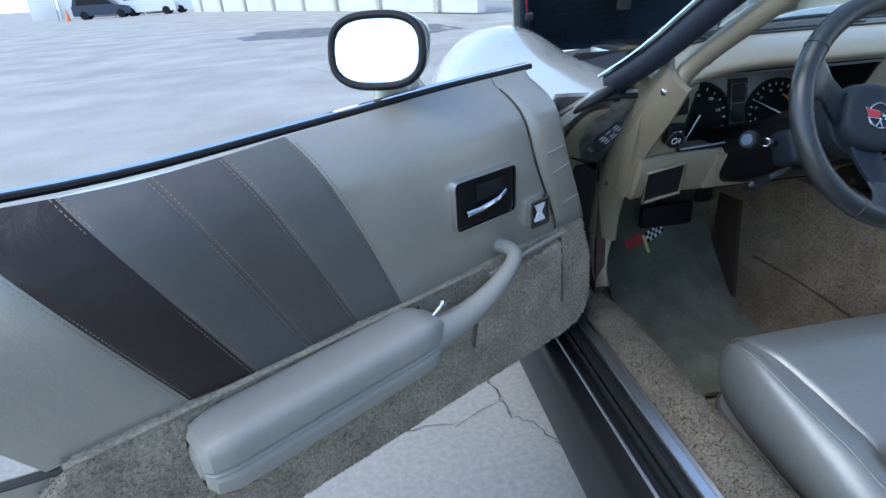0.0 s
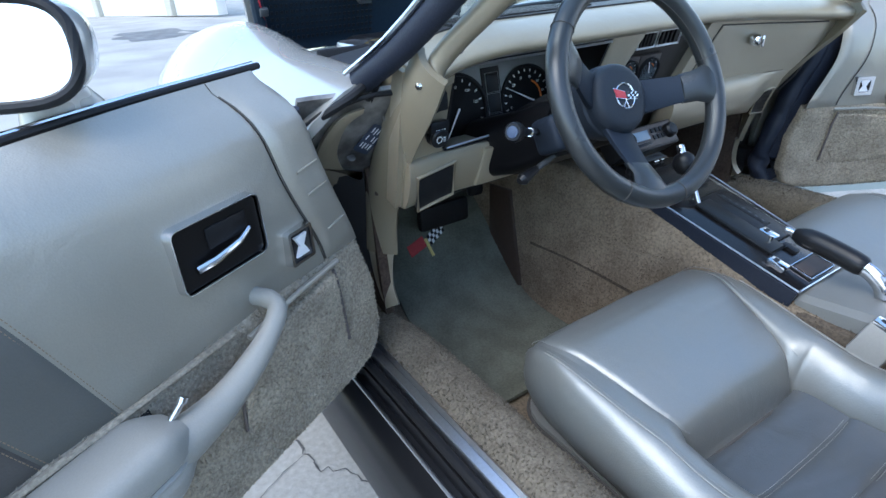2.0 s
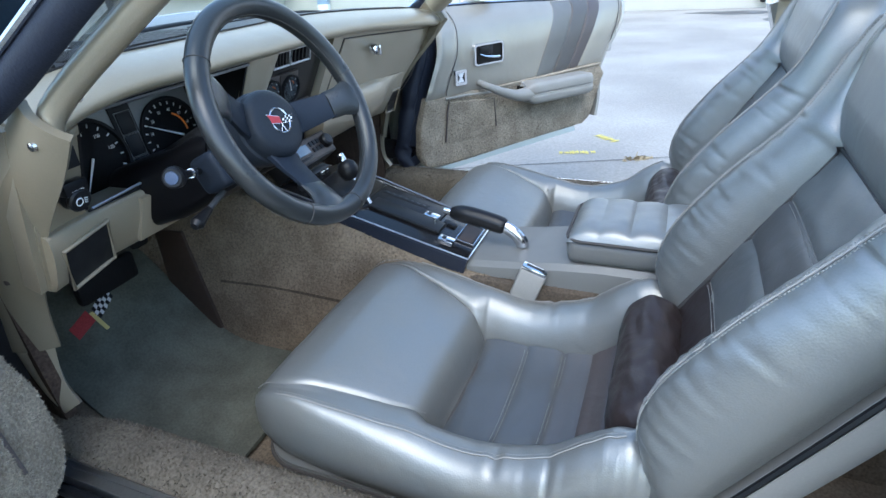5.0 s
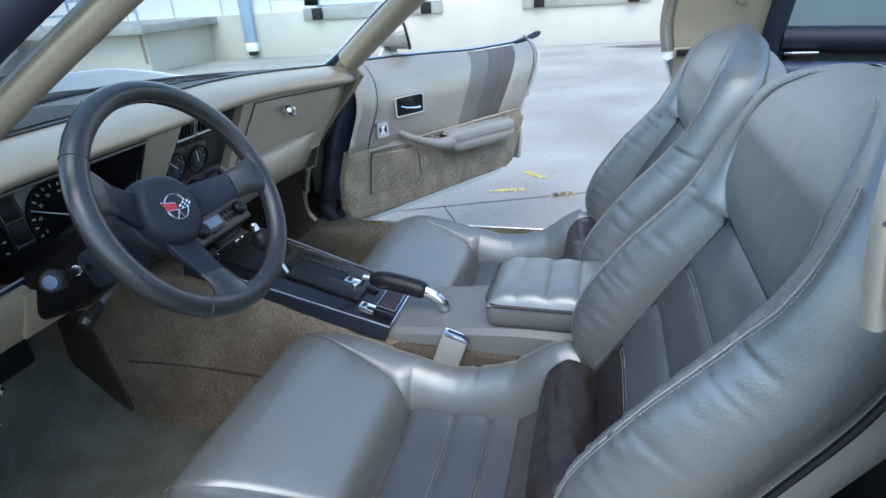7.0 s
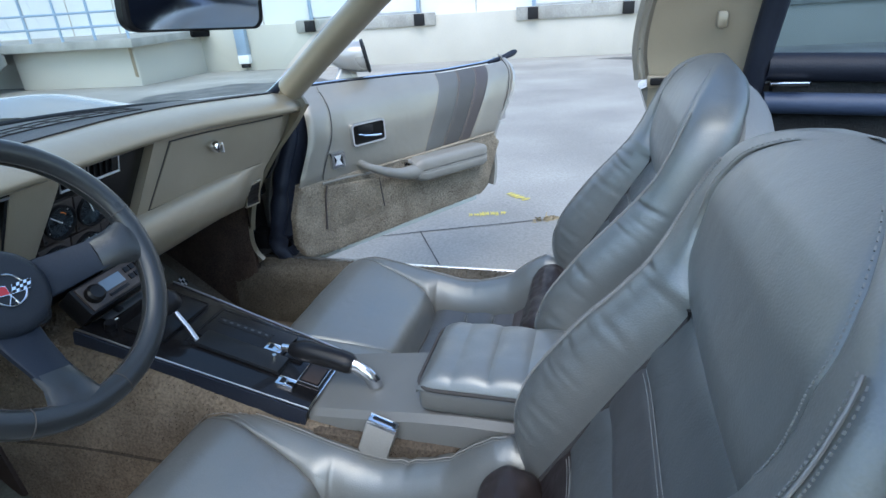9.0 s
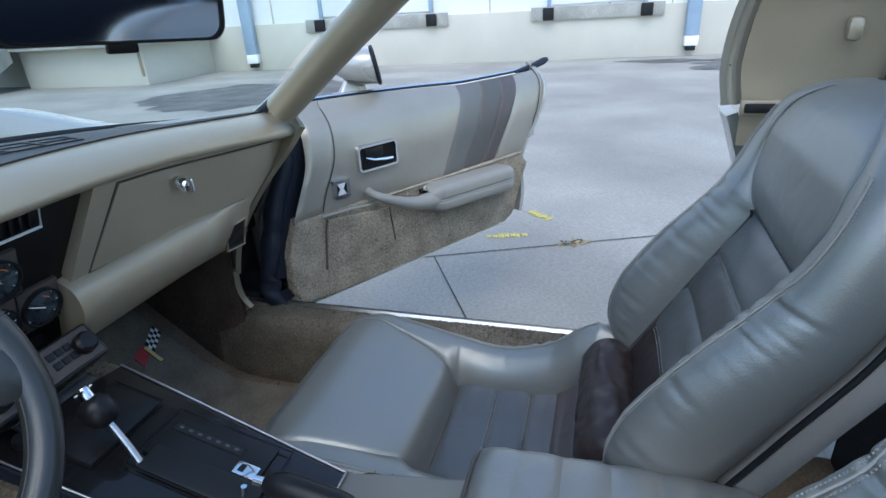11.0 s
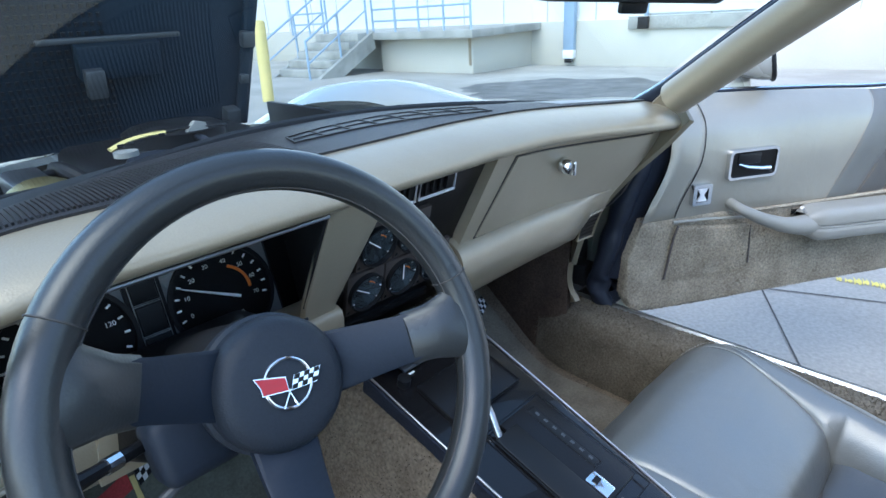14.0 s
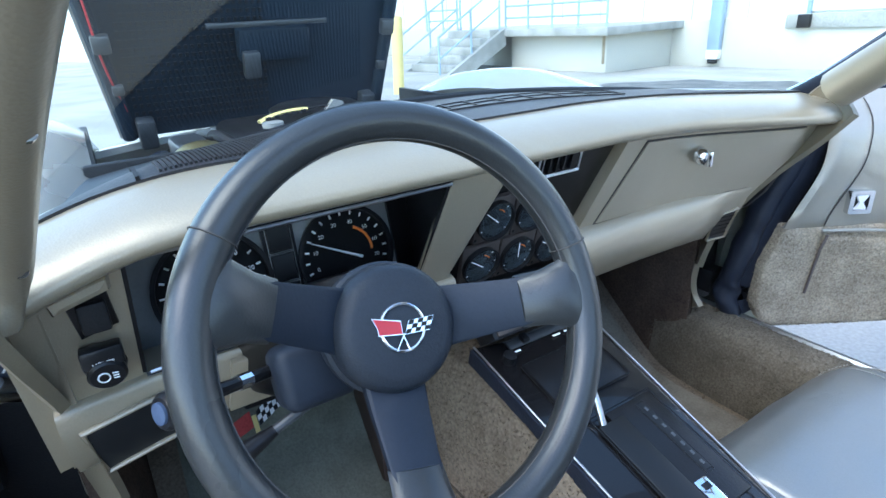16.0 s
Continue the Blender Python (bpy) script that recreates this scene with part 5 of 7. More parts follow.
# ---- seats ----
def creases(spots, seed, n, depth=0.003, reach=0.03):
    """Leather folds: each one a thin valley between two low swells, at (along, aside)."""
    rnd = random.Random(seed)
    folds = []
    for i in range(n):
        s0, s1, a0, a1 = spots
        folds.append((rnd.uniform(s0, s1), rnd.uniform(a0, a1), reach * rnd.uniform(0.5, 1.3), rnd.uniform(-0.5, 0.5), depth * rnd.uniform(0.35, 1.0), rnd.uniform(0.003, 0.006)))

    def lift(s, a):
        h = 0.0
        for s0, a0, r, k, dp, wd in folds:
            q = (a - a0) / r
            if abs(q) > 2:
                continue
            d = (s - s0 - k * (a - a0)) / wd
            if abs(d) > 6:
                continue
            h += dp * math.exp(-q * q) * (0.5 * math.exp(-((abs(d) - 2.4) / 1.4) ** 2) - math.exp(-d * d))
        return h
    return lift


def seat(at, lean=0.0, seed=1):
    ob = thing("bucket_seat", Matrix.Translation(at), "silver beige leather bucket seat with brown striped insert", "car seat", "front seats")

    def sym(half):
        return half + [(-x, z) for x, z in reversed(half[1:-1])]

    W = [(-0.56, 0.215), (-0.50, 0.228), (-0.3, 0.238), (-0.1, 0.236), (0.0, 0.226), (0.05, 0.210), (0.075, 0.188), (0.09, 0.155)]
    ZB = [(-0.56, 0.50), (-0.53, 0.535), (-0.50, 0.540), (-0.46, 0.520), (-0.40, 0.474), (-0.30, 0.450), (-0.2, 0.466), (-0.1, 0.484), (-0.03, 0.492), (0.02, 0.482), (0.055, 0.456), (0.08, 0.42), (0.09, 0.39)]
    ZC = [(-0.56, 0.42), (-0.43, 0.366), (-0.236, 0.366), (-0.222, 0.372), (-0.212, 0.408), (-0.196, 0.442), (-0.17, 0.458), (-0.1, 0.486), (-0.03, 0.502), (0.02, 0.494), (0.055, 0.466), (0.08, 0.428), (0.09, 0.395)]
    Z0 = [(-0.56, 0.335), (-0.3, 0.335), (0.0, 0.345), (0.05, 0.352), (0.08, 0.362), (0.09, 0.372)]
    XS = [(-0.56, 0.124), (-0.30, 0.130), (-0.222, 0.132), (-0.16, 0.152), (-0.08, 0.174), (0.0, 0.192), (0.05, 0.184), (0.075, 0.160), (0.09, 0.13)]
    fold = creases((-0.53, -0.30, 0.14, 0.23), seed, 22, 0.0020, 0.022)
    fold2 = creases((-0.16, 0.06, 0.0, 0.17), seed + 5, 7, 0.0010, 0.05)

    def zpad(x, y):
        """Height of the thigh pad, crowned across and falling to its seam."""
        xs = lerp(y, XS)
        return lerp(y, ZC) - 0.005 * min(1, abs(x) / xs) ** 3 * min(max((y + 0.222) / 0.1, 0), 1)

    def ring(y):
        w, zb, zc, xs, z0 = lerp(y, W), lerp(y, ZB), lerp(y, ZC), lerp(y, XS), lerp(y, Z0)
        h, g = zb - z0, w - xs
        ze = zpad(xs, y)
        dd = zb - ze
        half = [(0.0, z0), (w * 0.5, z0), (w * 0.86, z0), (w * 0.95, z0 + 0.12 * h), (w * 0.985, z0 + 0.30 * h), (w, z0 + 0.52 * h), (w * 0.990, z0 + 0.70 * h), (xs + 0.91 * g, z0 + 0.86 * h), (xs + 0.78 * g, z0 + 0.955 * h), (xs + 0.62 * g, zb), (xs + 0.46 * g, zb - 0.005 * h), (xs + 0.30 * g, zb - 0.10 * dd), (xs + 0.17 * g, zb - 0.32 * dd - 0.002), (xs + 0.08 * g, ze + 0.38 * dd), (xs + 0.03 * g, ze + 0.12 * dd - 0.002), (xs, ze - 0.006), (xs - 0.004, ze - 0.001), (xs * 0.93, zpad(xs * 0.93, y)), (xs * 0.75, zpad(xs * 0.75, y)), (xs * 0.5, zpad(xs * 0.5, y)), (xs * 0.25, zpad(xs * 0.25, y)), (0.0, zc)]
        out = []
        for x, z in sym(half):
            up = 0.002 * noise.noise(Vector((x * 12, y * 12, 3)))
            if z > z0 + 0.5 * h:
                up += fold(y, abs(x)) if abs(x) > xs else fold2(y, abs(x + 0.05)) if y > -0.2 else 0
            sx = math.copysign(1, x) if abs(x) > xs else 0
            out.append(Vector((x + sx * up * 0.5, y + 0.002 * noise.noise(Vector((x * 14, y * 14, z * 9))), z + up)))
        return out

    ys = sorted(set([0.09 - 0.65 * i / 150 for i in range(151)] + [-0.205, -0.209, -0.214, -0.218, -0.224, 0.088]), reverse=True)
    cushion = part("cushion", loft([ring(y) for y in ys]), SILVER, ob, sharp=75)
    # skirt below the cushion, with a dark line between
    rings = [[Vector((x * s, -0.24 + y * s, z)) for x, y in rounded(0.45, 0.62, 0.08, 8)] for z, s in ((0.232, 0.84), (0.25, 0.90), (0.30, 0.97), (0.338, 1.0), (0.35, 0.99))]
    part("seat_base", loft(rings), SILVER, ob, "silver leather skirt round the seat base")
    part("base_piping", tube([(x, -0.24 + y, 0.341) for x, y in rounded(0.450, 0.620, 0.08, 8)], 0.004, 6, True), SEAM, ob)
    for sx in (-0.19, 0.19):
        part("seat_rail", box(sx, -0.24, 0.222, 0.035, 0.5, 0.03, 0.004), BLACKM, ob)
    # twin rows of thread beside the slanting pad seams, and along the bolsters
    for sg in (-1, 1):
        def pad_seam(t, sg=sg, o=0.0):
            y = -0.215 + 0.28 * t
            return (sg * (lerp(y, XS) + o), y, max(zpad(lerp(y, XS), y), lerp(y, ZB) - 0.02) + 0.002)
        part("stitching", stitches(lambda t, f=pad_seam: f(t, o=0.007), 60, r=0.0006), THREADL, cushion)

        def crown(t, sg=sg, o=0.0):
            y = 0.0 - 0.50 * t
            x = lerp(y, XS) + 0.62 * (lerp(y, W) - lerp(y, XS)) + o
            return (sg * x, y, lerp(y, ZB) + 0.0012 + 0.002 * noise.noise(Vector((sg * x * 12, y * 12, 3))) + fold(y, x))
        part("seam", tube([crown(i / 90) for i in range(91)], 0.0009, 6), SHELLM, cushion)
        part("stitching", stitches(lambda t, f=crown: f(t, o=-0.006), 130, r=0.0006), THREADL, cushion)
    part("crease", tube([(0.130 * (2 * i / 20 - 1), -0.224, 0.373) for i in range(21)], 0.004, 6), SEAM, cushion)

    def zin(y):
        return lerp(-y, [(0.22, 0.374), (0.40, 0.376), (0.44, 0.392), (0.475, 0.42), (0.51, 0.43), (0.535, 0.42), (0.55, 0.40)])

    puck = creases((-0.47, -0.24, -0.1, 0.1), seed + 9, 8, 0.0012, 0.04)

    def band(y0, y1, mt, lb=""):
        def f(u, v):
            y = y0 + (y1 - y0) * v
            x = 0.132 * (2 * u - 1)
            puff = 0.005 * (1 - (2 * v - 1) ** 4) + 0.0025 * noise.noise(Vector((x * 16, y * 30, seed))) + puck(y, x)
            return (x, y, zin(y) + puff + 0.014 * (abs(2 * u - 1) ** 4))
        part("insert_band", surf(f, 0, 1, 0, 1, 30, 24, -0.008), mt, ob, lb)
    band(-0.222, -0.305, SLATE, "slate grey leather band")
    band(-0.305, -0.375, SLATE, "slate grey leather band")
    band(-0.375, -0.425, BANDT, "taupe leather band")
    band(-0.425, -0.468, BROWN, "brown leather band")
    tuck = creases((-0.9, 1.4, -0.15, 0.15), seed + 3, 12, 0.003, 0.04)

    def lumbar(u, v):
        ang = 2 * math.pi * v
        t = 2 * u - 1
        r = 0.058 * (1 - 0.55 * abs(t) ** 12) + 0.003 * noise.noise(Vector((t * 6, ang * 2.5, seed)))
        a2 = (ang + 1.2) % (2 * math.pi) - 1.2
        r += tuck(a2 * 0.05, 0.17 * t) * 0.8 + 0.0010 * math.sin(a2 * 9 + 5 * t + 3 * noise.noise(Vector((t * 4, a2, seed)))) * (1 - t * t)
        return (0.150 * t, -0.518 + r * math.cos(ang) * 0.85, 0.488 + r * math.sin(ang) + 0.006 * t * t)
    part("lumbar_roll", surf(lumbar, 0, 1, 0, 1, 60, 72), DARKBROWN, ob, "wrinkled dark brown lumbar roll")
    for y in (-0.302, -0.308, -0.372, -0.378):
        part("stitching", stitches(lambda t, y=y: (0.12 * (2 * t - 1), y, zin(y) + 0.002 + 0.014 * abs(2 * t - 1) ** 4), 70, r=0.0006), THREADL, ob)

    # the back, along its own curved spine: leaning below, more upright at the head
    spine = [Vector((q.x - lean * (q.y - 0.4), q.y)) for q in spline([(-0.512, 0.40, 0), (-0.592, 0.545, 0), (-0.672, 0.69, 0), (-0.733, 0.80, 0), (-0.764, 0.90, 0), (-0.776, 1.0, 0), (-0.779, 1.05, 0)], 160)]
    run = [0.0]
    for a, b in zip(spine, spine[1:]):
        run.append(run[-1] + (b - a).length)

    def place(x, t, n):
        j = max(k for k in range(len(run) - 1) if run[k] <= t or k == 0)
        f = (t - run[j]) / (run[j + 1] - run[j])
        p = spine[j].lerp(spine[j + 1], f)
        d = (spine[min(j + 4, len(spine) - 1)] - spine[max(j - 3, 0)]).normalized()
        return Vector((x, p.x + d.y * n, p.y - d.x * n))

    LEN = 0.686
    BW = [(0, 0.19), (0.03, 0.225), (0.10, 0.236), (0.28, 0.238), (0.40, 0.236), (0.50, 0.234), (0.55, 0.230), (0.60, 0.217), (0.635, 0.192), (0.66, 0.150), (0.676, 0.095), (0.686, 0.02)]
    BB = [(0, 0.02), (0.085, 0.026), (0.11, 0.050), (0.14, 0.078), (0.18, 0.096), (0.23, 0.103), (0.31, 0.097), (0.40, 0.082), (0.50, 0.066), (0.58, 0.054), (0.63, 0.040), (0.66, 0.020), (0.68, -0.004), (0.686, -0.015)]
    BC = [(0, 0.02), (0.36, 0.014), (0.445, 0.014), (0.456, 0.020), (0.47, 0.034), (0.52, 0.049), (0.58, 0.050), (0.63, 0.037), (0.66, 0.018), (0.68, -0.004), (0.686, -0.015)]
    BX = [(0, 0.135), (0.30, 0.135), (0.45, 0.130), (0.50, 0.150), (0.55, 0.160), (0.60, 0.156), (0.635, 0.138), (0.66, 0.10), (0.676, 0.05), (0.686, 0.005)]
    bfold = creases((0.13, 0.47, 0.15, 0.235), seed + 11, 48, 0.0018, 0.022)
    bfold2 = creases((0.10, 0.20, 0.14, 0.235), seed + 12, 12, 0.0026, 0.03)

    def bring(t):
        w, b, c = lerp(t, BW), lerp(t, BB), lerp(t, BC)
        xi = min(lerp(t, BX), w * 0.80)
        g = w - xi
        bk = lerp(t, [(0, -0.02), (0.6, -0.027), (0.66, -0.034), (0.686, -0.02)])
        seam = 0.004 * min(max((t - 0.45) / 0.02, 0), 1) * min(max((0.67 - t) / 0.03, 0), 1)
        half = [(0.0, bk), (w * 0.5, bk), (w * 0.9, bk), (w * 0.97, bk + 0.008), (w, bk + 0.25 * (b - bk)), (w * 0.997, bk + 0.45 * (b - bk)), (xi + 0.95 * g, bk + 0.66 * (b - bk)), (xi + 0.87 * g, bk + 0.83 * (b - bk)), (xi + 0.75 * g, bk + 0.95 * (b - bk)), (xi + 0.60 * g, b), (xi + 0.44 * g, b - 0.04 * (b - c)), (xi + 0.28 * g, b - 0.16 * (b - c)), (xi + 0.15 * g, c + 0.62 * (b - c)), (xi + 0.06 * g, c + 0.34 * (b - c)), (xi + 0.02 * g, c + 0.08 * (b - c)), (xi, c - seam), (xi - 0.004, c), (xi * 0.9, c + 0.3 * seam), (xi * 0.7, c + 0.6 * seam), (xi * 0.45, c + 0.9 * seam), (xi * 0.2, c + seam), (0, c + seam)]
        out = []
        for x, n in sym(half):
            wr = 0.0
            if n > bk + 0.3 * (b - bk) and abs(x) > xi:
                sd = 0.0 if x > 0 else 0.013
                wr = (bfold(t + sd, abs(x)) + bfold2(t + sd, abs(x))) * (1.0 if n > bk + 0.6 * (b - bk) else 0.4)
            out.append(place(x, t, n + wr + 0.0015 * noise.noise(Vector((x * 8, t * 8, n * 5 + seed)))))
        return out
    back = part("backrest", loft([bring(LEN * i / 230) for i in range(231)]), SILVER, ob, sharp=75)
    rings = []
    for t in [0.655 * i / 50 for i in range(51)]:
        w = lerp(t * LEN / 0.660, BW) * 0.985
        n0, n1 = -0.026, lerp(t, [(0, -0.08), (0.2, -0.10), (0.5, -0.10), (0.60, -0.088), (0.635, -0.07), (0.655, -0.045)])
        half = [(0.0, n1), (w * 0.6, n1), (w * 0.86, n1 + 0.010), (w * 0.95, n1 + 0.028), (w * 0.99, n1 + 0.05), (w, n0 - 0.006), (w * 0.97, n0), (0.0, n0)]
        rings.append([place(x, t, n) for x, n in sym(half)])
    part("seat_shell", loft(rings), SHELLM, ob, "grey beige plastic seat shell")
    for sg in (-1, 1):
        part("shell_gap", tube([place(sg * lerp(t, BW), t, -0.0235) for t in [0.03 + 0.51 * i / 59 for i in range(60)]], 0.0036, 6), GAUGE, ob)
        xb = lambda q: min(lerp(q, BX), lerp(q, BW) * 0.80)
        f = lambda t, sg=sg, o=0.0: (lambda q: place(sg * (xb(q) + 0.60 * (lerp(q, BW) - xb(q)) + o), q, lerp(q, BB) + 0.0012))(0.13 + 0.49 * t)
        part("seam", tube([f(i / 90) for i in range(91)], 0.0012, 6), SHELLM, back)
        for o in (-0.005, 0.006):
            part("stitching", stitches(lambda t, f=f, o=o: f(t, o=o), 120, r=0.0008), THREADL, back)
        # one row round the head panel
        part("stitching", stitches(lambda t, sg=sg: (lambda q: place(sg * (xb(q) + 0.004), q, lerp(q, BC) + 0.004))(0.48 + 0.19 * t), 60, r=0.0007), THREADL, back)

    def bband(t0, t1, mt, lb=""):
        def f(u, v):
            t = t0 + (t1 - t0) * v
            x = 0.136 * (2 * u - 1)
            return place(x, t, 0.016 + 0.0035 * (1 - (2 * v - 1) ** 4) + 0.002 * noise.noise(Vector((x * 16, t * 20, 5))) + 0.004 * abs(2 * u - 1) ** 5)
        part("insert_band", surf(f, 0, 1, 0, 1, 20, 14, -0.008), mt, ob, lb)
    bband(0.09, 0.20, DARKBROWN, "dark brown leather band")
    bband(0.20, 0.29, BANDG, "grey leather band")
    bband(0.29, 0.365, BANDT, "taupe leather band")
    bband(0.365, 0.452, BANDG, "grey leather band")
    for sg in (-1, 1):
        part("crease", tube([place(sg * lerp(q, BX) * 1.005, q, lerp(q, BC) + 0.006) for q in [0.12 + 0.335 * i / 30 for i in range(31)]], 0.0035, 6), SEAM, back)
    for q in (0.197, 0.203, 0.362, 0.368):
        part("stitching", stitches(lambda t, q=q: place(0.12 * (2 * t - 1), q, 0.0190 + 0.004 * abs(2 * t - 1) ** 5), 70, r=0.0006), THREADL, ob)
    part("seam", tube([place(0.130 * (2 * i / 20 - 1), 0.4545, 0.018 + 0.003 * abs(2 * i / 20 - 1) ** 5) for i in range(21)], 0.0030, 6), SEAM, back)
    # side hinge cover with bolts
    for sg in (-1, 1):
        hp = [(-0.44, 0.30), (-0.46, 0.36), (-0.60, 0.47), (-0.66, 0.46), (-0.70, 0.38), (-0.62, 0.30)]
        part("hinge_cover", prism(hp, lambda a, b, d, sg=sg: (sg * (0.205 + d), a, b), 0.034, 0.006), SHELLM, ob)
        for a, b in ((-0.50, 0.345), (-0.56, 0.34), (-0.625, 0.425)):
            m = Matrix.Translation((sg * 0.238, a, b)) @ Matrix.Rotation(radians(90 * sg), 4, "Y")
            part("bolt", lathe([(0.001, 0.0), (0.012, 0.0), (0.012, 0.003), (0.007, 0.006), (0.001, 0.007)], 14, m), CHROME, ob)
    return ob


seat((-0.32, 0, 0))
seat((0.32, 0, -0.008), 0.01, 31)

# ---- dashboard ----
dash = thing("dashboard", PB, "beige vinyl dashboard with black instrument panels", "dashboard")


def warp(x, z=0.9):
    """The passenger end turns towards the seat, least near the knee roll."""
    t = min(max((x - 0.25) / 0.36, 0), 1)
    return -0.058 * t * t * (3 - 2 * t) * min(max((z - 0.62) / 0.22, 0.15), 1) - 0.5 * max(0, -0.5 - x) ** 1.5


def PF(x, z, d):
    """A place on the dash face: across, up, and out towards the driver."""
    return Vector((x, 0.25 + 0.29 * (0.89 - z) - 0.96 * d + warp(x, z), z - 0.279 * d))


def face(poly, d0, d1, r=0.0):
    bm = prism(poly, lambda a, b, d: (a, b, d0 + d), d1 - d0, r)
    bmesh.ops.triangulate(bm, faces=[f for f in bm.faces if len(f.verts) > 4])
    for k in range(4):
        long = [e for e in bm.edges if e.calc_length() > 0.035]
        if long:
            bmesh.ops.subdivide_edges(bm, edges=long, cuts=1)
            bmesh.ops.triangulate(bm, faces=[f for f in bm.faces if len(f.verts) > 4])
    for v in bm.verts:
        v.co = PF(*v.co)
    return finish(bm)


def drop(x):
    """How far the dash top sinks towards its ends."""
    t = min(max((x - 0.1) / 0.54, 0), 1)
    return 0.036 * t ** 1.4 + 0.9 * max(0, -0.40 - x) ** 2


def across(prof, x0, x1, n=40, top=False):
    """A padded form drawn across the dash from a profile of (d, z), or (y, z) for the top."""
    sm = spline([(a, b, 0) for a, b in prof], 30)
    rows = []
    for i in range(n + 1):
        x = x0 + (x1 - x0) * i / n
        rows.append([Vector((x, q.x + warp(x), q.y - drop(x))) if top else PF(x, q.y, q.x) for q in sm])
    return loft(rows)


# top roll, with the dark cover behind it
ROLL = [(0.345, 0.948), (0.315, 0.950), (0.275, 0.945), (0.240, 0.934), (0.221, 0.920), (0.219, 0.909), (0.228, 0.902), (0.25, 0.899), (0.30, 0.905), (0.34, 0.925)]
part("top_roll", across(ROLL, -0.60, 0.635, 60, True), VINYL, dash, "beige padded top roll")


def cover(x0, x1, z):
    def f(u, v):
        x = x0 + (x1 - x0) * u
        y0 = 0.305 + warp(x)
        far = 0.568 - 0.74 * x * x
        y = y0 + (max(far, y0 + 0.01) - y0) * v
        return (x, y, 0.9525 - drop(x) + z + 0.004 * math.sin(math.pi * v) - 0.010 * v)
    return f


part("top_cover", surf(cover(-0.60, 0.63, 0.0), 0, 1, 0, 1, 60, 16, 0.012), COVERM, dash, "dark brown top cover")
# ribbed grille on the driver's half, slotted defroster on the other
for i in range(66):
    x = -0.455 + 0.0050 * i
    f = cover(x, x + 0.0026, 0.0028)
    part("rib", surf(lambda u, v: f(u, 0.08 + 0.64 * v), 0, 1, 0, 1, 1, 6, 0.004), COVERM, dash)
part("seam_groove", surf(lambda u, v: cover(-0.478, -0.474, 0.004)(u, v), 0, 1, 0, 1, 1, 8, 0.005), BLACKM, dash)

def grille(x, v, z):
    """A place on the defroster, which narrows towards its passenger end."""
    n = lerp(x, [(-0.095, 0.385), (0.01, 0.387), (0.087, 0.375), (0.167, 0.352), (0.245, 0.328)])
    f = lerp(x, [(-0.095, 0.434), (0.0, 0.459), (0.07, 0.458), (0.135, 0.445), (0.21, 0.406), (0.26, 0.375)])
    y = n + (f - n) * v
    w = min(max((y - 0.305 - warp(x)) / 0.25, 0), 1)
    return (x + 0.015 * v - 0.008, y, 0.9525 - drop(x) + z + 0.004 * math.sin(math.pi * w) - 0.010 * w)


part("defroster", surf(lambda u, v: grille(-0.095 + 0.345 * u, v, 0.0008), 0, 1, 0, 1, 40, 6, 0.004), JET, dash, "black defroster grille")
for v0 in (0.0, 0.47, 0.95):
    part("grille_bar", surf(lambda u, v: grille(-0.095 + 0.345 * u, v0 + 0.05 * v, 0.0024), 0, 1, 0, 1, 40, 1, 0.003), COVERM, dash)
for i in range(8):
    part("grille_bar", surf(lambda u, v: grille(-0.095 + 0.0485 * i + 0.003 * u, v, 0.0026), 0, 1, 0, 1, 1, 5, 0.003), COVERM, dash)
f = cover(0.40, 0.57, 0.0015)
part("speaker_mesh", surf(lambda u, v: f(u, 0.10 + 0.75 * v), 0, 1, 0, 1, 14, 6, 0.003), CLUSTERM, dash, "pale grey speaker mesh")

# face panels
part("switch_panel", face([(-0.605, 0.66), (-0.605, 0.905), (-0.51, 0.905), (-0.518, 0.755), (-0.515, 0.66)], -0.03, 0.0), VINYL, dash)
part("dash_return", face([(-0.617, 0.66), (-0.617, 0.90), (-0.600, 0.90), (-0.600, 0.66)], -0.035, -0.003), VINYL, dash)
part("face_divider", face([(-0.148, 0.906), (-0.050, 0.906), (-0.135, 0.756), (-0.140, 0.70), (-0.19, 0.70), (-0.182, 0.772)], -0.007, 0.004, 0.003), VINYL, dash)
part("glove_face", face([(0.167, 0.905), (0.62, 0.905), (0.598, 0.80), (0.560, 0.735), (0.546, 0.70), (0.10, 0.72), (0.106, 0.756)], -0.03, 0.0), VINYL, dash)
part("lower_driver", across([(-0.05, 0.735), (0.000, 0.748), (0.014, 0.740), (0.018, 0.71), (0.012, 0.67), (0.0, 0.655), (-0.05, 0.65), (-0.07, 0.70)], -0.60, -0.13, 24), VINYL, dash, "beige lower panel")


def knee_roll():
    """The padded roll, flattening out towards the door."""
    prof = spline([(-0.05, 0.765, 0), (-0.004, 0.760, 0), (0.018, 0.750, 0), (0.032, 0.724, 0), (0.030, 0.688, 0), (0.014, 0.654, 0), (-0.02, 0.638, 0), (-0.07, 0.66, 0)], 30)
    rows = []
    for i in range(49):
        u = i / 48
        x = 0.095 + 0.457 * u
        t = min(max((x - 0.38) / 0.15, 0), 1)
        s = 1 - 0.85 * t * t * (3 - 2 * t)
        rows.append([PF(x + 0.2 * (0.70 - q.y) * u ** 6, q.y - 0.012 * t, q.x * s if q.x > 0 else q.x) for q in prof])
    return loft(rows)


part("lower_pad", knee_roll(), VINYL, dash, "beige padded knee roll")
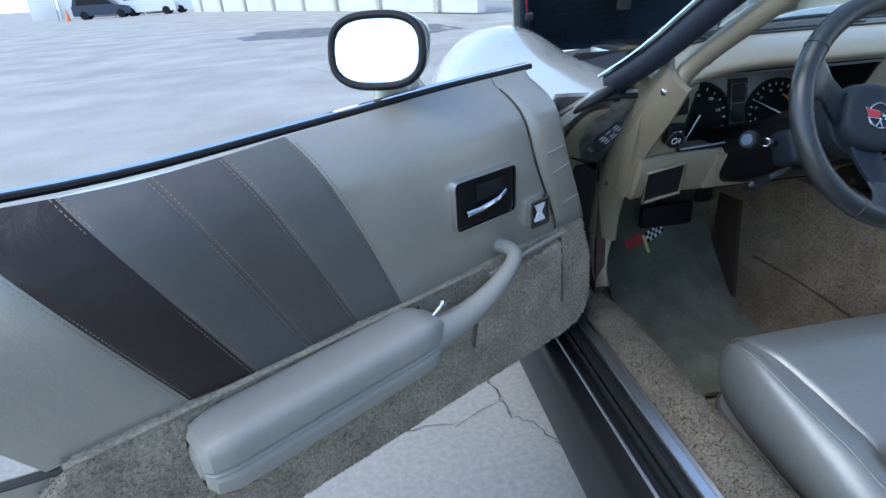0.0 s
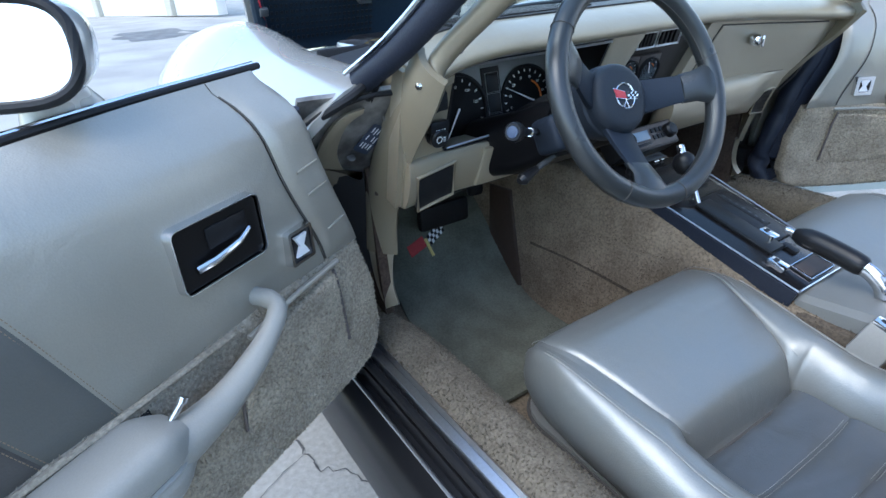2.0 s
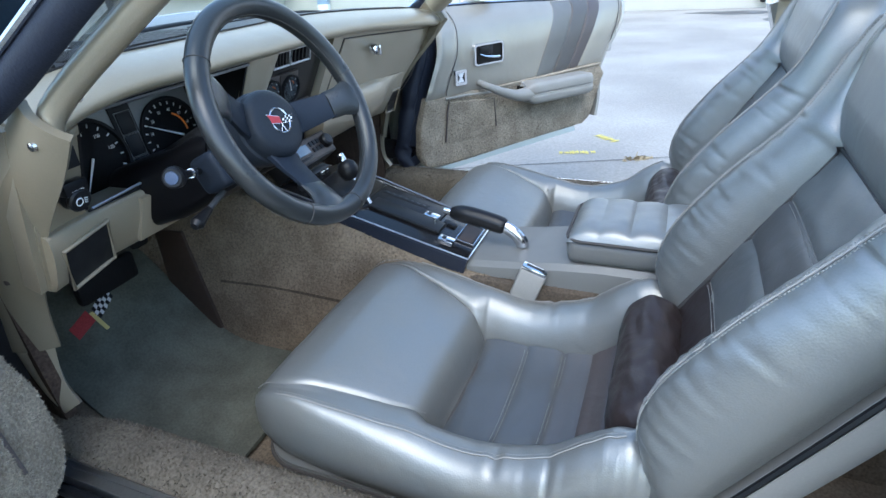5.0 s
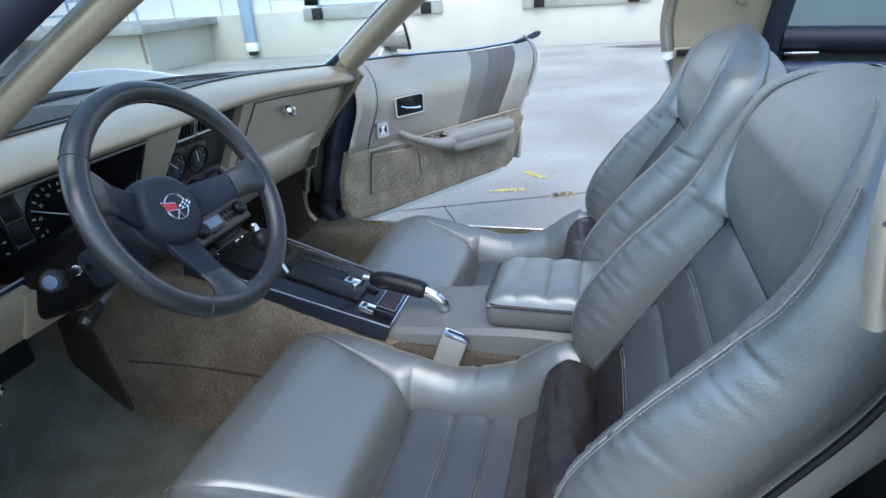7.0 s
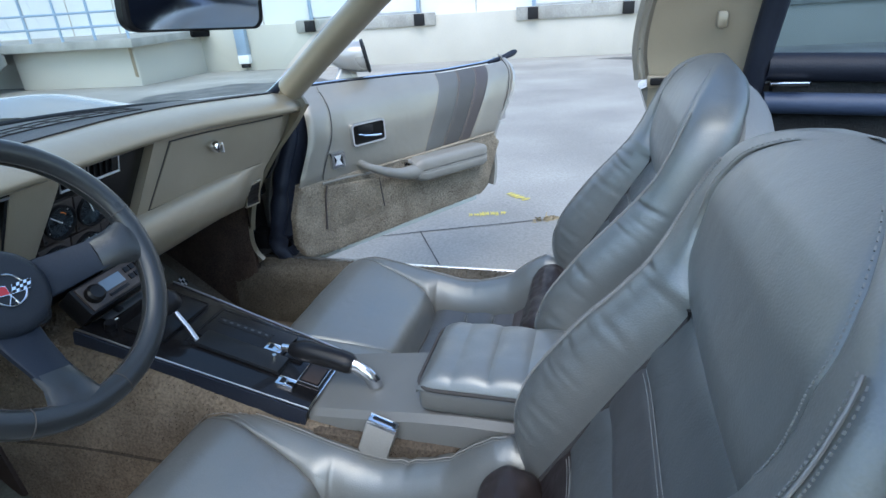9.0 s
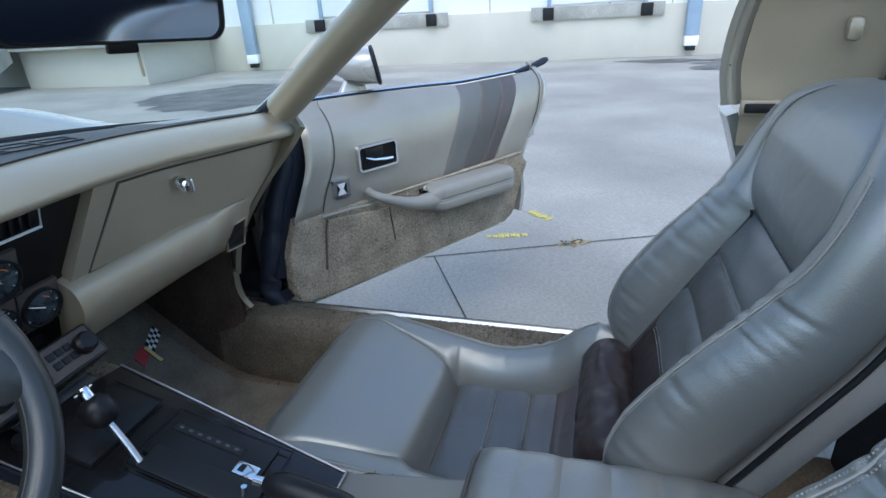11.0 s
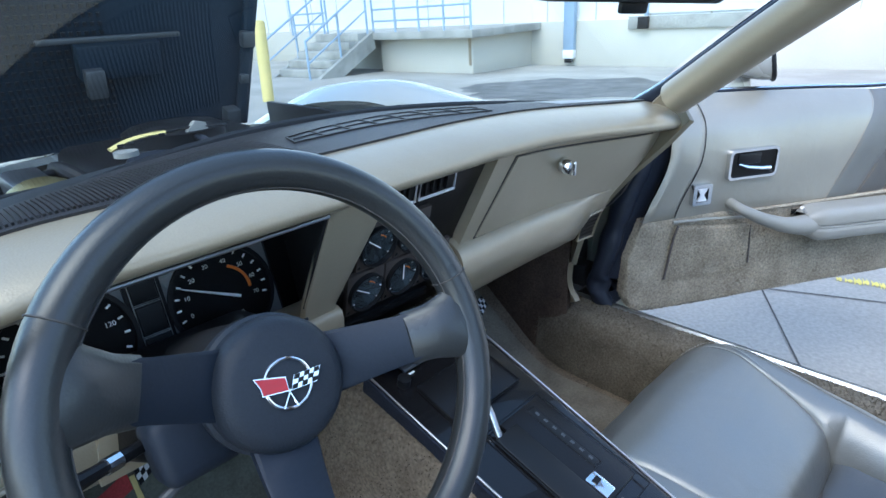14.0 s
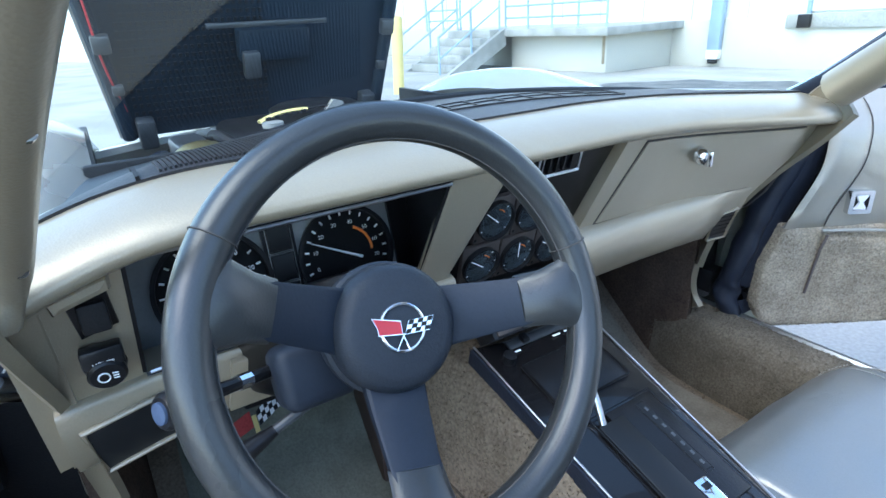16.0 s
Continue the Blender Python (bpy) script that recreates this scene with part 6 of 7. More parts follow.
# end cap that closes the dash at each door
for sd in (-1, 1):
    e = 0.600 if sd < 0 else 0.625
    poly = [(0.10, 0.90), (0.02, 0.88), (0.004, 0.86), (0.004, 0.80), (0.0, 0.72), (0.01, 0.68), (0.2, 0.66), (0.25, 0.88)]
    part("end_cap", prism([(PF(sd * e, z, 0).y + a, z) for a, z in poly], lambda a, b, d: (sd * (e - 0.02 + d), a, b), 0.025, 0.01), VINYL if sd < 0 else BLACKM, dash)

# glovebox lid, as a proud panel with a shadow gap
def quad(a, b, c, e, d0, d1):
    """A four-cornered panel on the face, bent with it."""
    def f(u, v):
        p = Vector((*a, 0)).lerp(Vector((*b, 0)), u)
        q = Vector((*e, 0)).lerp(Vector((*c, 0)), u)
        r = p.lerp(q, v)
        return PF(r.x, r.y, d1)
    return surf(f, 0, 1, 0, 1, 24, 10, d0 - d1)


part("glovebox_gap", quad((0.207, 0.889), (0.575, 0.866), (0.520, 0.750), (0.139, 0.759), -0.004, 0.0012), SEAM, dash)
lid = part("glovebox_lid", quad((0.2095, 0.8865), (0.571, 0.8635), (0.517, 0.7525), (0.143, 0.7615), -0.004, 0.0030), VINYL, dash, "beige glovebox lid")
kc = PF(0.336, 0.848, 0.006)
km = Matrix.Translation(kc) @ Matrix.Rotation(radians(90 + 16), 4, "X")
part("glovebox_lock", lathe([(0.001, 0), (0.014, 0), (0.014, 0.012), (0.011, 0.018), (0.001, 0.019)], 20, km), CHROME, lid, "chrome push lock")
part("lock_wing", box(kc.x, kc.y - 0.02, kc.z - 0.004, 0.008, 0.014, 0.026, 0.003), CHROME, lid)

# instrument cluster, sunk behind its frame
IO, IU, IN = Vector((-0.332, 0.380, 0.782)), Vector((0, 0.174, 0.985)), Vector((0, -0.985, 0.174))


def IP(x, u, d):
    """A place on the instrument plate, which leans back from the driver."""
    return IO + Vector((x - IO.x, 0, 0)) + IU * u + IN * d


part("instrument_plate", prism([(-0.515, 0.10), (-0.14, 0.10), (-0.14, -0.10), (-0.515, -0.10)], lambda a, b, d: IP(a, b, d - 0.012), 0.010), CLUSTERM, dash, "grey instrument plate")
def sheet(a, b, c, e):
    """A thin four-cornered wall of the sunk instrument housing."""
    a, b, c, e = [Vector(q) for q in (a, b, c, e)]
    return surf(lambda u, v: a.lerp(b, u).lerp(e.lerp(c, u), v), 0, 1, 0, 1, 6, 4, 0.004)


part("instrument_hood", sheet(PF(-0.512, 0.897, 0.002), PF(-0.15, 0.899, 0.002), IP(-0.14, 0.10, 0), IP(-0.515, 0.10, 0)), BLACK, dash)
part("instrument_floor", sheet(PF(-0.516, 0.753, 0.004), PF(-0.18, 0.756, 0.004), IP(-0.14, -0.085, 0), IP(-0.515, -0.085, 0)), BLACK, dash)
part("instrument_side", sheet(PF(-0.506, 0.899, 0.002), PF(-0.515, 0.752, 0.002), IP(-0.515, -0.09, 0), IP(-0.515, 0.10, 0)), BLACK, dash)
part("instrument_side", sheet(PF(-0.150, 0.899, 0.002), PF(-0.181, 0.767, 0.002), IP(-0.139, -0.09, 0), IP(-0.139, 0.10, 0)), BLACK, dash)
part("instrument_trim", tube([PF(x, z, 0.006) for x, z in [(-0.504, 0.894), (-0.33, 0.8945), (-0.153, 0.895)]], 0.0022, 6), ALU, dash)
part("instrument_trim", tube([PF(x, z, 0.006) for x, z in [(-0.512, 0.754), (-0.40, 0.760)]], 0.0022, 6), ALU, dash)
part("instrument_blank", prism([(-0.176, 0.098), (-0.139, 0.098), (-0.139, -0.098), (-0.168, -0.098)], lambda a, b, d: IP(a, b, d - 0.002), 0.006), JET, dash)
PN = Vector((0, -0.96, -0.279))


def dial_frame(c, d, plate=False):
    o = IP(c[0], c[1], d) if plate else PF(c[0], c[1], d)
    zx = IN.normalized() if plate else PN.normalized()
    xx = Vector((1, 0, 0))
    return Matrix.Translation(o) @ Matrix((xx, zx.cross(xx), zx)).transposed().to_4x4()


def label_text(txt, size, m, mat, parent):
    cu = bpy.data.curves.new("digits", "FONT")
    cu.body, cu.size, cu.align_x, cu.align_y, cu.extrude = txt, size, "CENTER", "CENTER", 0.0002
    tmp = bpy.data.objects.new("digits", cu)
    me = bpy.data.meshes.new_from_object(tmp)
    bpy.data.objects.remove(tmp)
    me.materials.append(mat)
    o = new("digits", me)
    o.parent = parent
    o.matrix_basis = m
    return o


def dial(name, c, r, d, marks, a0, a1, needle, lbl, red=None, ring=True, face_mat=None, words=(), plate=False, hub=(0, 0)):
    m = dial_frame(c, d, plate)
    ob = part(name, lathe([(0.001, -0.004), (r, -0.004), (r, 0.0), (0.001, 0.0)], 40, m), face_mat or GAUGE, dash, lbl)
    if ring:
        part("dial_rim", lathe([(r * 1.0, -0.004), (r * 1.08, -0.004), (r * 1.10, 0.006), (r * 1.02, 0.006), (r * 1.0, 0.0)], 40, m), BLACKM, ob)
    pt = lambda ang, rad, h=0.0006: m @ Vector((rad * math.cos(ang), rad * math.sin(ang), h))
    n = len(marks)
    steps = (n - 1) * 2 if n > 2 else 4
    for i in range(steps + 1):
        a = radians(a0 + (a1 - a0) * i / steps)
        part("tick", tube([pt(a, r * 0.86), pt(a, r * 0.95)], 0.0011 * r / 0.06 + 0.0003, 4), PALE, ob)
    for i, txt in enumerate(marks):
        if txt:
            a = radians(a0 + (a1 - a0) * i / (n - 1))
            label_text(txt, r * 0.125, m @ Matrix.Translation((r * 0.72 * math.cos(a), r * 0.70 * math.sin(a), 0.0006)), PALE, ob)
    for txt, x, y, s in words:
        label_text(txt, r * s, m @ Matrix.Translation((r * x, r * y, 0.0006)), PALE, ob)
    if red:
        part("red_arc", tube([pt(radians(red[0] + (red[1] - red[0]) * i / 12), r * 0.60) for i in range(13)], 0.0022 * r / 0.063, 6), ORANGE, ob)
    a = radians(needle)
    o = m.to_3x3() @ Vector((hub[0], hub[1], 0))
    part("needle", tube([pt(a + math.pi, r * 0.10, 0.004) + o, pt(a, r * (0.84 if hub == (0, 0) else 1.12), 0.004) + o], [0.0022 * r / 0.06, 0.0008], 6), PALE, ob, "white needle")
    return ob


dial("tachometer", (-0.244, 0.0), 0.063, 0.0, ["0", "10", "20", "30", "40", "50", "60", "70"], 196, -15, 153, "black tachometer dial with white figures", (66, -2), words=(("RPM/100", 0.05, -0.52, 0.16),), plate=True, hub=(0.015, -0.006))
dial("speedometer", (-0.421, 0.002), 0.066, 0.0, ["0", "20", "40", "60", "80", "100", "120", ""], 232, -20, 236, "black speedometer dial with white figures", plate=True)
part("lamp_strip", prism([(-0.354, 0.075), (-0.312, 0.075), (-0.312, -0.085), (-0.354, -0.085)], lambda a, b, d: IP(a, b, d - 0.002), 0.005), BLACK, dash)
for u in (0.046, 0.006, -0.034):
    part("warning_lamp", prism([(-0.347, u + 0.016), (-0.319, u + 0.016), (-0.319, u - 0.018), (-0.347, u - 0.018)], lambda a, b, d: IP(a, b, d + 0.003), 0.003, 0.001), GAUGE, dash)
    part("lamp_frame", tube([IP(a, b, 0.0055) for a, b in ((-0.349, u + 0.018), (-0.317, u + 0.018), (-0.317, u - 0.02), (-0.349, u - 0.02))], 0.0009, 5, True), CLUSTERM, dash)

# centre stack: vents above, five small dials, then the radio on its slope
ST = [(-0.056, 0.905), (0.166, 0.900), (0.110, 0.770), (0.118, 0.655), (-0.125, 0.655), (-0.140, 0.756)]
part("stack_panel", face(ST, -0.06, -0.018, 0.002), FASCIA, dash, "glossy black centre fascia")
part("stack_edge", tube([PF(x, z, -0.012) for x, z in [(-0.058, 0.902), (-0.100, 0.83), (-0.137, 0.757), (-0.132, 0.70), (-0.122, 0.66)]], 0.005, 8), BLACK, dash)
part("stack_trim", tube([PF(x, z, -0.004) for x, z in [(-0.134, 0.745), (-0.128, 0.70), (-0.118, 0.665)]], 0.003, 8), CHROME, dash)
for x0, x1 in ((-0.050, 0.002), (0.010, 0.080)):
    z0, z1 = 0.862, 0.893
    part("vent_frame", tube([PF(x, z, -0.010) for x, z in ((x0, z0), (x1, z0), (x1, z1), (x0, z1))], 0.0024, 6, True), TRIMC, dash, "chrome air vent frame")
    part("vent_well", face([(x0, z0), (x1, z0), (x1, z1), (x0, z1)], -0.03, -0.0165), JET, dash)
    for k in range(1, 5):
        x = x0 + (x1 - x0) * k / 5
        part("vent_blade", face([(x - 0.0015, z0 + 0.002), (x + 0.0015, z0 + 0.002), (x + 0.0015, z1 - 0.002), (x - 0.0015, z1 - 0.002)], -0.0165, -0.011), BLACK, dash)
SG = [((-0.061, 0.813), 140), ((0.007, 0.811), 110), ((-0.074, 0.741), 145), ((-0.006, 0.740), 95), ((0.061, 0.739), 150)]
for c, a in SG:
    part("gauge_plate", face([(c[0] - 0.0325, c[1] - 0.034), (c[0] + 0.0325, c[1] - 0.034), (c[0] + 0.0325, c[1] + 0.034), (c[0] - 0.0325, c[1] + 0.034)], -0.018, -0.010, 0.002), PLATEM, dash, "brown-black gauge plate")
    for dx in (-0.028, 0.028):
        part("plate_screw", lathe([(0.001, 0), (0.003, 0), (0.001, 0.001)], 8, dial_frame((c[0] + dx, c[1] - 0.028), -0.010)), GAUGE, dash)
    dial("small_gauge", c, 0.0285, -0.0085, ["", "", "", ""], 215, -40, a, "small blue-grey gauge with white marks", (75, 35), face_mat=GAUGEB)
part("clock_trim", face([(-0.115, 0.690), (0.06, 0.688), (0.06, 0.674), (-0.112, 0.676)], -0.018, -0.012, 0.001), BLACK, dash)

# radio on the sloping lower stack
RM = Matrix.Translation((0.0, 0.262, 0.672)) @ Matrix.Rotation(radians(52), 4, "X")
radio = thing("car_radio", RM, "silver black car radio with two knobs and display", "radio")
part("radio_body", box(0, 0, -0.02, 0.19, 0.058, 0.05, 0.004), BLACK, radio)
part("radio_face", box(0, 0, 0.006, 0.176, 0.050, 0.006, 0.002), PLATEM, radio, "grey radio face")
part("display", box(-0.022, 0.004, 0.010, 0.048, 0.022, 0.003, 0.001), LCD, radio, "pale blue display")
for x in (-0.068, 0.068):
    part("knob", lathe([(0.001, 0), (0.017, 0), (0.0165, 0.012), (0.012, 0.016), (0.001, 0.0165)], 24, Matrix.Translation((x, 0, 0.009))), BLACK, radio, "black turning knob")
for i in range(3):
    for j in range(2):
        part("button", box(0.018 + 0.014 * i, 0.010 - 0.016 * j, 0.010, 0.011, 0.011, 0.004, 0.001), BLACK, radio)
part("button", box(-0.022, -0.016, 0.010, 0.045, 0.007, 0.003, 0.001), BLACK, radio)

# driver's switches
def knob(x, z, lbl):
    m = dial_frame((x, z), 0.006) @ Matrix.Scale(0.82, 4)
    o = part("headlight_switch", lathe([(0.001, 0), (0.021, 0), (0.023, 0.008), (0.021, 0.012), (0.019, 0.016), (0.021, 0.019), (0.021, 0.025), (0.018, 0.028), (0.001, 0.028)], 28, m), BLACK, dash, lbl)
    part("lamp_symbol", tube([m @ Vector((-0.006 + 0.006 * math.cos(t) + 0.002, 0.007 * math.sin(t), 0.0285)) for t in [2 * math.pi * i / 16 for i in range(16)]], 0.0008, 4, True), PALE, o)
    for k in range(3):
        part("lamp_symbol", tube([m @ Vector((0.005, -0.004 + 0.004 * k, 0.0285)), m @ Vector((0.011, -0.005 + 0.004 * k, 0.0285))], 0.0007, 4), PALE, o)
    part("knob_tab", box(*(m @ Vector((0, 0.021, 0.012))), 0.036, 0.018, 0.020, 0.003), BLACK, o)
    label_text("LIGHTS", 0.007, m @ Matrix.Translation((0, 0.0185, 0.024)), PALE, o)


knob(-0.546, 0.790, "black headlight knob")
part("wiper_recess", face([(-0.563, 0.874), (-0.528, 0.881), (-0.525, 0.826), (-0.558, 0.820)], -0.002, 0.004, 0.002), BLACK, dash)
part("wiper_hood", face([(-0.572, 0.880), (-0.522, 0.892), (-0.522, 0.876), (-0.570, 0.864)], 0.0, 0.022, 0.008), VINYL, dash)
part("wiper_rocker", box(*PF(-0.542, 0.846, 0.008), 0.024, 0.016, 0.030, 0.003), BLACKM, dash)
DV = [(-0.584, 0.722), (-0.500, 0.732), (-0.496, 0.664), (-0.576, 0.654)]
part("side_vent", face(DV, 0.008, 0.019, 0.002), GAUGE, dash, "black side air vent")
part("side_vent_rim", tube([PF(x, z, 0.019) for x, z in DV], 0.0036, 8, True), VINYL, dash)
SV = [(0.474, 0.700), (0.531, 0.703), (0.552, 0.630), (0.491, 0.636)]
part("side_vent", face(SV, -0.01, 0.0085, 0.002), JET, dash, "black side air vent")
part("side_vent_rim", tube([PF(x, z, 0.008) for x, z in SV], 0.0032, 6, True), VINYL, dash)
for k in range(5):
    part("vent_blade", face([(0.489 - 0.0035 * k, 0.646 + 0.011 * k), (0.545 - 0.003 * k, 0.643 + 0.011 * k), (0.545 - 0.003 * k, 0.645 + 0.011 * k), (0.489 - 0.0035 * k, 0.648 + 0.011 * k)], 0.0085, 0.010), JET, dash)
part("access_lid", face([(-0.435, 0.742), (-0.35, 0.742), (-0.35, 0.668), (-0.445, 0.668)], 0.014, 0.022, 0.002), VINYL, dash, "beige access lid")
part("hush_panel", box(-0.36, 0.50, 0.645, 0.46, 0.32, 0.012, 0.003), BLACKM, dash)
part("hush_panel", box(0.36, 0.48, 0.645, 0.46, 0.32, 0.012, 0.003), CARPETB, dash)

# ---- steering wheel and column ----
WC = Vector((-0.326, 0.026, 0.860))
WA = radians(25.2)
wm = Matrix.Translation(WC) @ Matrix.Rotation(radians(90) - WA, 4, "X")
wheel = thing("steering_wheel", wm @ Matrix.Rotation(radians(-15), 4, "Z"), "charcoal leather three-spoke steering wheel", "steering wheel")
R, RT = 0.163, 0.0158
rim = part("rim", tube([(R * math.cos(t), R * math.sin(t), 0) for t in [2 * math.pi * i / 96 for i in range(96)]], RT, 20, True), WHEELM, wheel, "charcoal leather rim")
part("rim_seam", tube([((R - RT * 0.96) * math.cos(t), (R - RT * 0.96) * math.sin(t), 0.004) for t in [2 * math.pi * i / 96 for i in range(96)]], 0.0009, 5, True), SEAM, rim)
for an in (24, 156, 250, 290):
    a = radians(an)
    part("rim_joint", tube([((R + (RT + 0.0004) * math.cos(q)) * math.cos(a), (R + (RT + 0.0004) * math.cos(q)) * math.sin(a), (RT + 0.0004) * math.sin(q)) for q in [2 * math.pi * i / 20 for i in range(20)]], 0.0008, 5, True), SEAM, rim)
HZ = -0.082
hub = part("hub", lathe([(0.001, HZ - 0.03), (0.05, HZ - 0.03), (0.056, HZ - 0.012), (0.0585, HZ + 0.002), (0.0585, HZ + 0.012), (0.0555, HZ + 0.015), (0.0550, HZ + 0.018), (0.0560, HZ + 0.021), (0.0552, HZ + 0.031), (0.0525, HZ + 0.038), (0.048, HZ + 0.0425), (0.040, HZ + 0.0452), (0.001, HZ + 0.0462)], 56), HUBM, wheel, "round charcoal horn pad")
for an in (9, 171, 270):
    a = radians(an)
    c, s = math.cos(a), math.sin(a)
    P3 = lambda q, w, z: Vector((q * c - w * s, q * s + w * c, z))
    rings = []
    for q, w, z, th in ((0.040, 0.028, -0.062, 0.006), (0.07, 0.025, -0.046, 0.005), (0.10, 0.022, -0.026, 0.004), (0.122, 0.021, -0.010, 0.004)):
        rings.append([P3(q, w * u, z + th * v) for u, v in ((-1, -1), (1, -1), (1, 0.6), (0.9, 1), (-0.9, 1), (-1, 0.6))])
    part("spoke", loft(rings), SPOKE, wheel, "dark grey metal spoke")
    rings = []
    for q, w, th, zz in ((0.108, 0.0235, 0.008, -0.021), (0.126, 0.0245, 0.010, -0.008), (0.143, 0.030, 0.0125, -0.001), (0.157, 0.045, 0.0125, 0.0), (0.163, 0.052, 0.0120, 0.0)):
        n = 16
        rings.append([P3(q - (0.004 * (math.cos(2 * math.pi * k / n) ** 2) if q > 0.155 else 0), w * math.cos(2 * math.pi * k / n), zz + th * math.sin(2 * math.pi * k / n)) for k in range(n)])
    part("spoke_wrap", loft(rings), WHEELM, wheel)
# emblem: a ring with crossed flags, drawn plainly
em = part("emblem_ring", tube([(0.0195 * math.cos(t), 0.0195 * math.sin(t), HZ + 0.0465) for t in [2 * math.pi * i / 40 for i in range(40)]], 0.0017, 8, True), CHROME, hub, "chrome emblem ring")
def plate2(poly, z, t, mat, lb=""):
    return part("emblem_flag", prism([(0.86 * a, 0.86 * b) for a, b in poly], lambda a, b, d: (a, b, HZ + 0.001 + z + d), t), mat, hub, lb)
plate2([(-0.033, 0.0095), (-0.003, 0.0065), (-0.001, -0.007), (-0.026, -0.0075), (-0.027, -0.001)], 0.0452, 0.003, CHROME)
plate2([(-0.031, 0.0083), (-0.004, 0.0055), (-0.002, -0.006), (-0.025, -0.0065), (-0.026, -0.001)], 0.0472, 0.002, RED, "red enamel flag")
plate2([(0.001, -0.007), (0.005, 0.0065), (0.032, 0.0105), (0.027, -0.0035)], 0.0452, 0.003, CHROME)
for i in range(5):
    for j in range(3):
        if (i + j) % 2 == 0:
            u0, u1, v0, v1 = i / 5, (i + 1) / 5, j / 3, (j + 1) / 3
            q = lambda u, v: (0.0018 + 0.025 * u + 0.0042 * v, -0.0063 + 0.0035 * u + 0.0128 * v)
            plate2([q(u0, v0), q(u1, v0), q(u1, v1), q(u0, v1)], 0.0482, 0.0008, BLACK)
for sx in (-1, 1):
    part("emblem_staff", tube([(sx * 0.001, -0.005, HZ + 0.0475), (-sx * 0.006, -0.019, HZ + 0.0475)], 0.0009, 6), CHROME, hub)

col = thing("steering_column", wm, "black steering column with turn lever and lock", "steering column")
part("column_shroud", lathe([(0.001, -0.34), (0.05, -0.34), (0.055, -0.20), (0.055, -0.135), (0.048, -0.115), (0.001, -0.115)], 32), BLACKM, col)
ic = wm.inverted()
rings = []
for y, x0, x1, z0, z1 in ((0.345, -0.432, -0.222, 0.668, 0.772), (0.30, -0.428, -0.226, 0.668, 0.785), (0.25, -0.408, -0.244, 0.682, 0.80), (0.20, -0.394, -0.258, 0.705, 0.822), (0.165, -0.386, -0.266, 0.73, 0.83)):
    rings.append([ic @ Vector(((x0 + x1) / 2 + p, y, (z0 + z1) / 2 + q)) for p, q in rounded(x1 - x0, z1 - z0, 0.03, 6)])
part("column_cover", loft(rings), JET, col, "black column cover")
part("signal_block", box(-0.058, -0.022, -0.135, 0.07, 0.06, 0.06, 0.012, 3), SPOKE, col)
tip = ic @ Vector((-0.503, 0.108, 0.813))
root = Vector((-0.085, -0.012, -0.150))
part("turn_lever", tube([root, root.lerp(tip, 0.5), tip], [0.006, 0.006, 0.009], 10), BLACK, col, "black turn lever")
part("lever_band", tube([root.lerp(tip, 0.30), root.lerp(tip, 0.42)], 0.0072, 10), CHROME, col)
pin = Matrix.Translation(tip) @ ic.to_3x3().to_4x4() @ Matrix.Rotation(radians(-75), 4, "Y") @ Matrix.Rotation(radians(25), 4, "X")
part("lever_tip", lathe([(0.001, -0.012), (0.011, -0.012), (0.015, -0.004), (0.015, 0.006), (0.0125, 0.009), (0.001, 0.009)], 20, pin), BLACK, col)
part("lever_button", lathe([(0.001, 0.006), (0.0095, 0.006), (0.0088, 0.011), (0.001, 0.012)], 20, pin), NAVYM, col, "blue-grey lever button")
part("tilt_lever", tube([(-0.06, -0.055, -0.16), (-0.10, -0.068, -0.163)], 0.005, 10), STEELD, col)
part("tilt_knob", tube([(-0.10, -0.068, -0.163), (-0.132, -0.078, -0.165), (-0.14, -0.080, -0.165)], [0.006, 0.011, 0.006], 12), BLACK, col)
lk = Matrix.Translation((0.075, -0.04, -0.16))
part("ignition_lock", lathe([(0.001, -0.06), (0.022, -0.06), (0.022, 0.012), (0.019, 0.018), (0.012, 0.018), (0.011, 0.012), (0.001, 0.012)], 28, lk), BLACK, col, "ignition lock")
part("lock_face", lathe([(0.001, 0.0), (0.011, 0.0), (0.010, 0.014), (0.001, 0.015)], 20, lk), NAVYM, col)

# pedals
for x, w, z in ((-0.318, 0.15, 0.462), (-0.215, 0.045, 0.52)):
    ped = thing("foot_pedal", Matrix.Translation((x, 0.62, z)), "black rubber foot pedal below the dash", "pedal", "pedals")
    part("pad", box(0, 0, 0, w, 0.025, 0.065, 0.010), RUBBER, ped)
    part("arm", tube([(0, 0.02, 0), (0, 0.10, 0.08), (0, 0.10, 0.20)], 0.009, 8), BLACKM, ped)

# ---- console ----
CON = Matrix.Translation((0, -0.155, 0.505)) @ Matrix.Rotation(math.atan(0.28), 4, "X")
con = thing("centre_console", CON, "dark brown shift console with chrome edges and handbrake", "console")
xl = lambda y: -0.094 - 0.012 * min(max(y / 0.4, 0), 1)
xr = lambda y: 0.072 + 0.030 * min(max(y / 0.4, 0), 1)
poly = [(xl(0), 0), (xr(0), 0), (xr(0.41), 0.41), (xl(0.45), 0.45)]
part("console_plate", prism(poly, lambda a, b, d: (a, b, d - 0.035), 0.035, 0.003), WALNUT, con, "dark brown console plate")
for fx in (xl, xr):
    part("chrome_edge", tube([(fx(y), y, 0.001) for y in (0, 0.15, 0.3, 0.45 if fx is xl else 0.41)], 0.0018, 8), ALU, con, "thin chrome edge")
part("chrome_edge", tube([(xl(0), 0, 0.001), (xr(0), 0, 0.001)], 0.002, 8), CHROME, con)
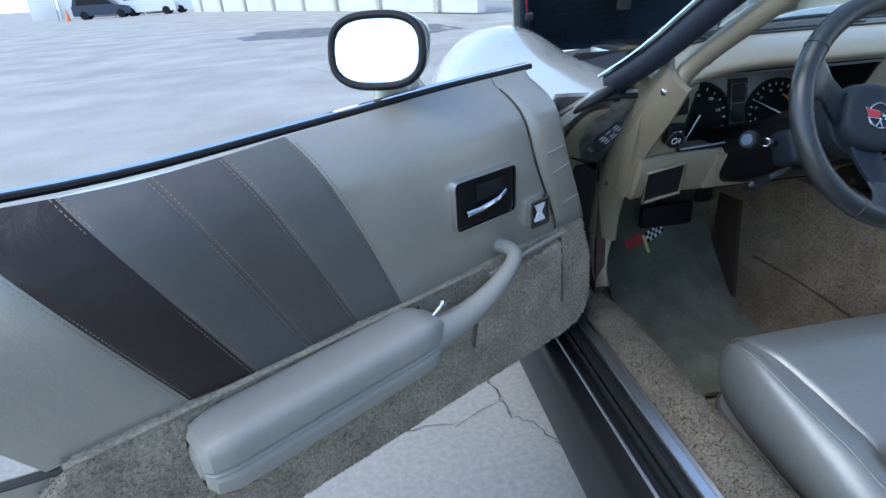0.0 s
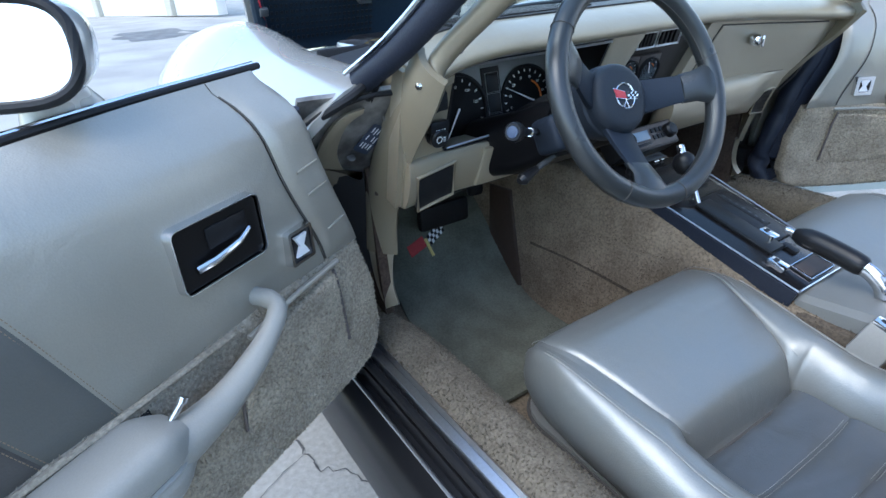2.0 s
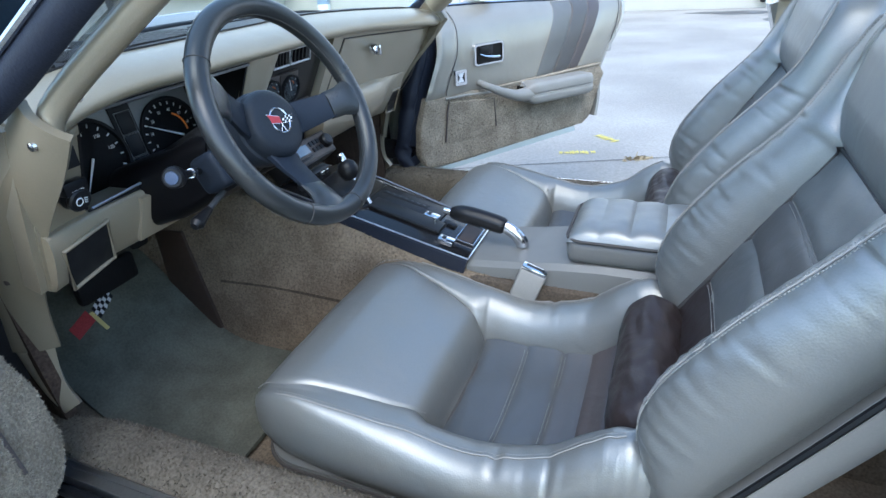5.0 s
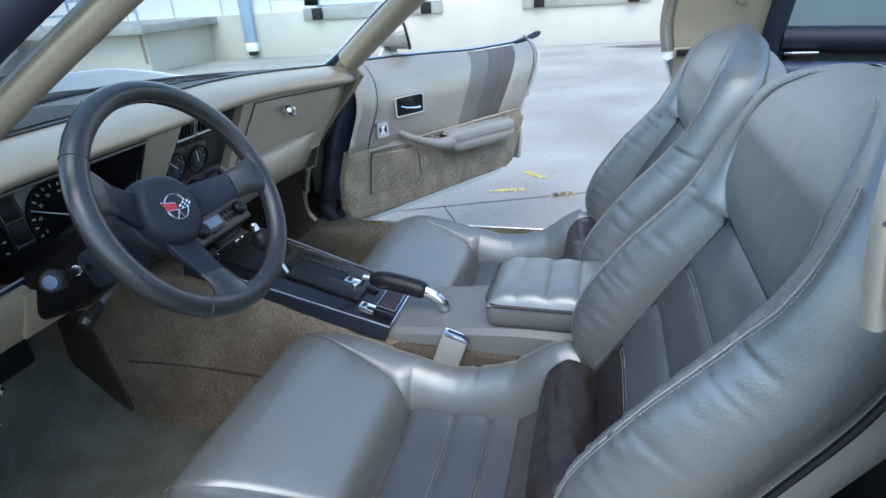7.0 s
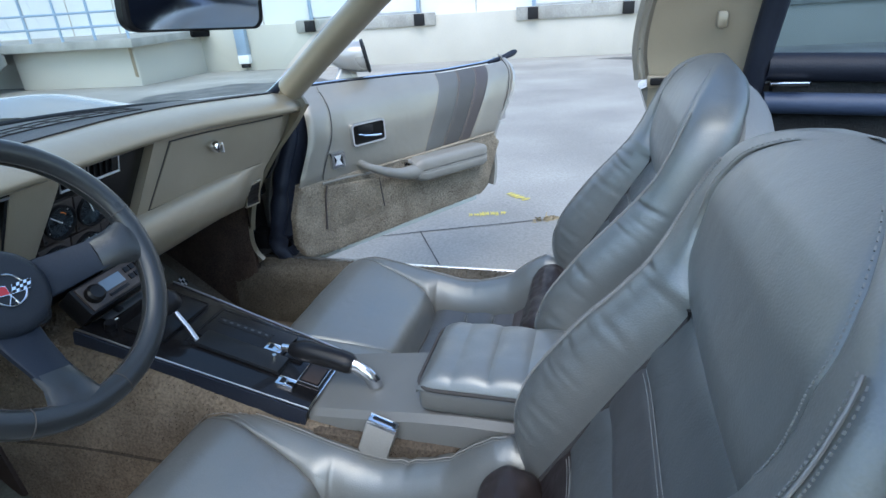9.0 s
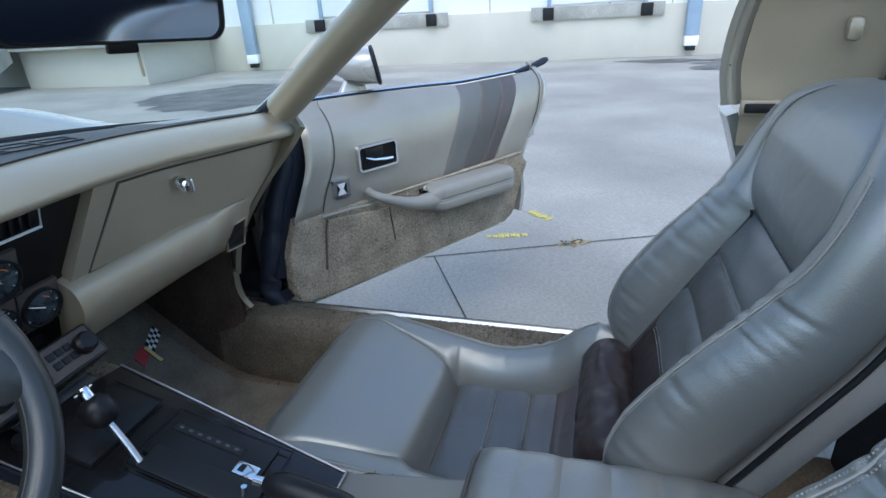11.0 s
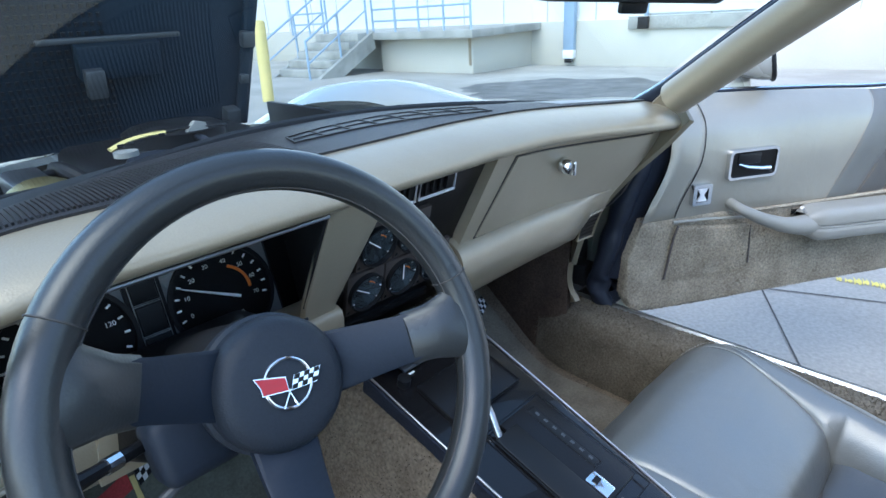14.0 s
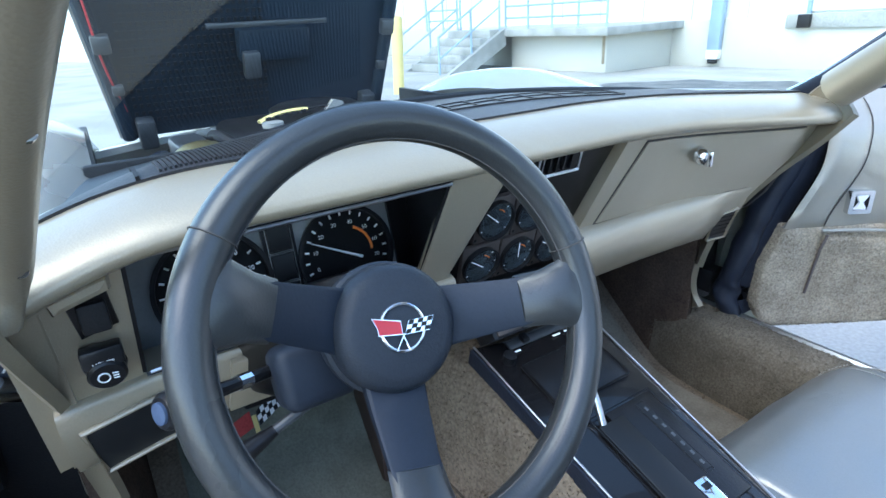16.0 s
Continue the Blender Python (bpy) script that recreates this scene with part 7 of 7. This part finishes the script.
part("plate_side", prism([(0, -0.05), (0.45, -0.05), (0.45, 0.0), (0, 0.0)], lambda a, b, d: (xl(a) - 0.006 + d, a, b - 0.001), 0.004), BLUEBLACK, con)
part("ashtray_lid", box(0.0, 0.345, 0.002, 0.135, 0.085, 0.006, 0.002), BLACK, con, "black ashtray lid")
sh = part("shift_plate", box(0.022, 0.185, 0.003, 0.085, 0.165, 0.006, 0.003), BLACK, con, "glossy black shift plate")
part("shift_slot", box(-0.024, 0.17, 0.004, 0.045, 0.17, 0.010, 0.004), GAUGE, con)
part("shift_window", box(0.035, 0.20, 0.0065, 0.012, 0.11, 0.002, 0.0006), GAUGE, sh)
for k in range(7):
    part("gear_mark", box(0.035, 0.155 + 0.015 * k, 0.0078, 0.004, 0.006, 0.001, 0), STEELD, sh)
for pts in ([(-0.0665, 0.3035), (0.0665, 0.3035), (0.0665, 0.3865), (-0.0665, 0.3865)], [(-0.048, 0.083), (0.066, 0.083), (0.066, 0.270), (-0.048, 0.270)], [(0.028, 0.142), (0.042, 0.142), (0.042, 0.258), (0.028, 0.258)]):
    part("plate_edge", tube([(a, b, 0.0062) for a, b in pts], 0.0012, 6, True), BLACK, con)
for x, w in ((-0.052, 0.010), (0.024, 0.014), (0.044, 0.008)):
    part("control_mark", box(x, 0.4135, 0.0022, w, 0.003, 0.001, 0), PALE, con)
part("slider_frame", tube([(a, b, 0.0035) for a, b in ((-0.062, 0.4195), (0.062, 0.4195), (0.062, 0.4365), (-0.062, 0.4365))], 0.0010, 6, True), STEELD, con)
part("shift_lever", tube([(-0.037, 0.245, -0.005), (-0.033, 0.275, 0.024), (-0.029, 0.305, 0.046)], [0.0048, 0.0048, 0.0044], 14), ALU, con, "chrome shift lever")
kn = part("shift_knob", lathe([(0.001, -0.022), (0.012, -0.021), (0.020, -0.014), (0.0235, -0.002), (0.022, 0.010), (0.015, 0.020), (0.008, 0.023), (0.001, 0.0235)], 28, Matrix.Translation((-0.028, 0.322, 0.060)) @ Matrix.Rotation(radians(-50), 4, "X")), BLACK, con, "round black shift knob")
part("knob_button", lathe([(0.001, 0), (0.008, 0), (0.008, 0.018), (0.006, 0.021), (0.001, 0.021)], 16, Matrix.Translation((-0.028, 0.334, 0.074)) @ Matrix.Rotation(radians(-40), 4, "X")), CHROME, kn)
part("climate_slot", box(0.0, 0.428, 0.0015, 0.12, 0.014, 0.005, 0.001), STEELD, con, "heater control slider")
part("climate_knob", box(-0.03, 0.428, 0.006, 0.012, 0.016, 0.010, 0.002), BLACK, con)
part("cigar_socket", lathe([(0.001, 0), (0.010, 0), (0.010, 0.014), (0.001, 0.015)], 18, Matrix.Translation((-0.075, 0.405, 0.0))), BLACK, con)
tg = Matrix.Translation((-0.024, 0.104, 0.0))
part("mirror_toggle", lathe([(0.001, 0), (0.017, 0), (0.017, 0.004), (0.011, 0.005), (0.010, 0.003), (0.001, 0.003)], 24, tg), CHROME, con, "chrome mirror toggle")
part("toggle_stick", tube([(-0.024, 0.104, 0.0), (-0.022, 0.107, 0.022)], [0.003, 0.004], 10), CHROME, con)
for x, y in ((0.012, 0.125), (-0.058, 0.062)):
    part("window_button", box(x, y, 0.003, 0.022, 0.034, 0.008, 0.002), CHROME, con, "chrome window button")
    part("button_mark", box(x, y + 0.006, 0.0076, 0.012, 0.008, 0.001, 0), BLACK, con)
part("rocker_switch", box(0.008, 0.078, 0.003, 0.016, 0.030, 0.008, 0.002), BLACK, con)
part("coin_tray", box(-0.005, 0.027, 0.001, 0.080, 0.042, 0.006, 0.002), BLACK, con)
part("tray_floor", box(-0.005, 0.027, 0.0045, 0.068, 0.031, 0.001, 0), UMBER, con)
part("tray_frame", tube([(a, b, 0.005) for a, b in ((-0.044, 0.007), (0.034, 0.007), (0.034, 0.047), (-0.044, 0.047))], 0.0012, 6, True), CHROME, con)

# rear half: leather boot and padded armrest lid
rc = thing("console_box", PB, "grey console box with pleated silver armrest lid", "console box")
rings = []
for y, w, z in ((-0.150, 0.092, 0.497), (-0.20, 0.095, 0.503), (-0.28, 0.098, 0.512), (-0.34, 0.10, 0.52), (-0.42, 0.10, 0.525), (-0.60, 0.10, 0.525), (-0.80, 0.10, 0.52)):
    half = [(w, z - 0.07), (w, z - 0.03), (w * 0.96, z - 0.010), (w * 0.85, z), (w * 0.4, z + 0.004)]
    rings.append([Vector((x, y, q)) for x, q in half] + [Vector((-x, y, q)) for x, q in reversed(half)])
part("console_cover", loft(rings), CONM, rc, "grey moulded cover")
# shade between seat and console is painted in by this darker carpet
cs = part("console_side", rough_up(box(0, -0.50, 0.395, 0.228, 0.68, 0.16, 0.012), 0.0015, 70, 12), CARPETS, rc, "brown carpeted sides, coloured dark for the shade beside the seats")
pile(cs, 9000, 0.004, CARPETS, lambda q, w: w.z > -0.3, 9)
part("lid_base", box(0.005, -0.52, 0.548, 0.185, 0.34, 0.05, 0.016, 3), CONM, rc)
part("lid_bead", tube([(0.005 + p, -0.52 + q, 0.573) for p, q in rounded(0.188, 0.345, 0.03)], 0.003, 8, True), SEAM, rc)


def lid(u, v):
    a, b = 2 * u - 1, 2 * v - 1
    x, y = 0.005 + 0.092 * a, -0.52 + 0.170 * b
    pleat = 0.007 * abs(math.sin((y + 0.69) / 0.057 * math.pi)) ** 0.6
    edge = (1 - abs(a) ** 6) * (1 - abs(b) ** 8)
    return (x, y, 0.570 + 0.024 * edge ** 0.5 + pleat * edge + 0.0015 * noise.noise(Vector((x * 30, y * 30, 0))))


part("lid_pad", surf(lid, 0, 1, 0, 1, 36, 70, 0.006), SILVER, rc, "pleated silver leather pad")

hb = thing("handbrake", PB, "black handbrake lever with chrome end", "handbrake")
part("grip", tube(spline([(-0.026, -0.098, 0.575), (-0.026, -0.14, 0.572), (-0.026, -0.19, 0.562), (-0.026, -0.215, 0.555)], 12), [0.011, 0.016, 0.0185, 0.019, 0.019, 0.019, 0.019, 0.019, 0.019, 0.0185, 0.018, 0.015], 14), BLACK, hb, "black grip")
part("button", tube([(-0.026, -0.10, 0.575), (-0.026, -0.082, 0.577)], 0.007, 12), CHROME, hb, "chrome push button")
part("lever", tube(spline([(-0.026, -0.208, 0.556), (-0.026, -0.228, 0.548), (-0.026, -0.246, 0.532), (-0.026, -0.252, 0.515)], 10), 0.010, 12, flat=1.4), CHROME, hb, "chrome lever end")

# belt buckles beside the seats
def buckle(x, y, z, tilt):
    b = thing("belt_buckle", Matrix.Translation((x, y, z)) @ Matrix.Rotation(radians(tilt), 4, "X") @ Matrix.Rotation(radians(90), 4, "Z"), "pale grey seat belt buckle with chrome slot", "belt buckle", "belt buckles")
    part("shell", box(0, 0, 0, 0.052, 0.022, 0.07, 0.006), SHELLM, b)
    part("slot_frame", box(0, 0, 0.036, 0.050, 0.020, 0.010, 0.003), CHROME, b)
    part("slot", box(0, 0, 0.0412, 0.036, 0.006, 0.002, 0), BLACK, b)


buckle(-0.112, -0.285, 0.480, 20)

# ---- floor mats ----
def floor_mat(sd):
    mt = thing("floor_mat", PB, "grey-green carpet floor mat with a small flag emblem" if sd < 0 else "brown-grey carpet floor mat with a small flag emblem", "floor mat", "floor mats")

    def f(u, v):
        x = sd * (0.165 + 0.37 * u - 0.03 * v * u)
        y = 0.17 + 0.58 * v
        z = 0.226 + rise(y) + 0.008 + 0.004 * noise.noise(Vector((x * 7, y * 7, sd)))
        return (x, y, z + 0.0015 * noise.noise(Vector((x * 120, y * 120, 0))))
    part("mat_carpet", surf(f, 0, 1, 0, 1, 60, 80, 0.008 * sd), MATC if sd < 0 else MATP, mt)
    return mt, f


for sd in (-1, 1):
    mt, mf = floor_mat(sd)
    # flags: red on one side, chequered on the other
    cu, cv = (0.61, 0.745) if sd < 0 else (0.80, 0.675)

    def spot(a, b):
        u, v = cu + sd * a / 0.37, cv + b / 0.58
        return Vector(mf(u, v)) + Vector((0, -0.0025, 0.004))

    def patch(a0, a1, b0, b1, sk, mat, nm):
        bm = surf(lambda u, v: spot(a0 + (a1 - a0) * u, b0 + (b1 - b0) * v + sk * u), 0, 1, 0, 1, 4, 4, 0.002)
        part(nm, bm, mat, mt)
    patch(-0.062 if sd < 0 else -0.045, -0.006, -0.006, 0.018, 0.012, REDCLOTH, "red_flag")
    patch(-0.005, 0.004, -0.018, 0.022, 0.0, YELLOWP, "flag_staff")
    for i in range(7):
        for j in range(3):
            patch(0.006 + 0.0085 * i, 0.0145 + 0.0085 * i, 0.004 + 0.003 * i + 0.0075 * j, 0.004 + 0.003 * i + 0.0075 * (j + 1), 0.003, WHITE if (i + j) % 2 else BLACK, "flag_check")

# ---- interior mirror ----
MC = Vector((-0.010, -0.050, 1.138))
mm = Matrix.Translation(MC) @ Matrix.Rotation(radians(-17), 4, "Z") @ Matrix.Rotation(radians(3), 4, "Y") @ Matrix.Rotation(radians(90 + 6), 4, "X")
im = thing("rear_view_mirror", mm, "black framed rear view mirror reflecting the cabin", "mirror")
rr = rounded(0.225, 0.066, 0.018, 6)
part("housing", loft([[Vector((a * s, b * s, z)) for a, b in rr] for z, s in ((-0.022, 0.7), (-0.018, 0.9), (-0.008, 1.0), (0.006, 1.0), (0.009, 0.97), (0.009, 0.93), (0.006, 0.92))]), BLACK, im)
part("mirror_glass", prism([(a * 0.925, b * 0.90) for a, b in rr], lambda a, b, d: (a, b, 0.0065 + d), 0.001), MIRROR, im, "mirror glass")
part("stalk", tube([(0, 0, -0.02), (0, 0.05, -0.05), (0, 0.085, -0.06)], 0.008, 10), BLACK, im)
part("toggle_tab", box(0, -0.036, 0.0, 0.03, 0.012, 0.006, 0.002), BLACK, im)
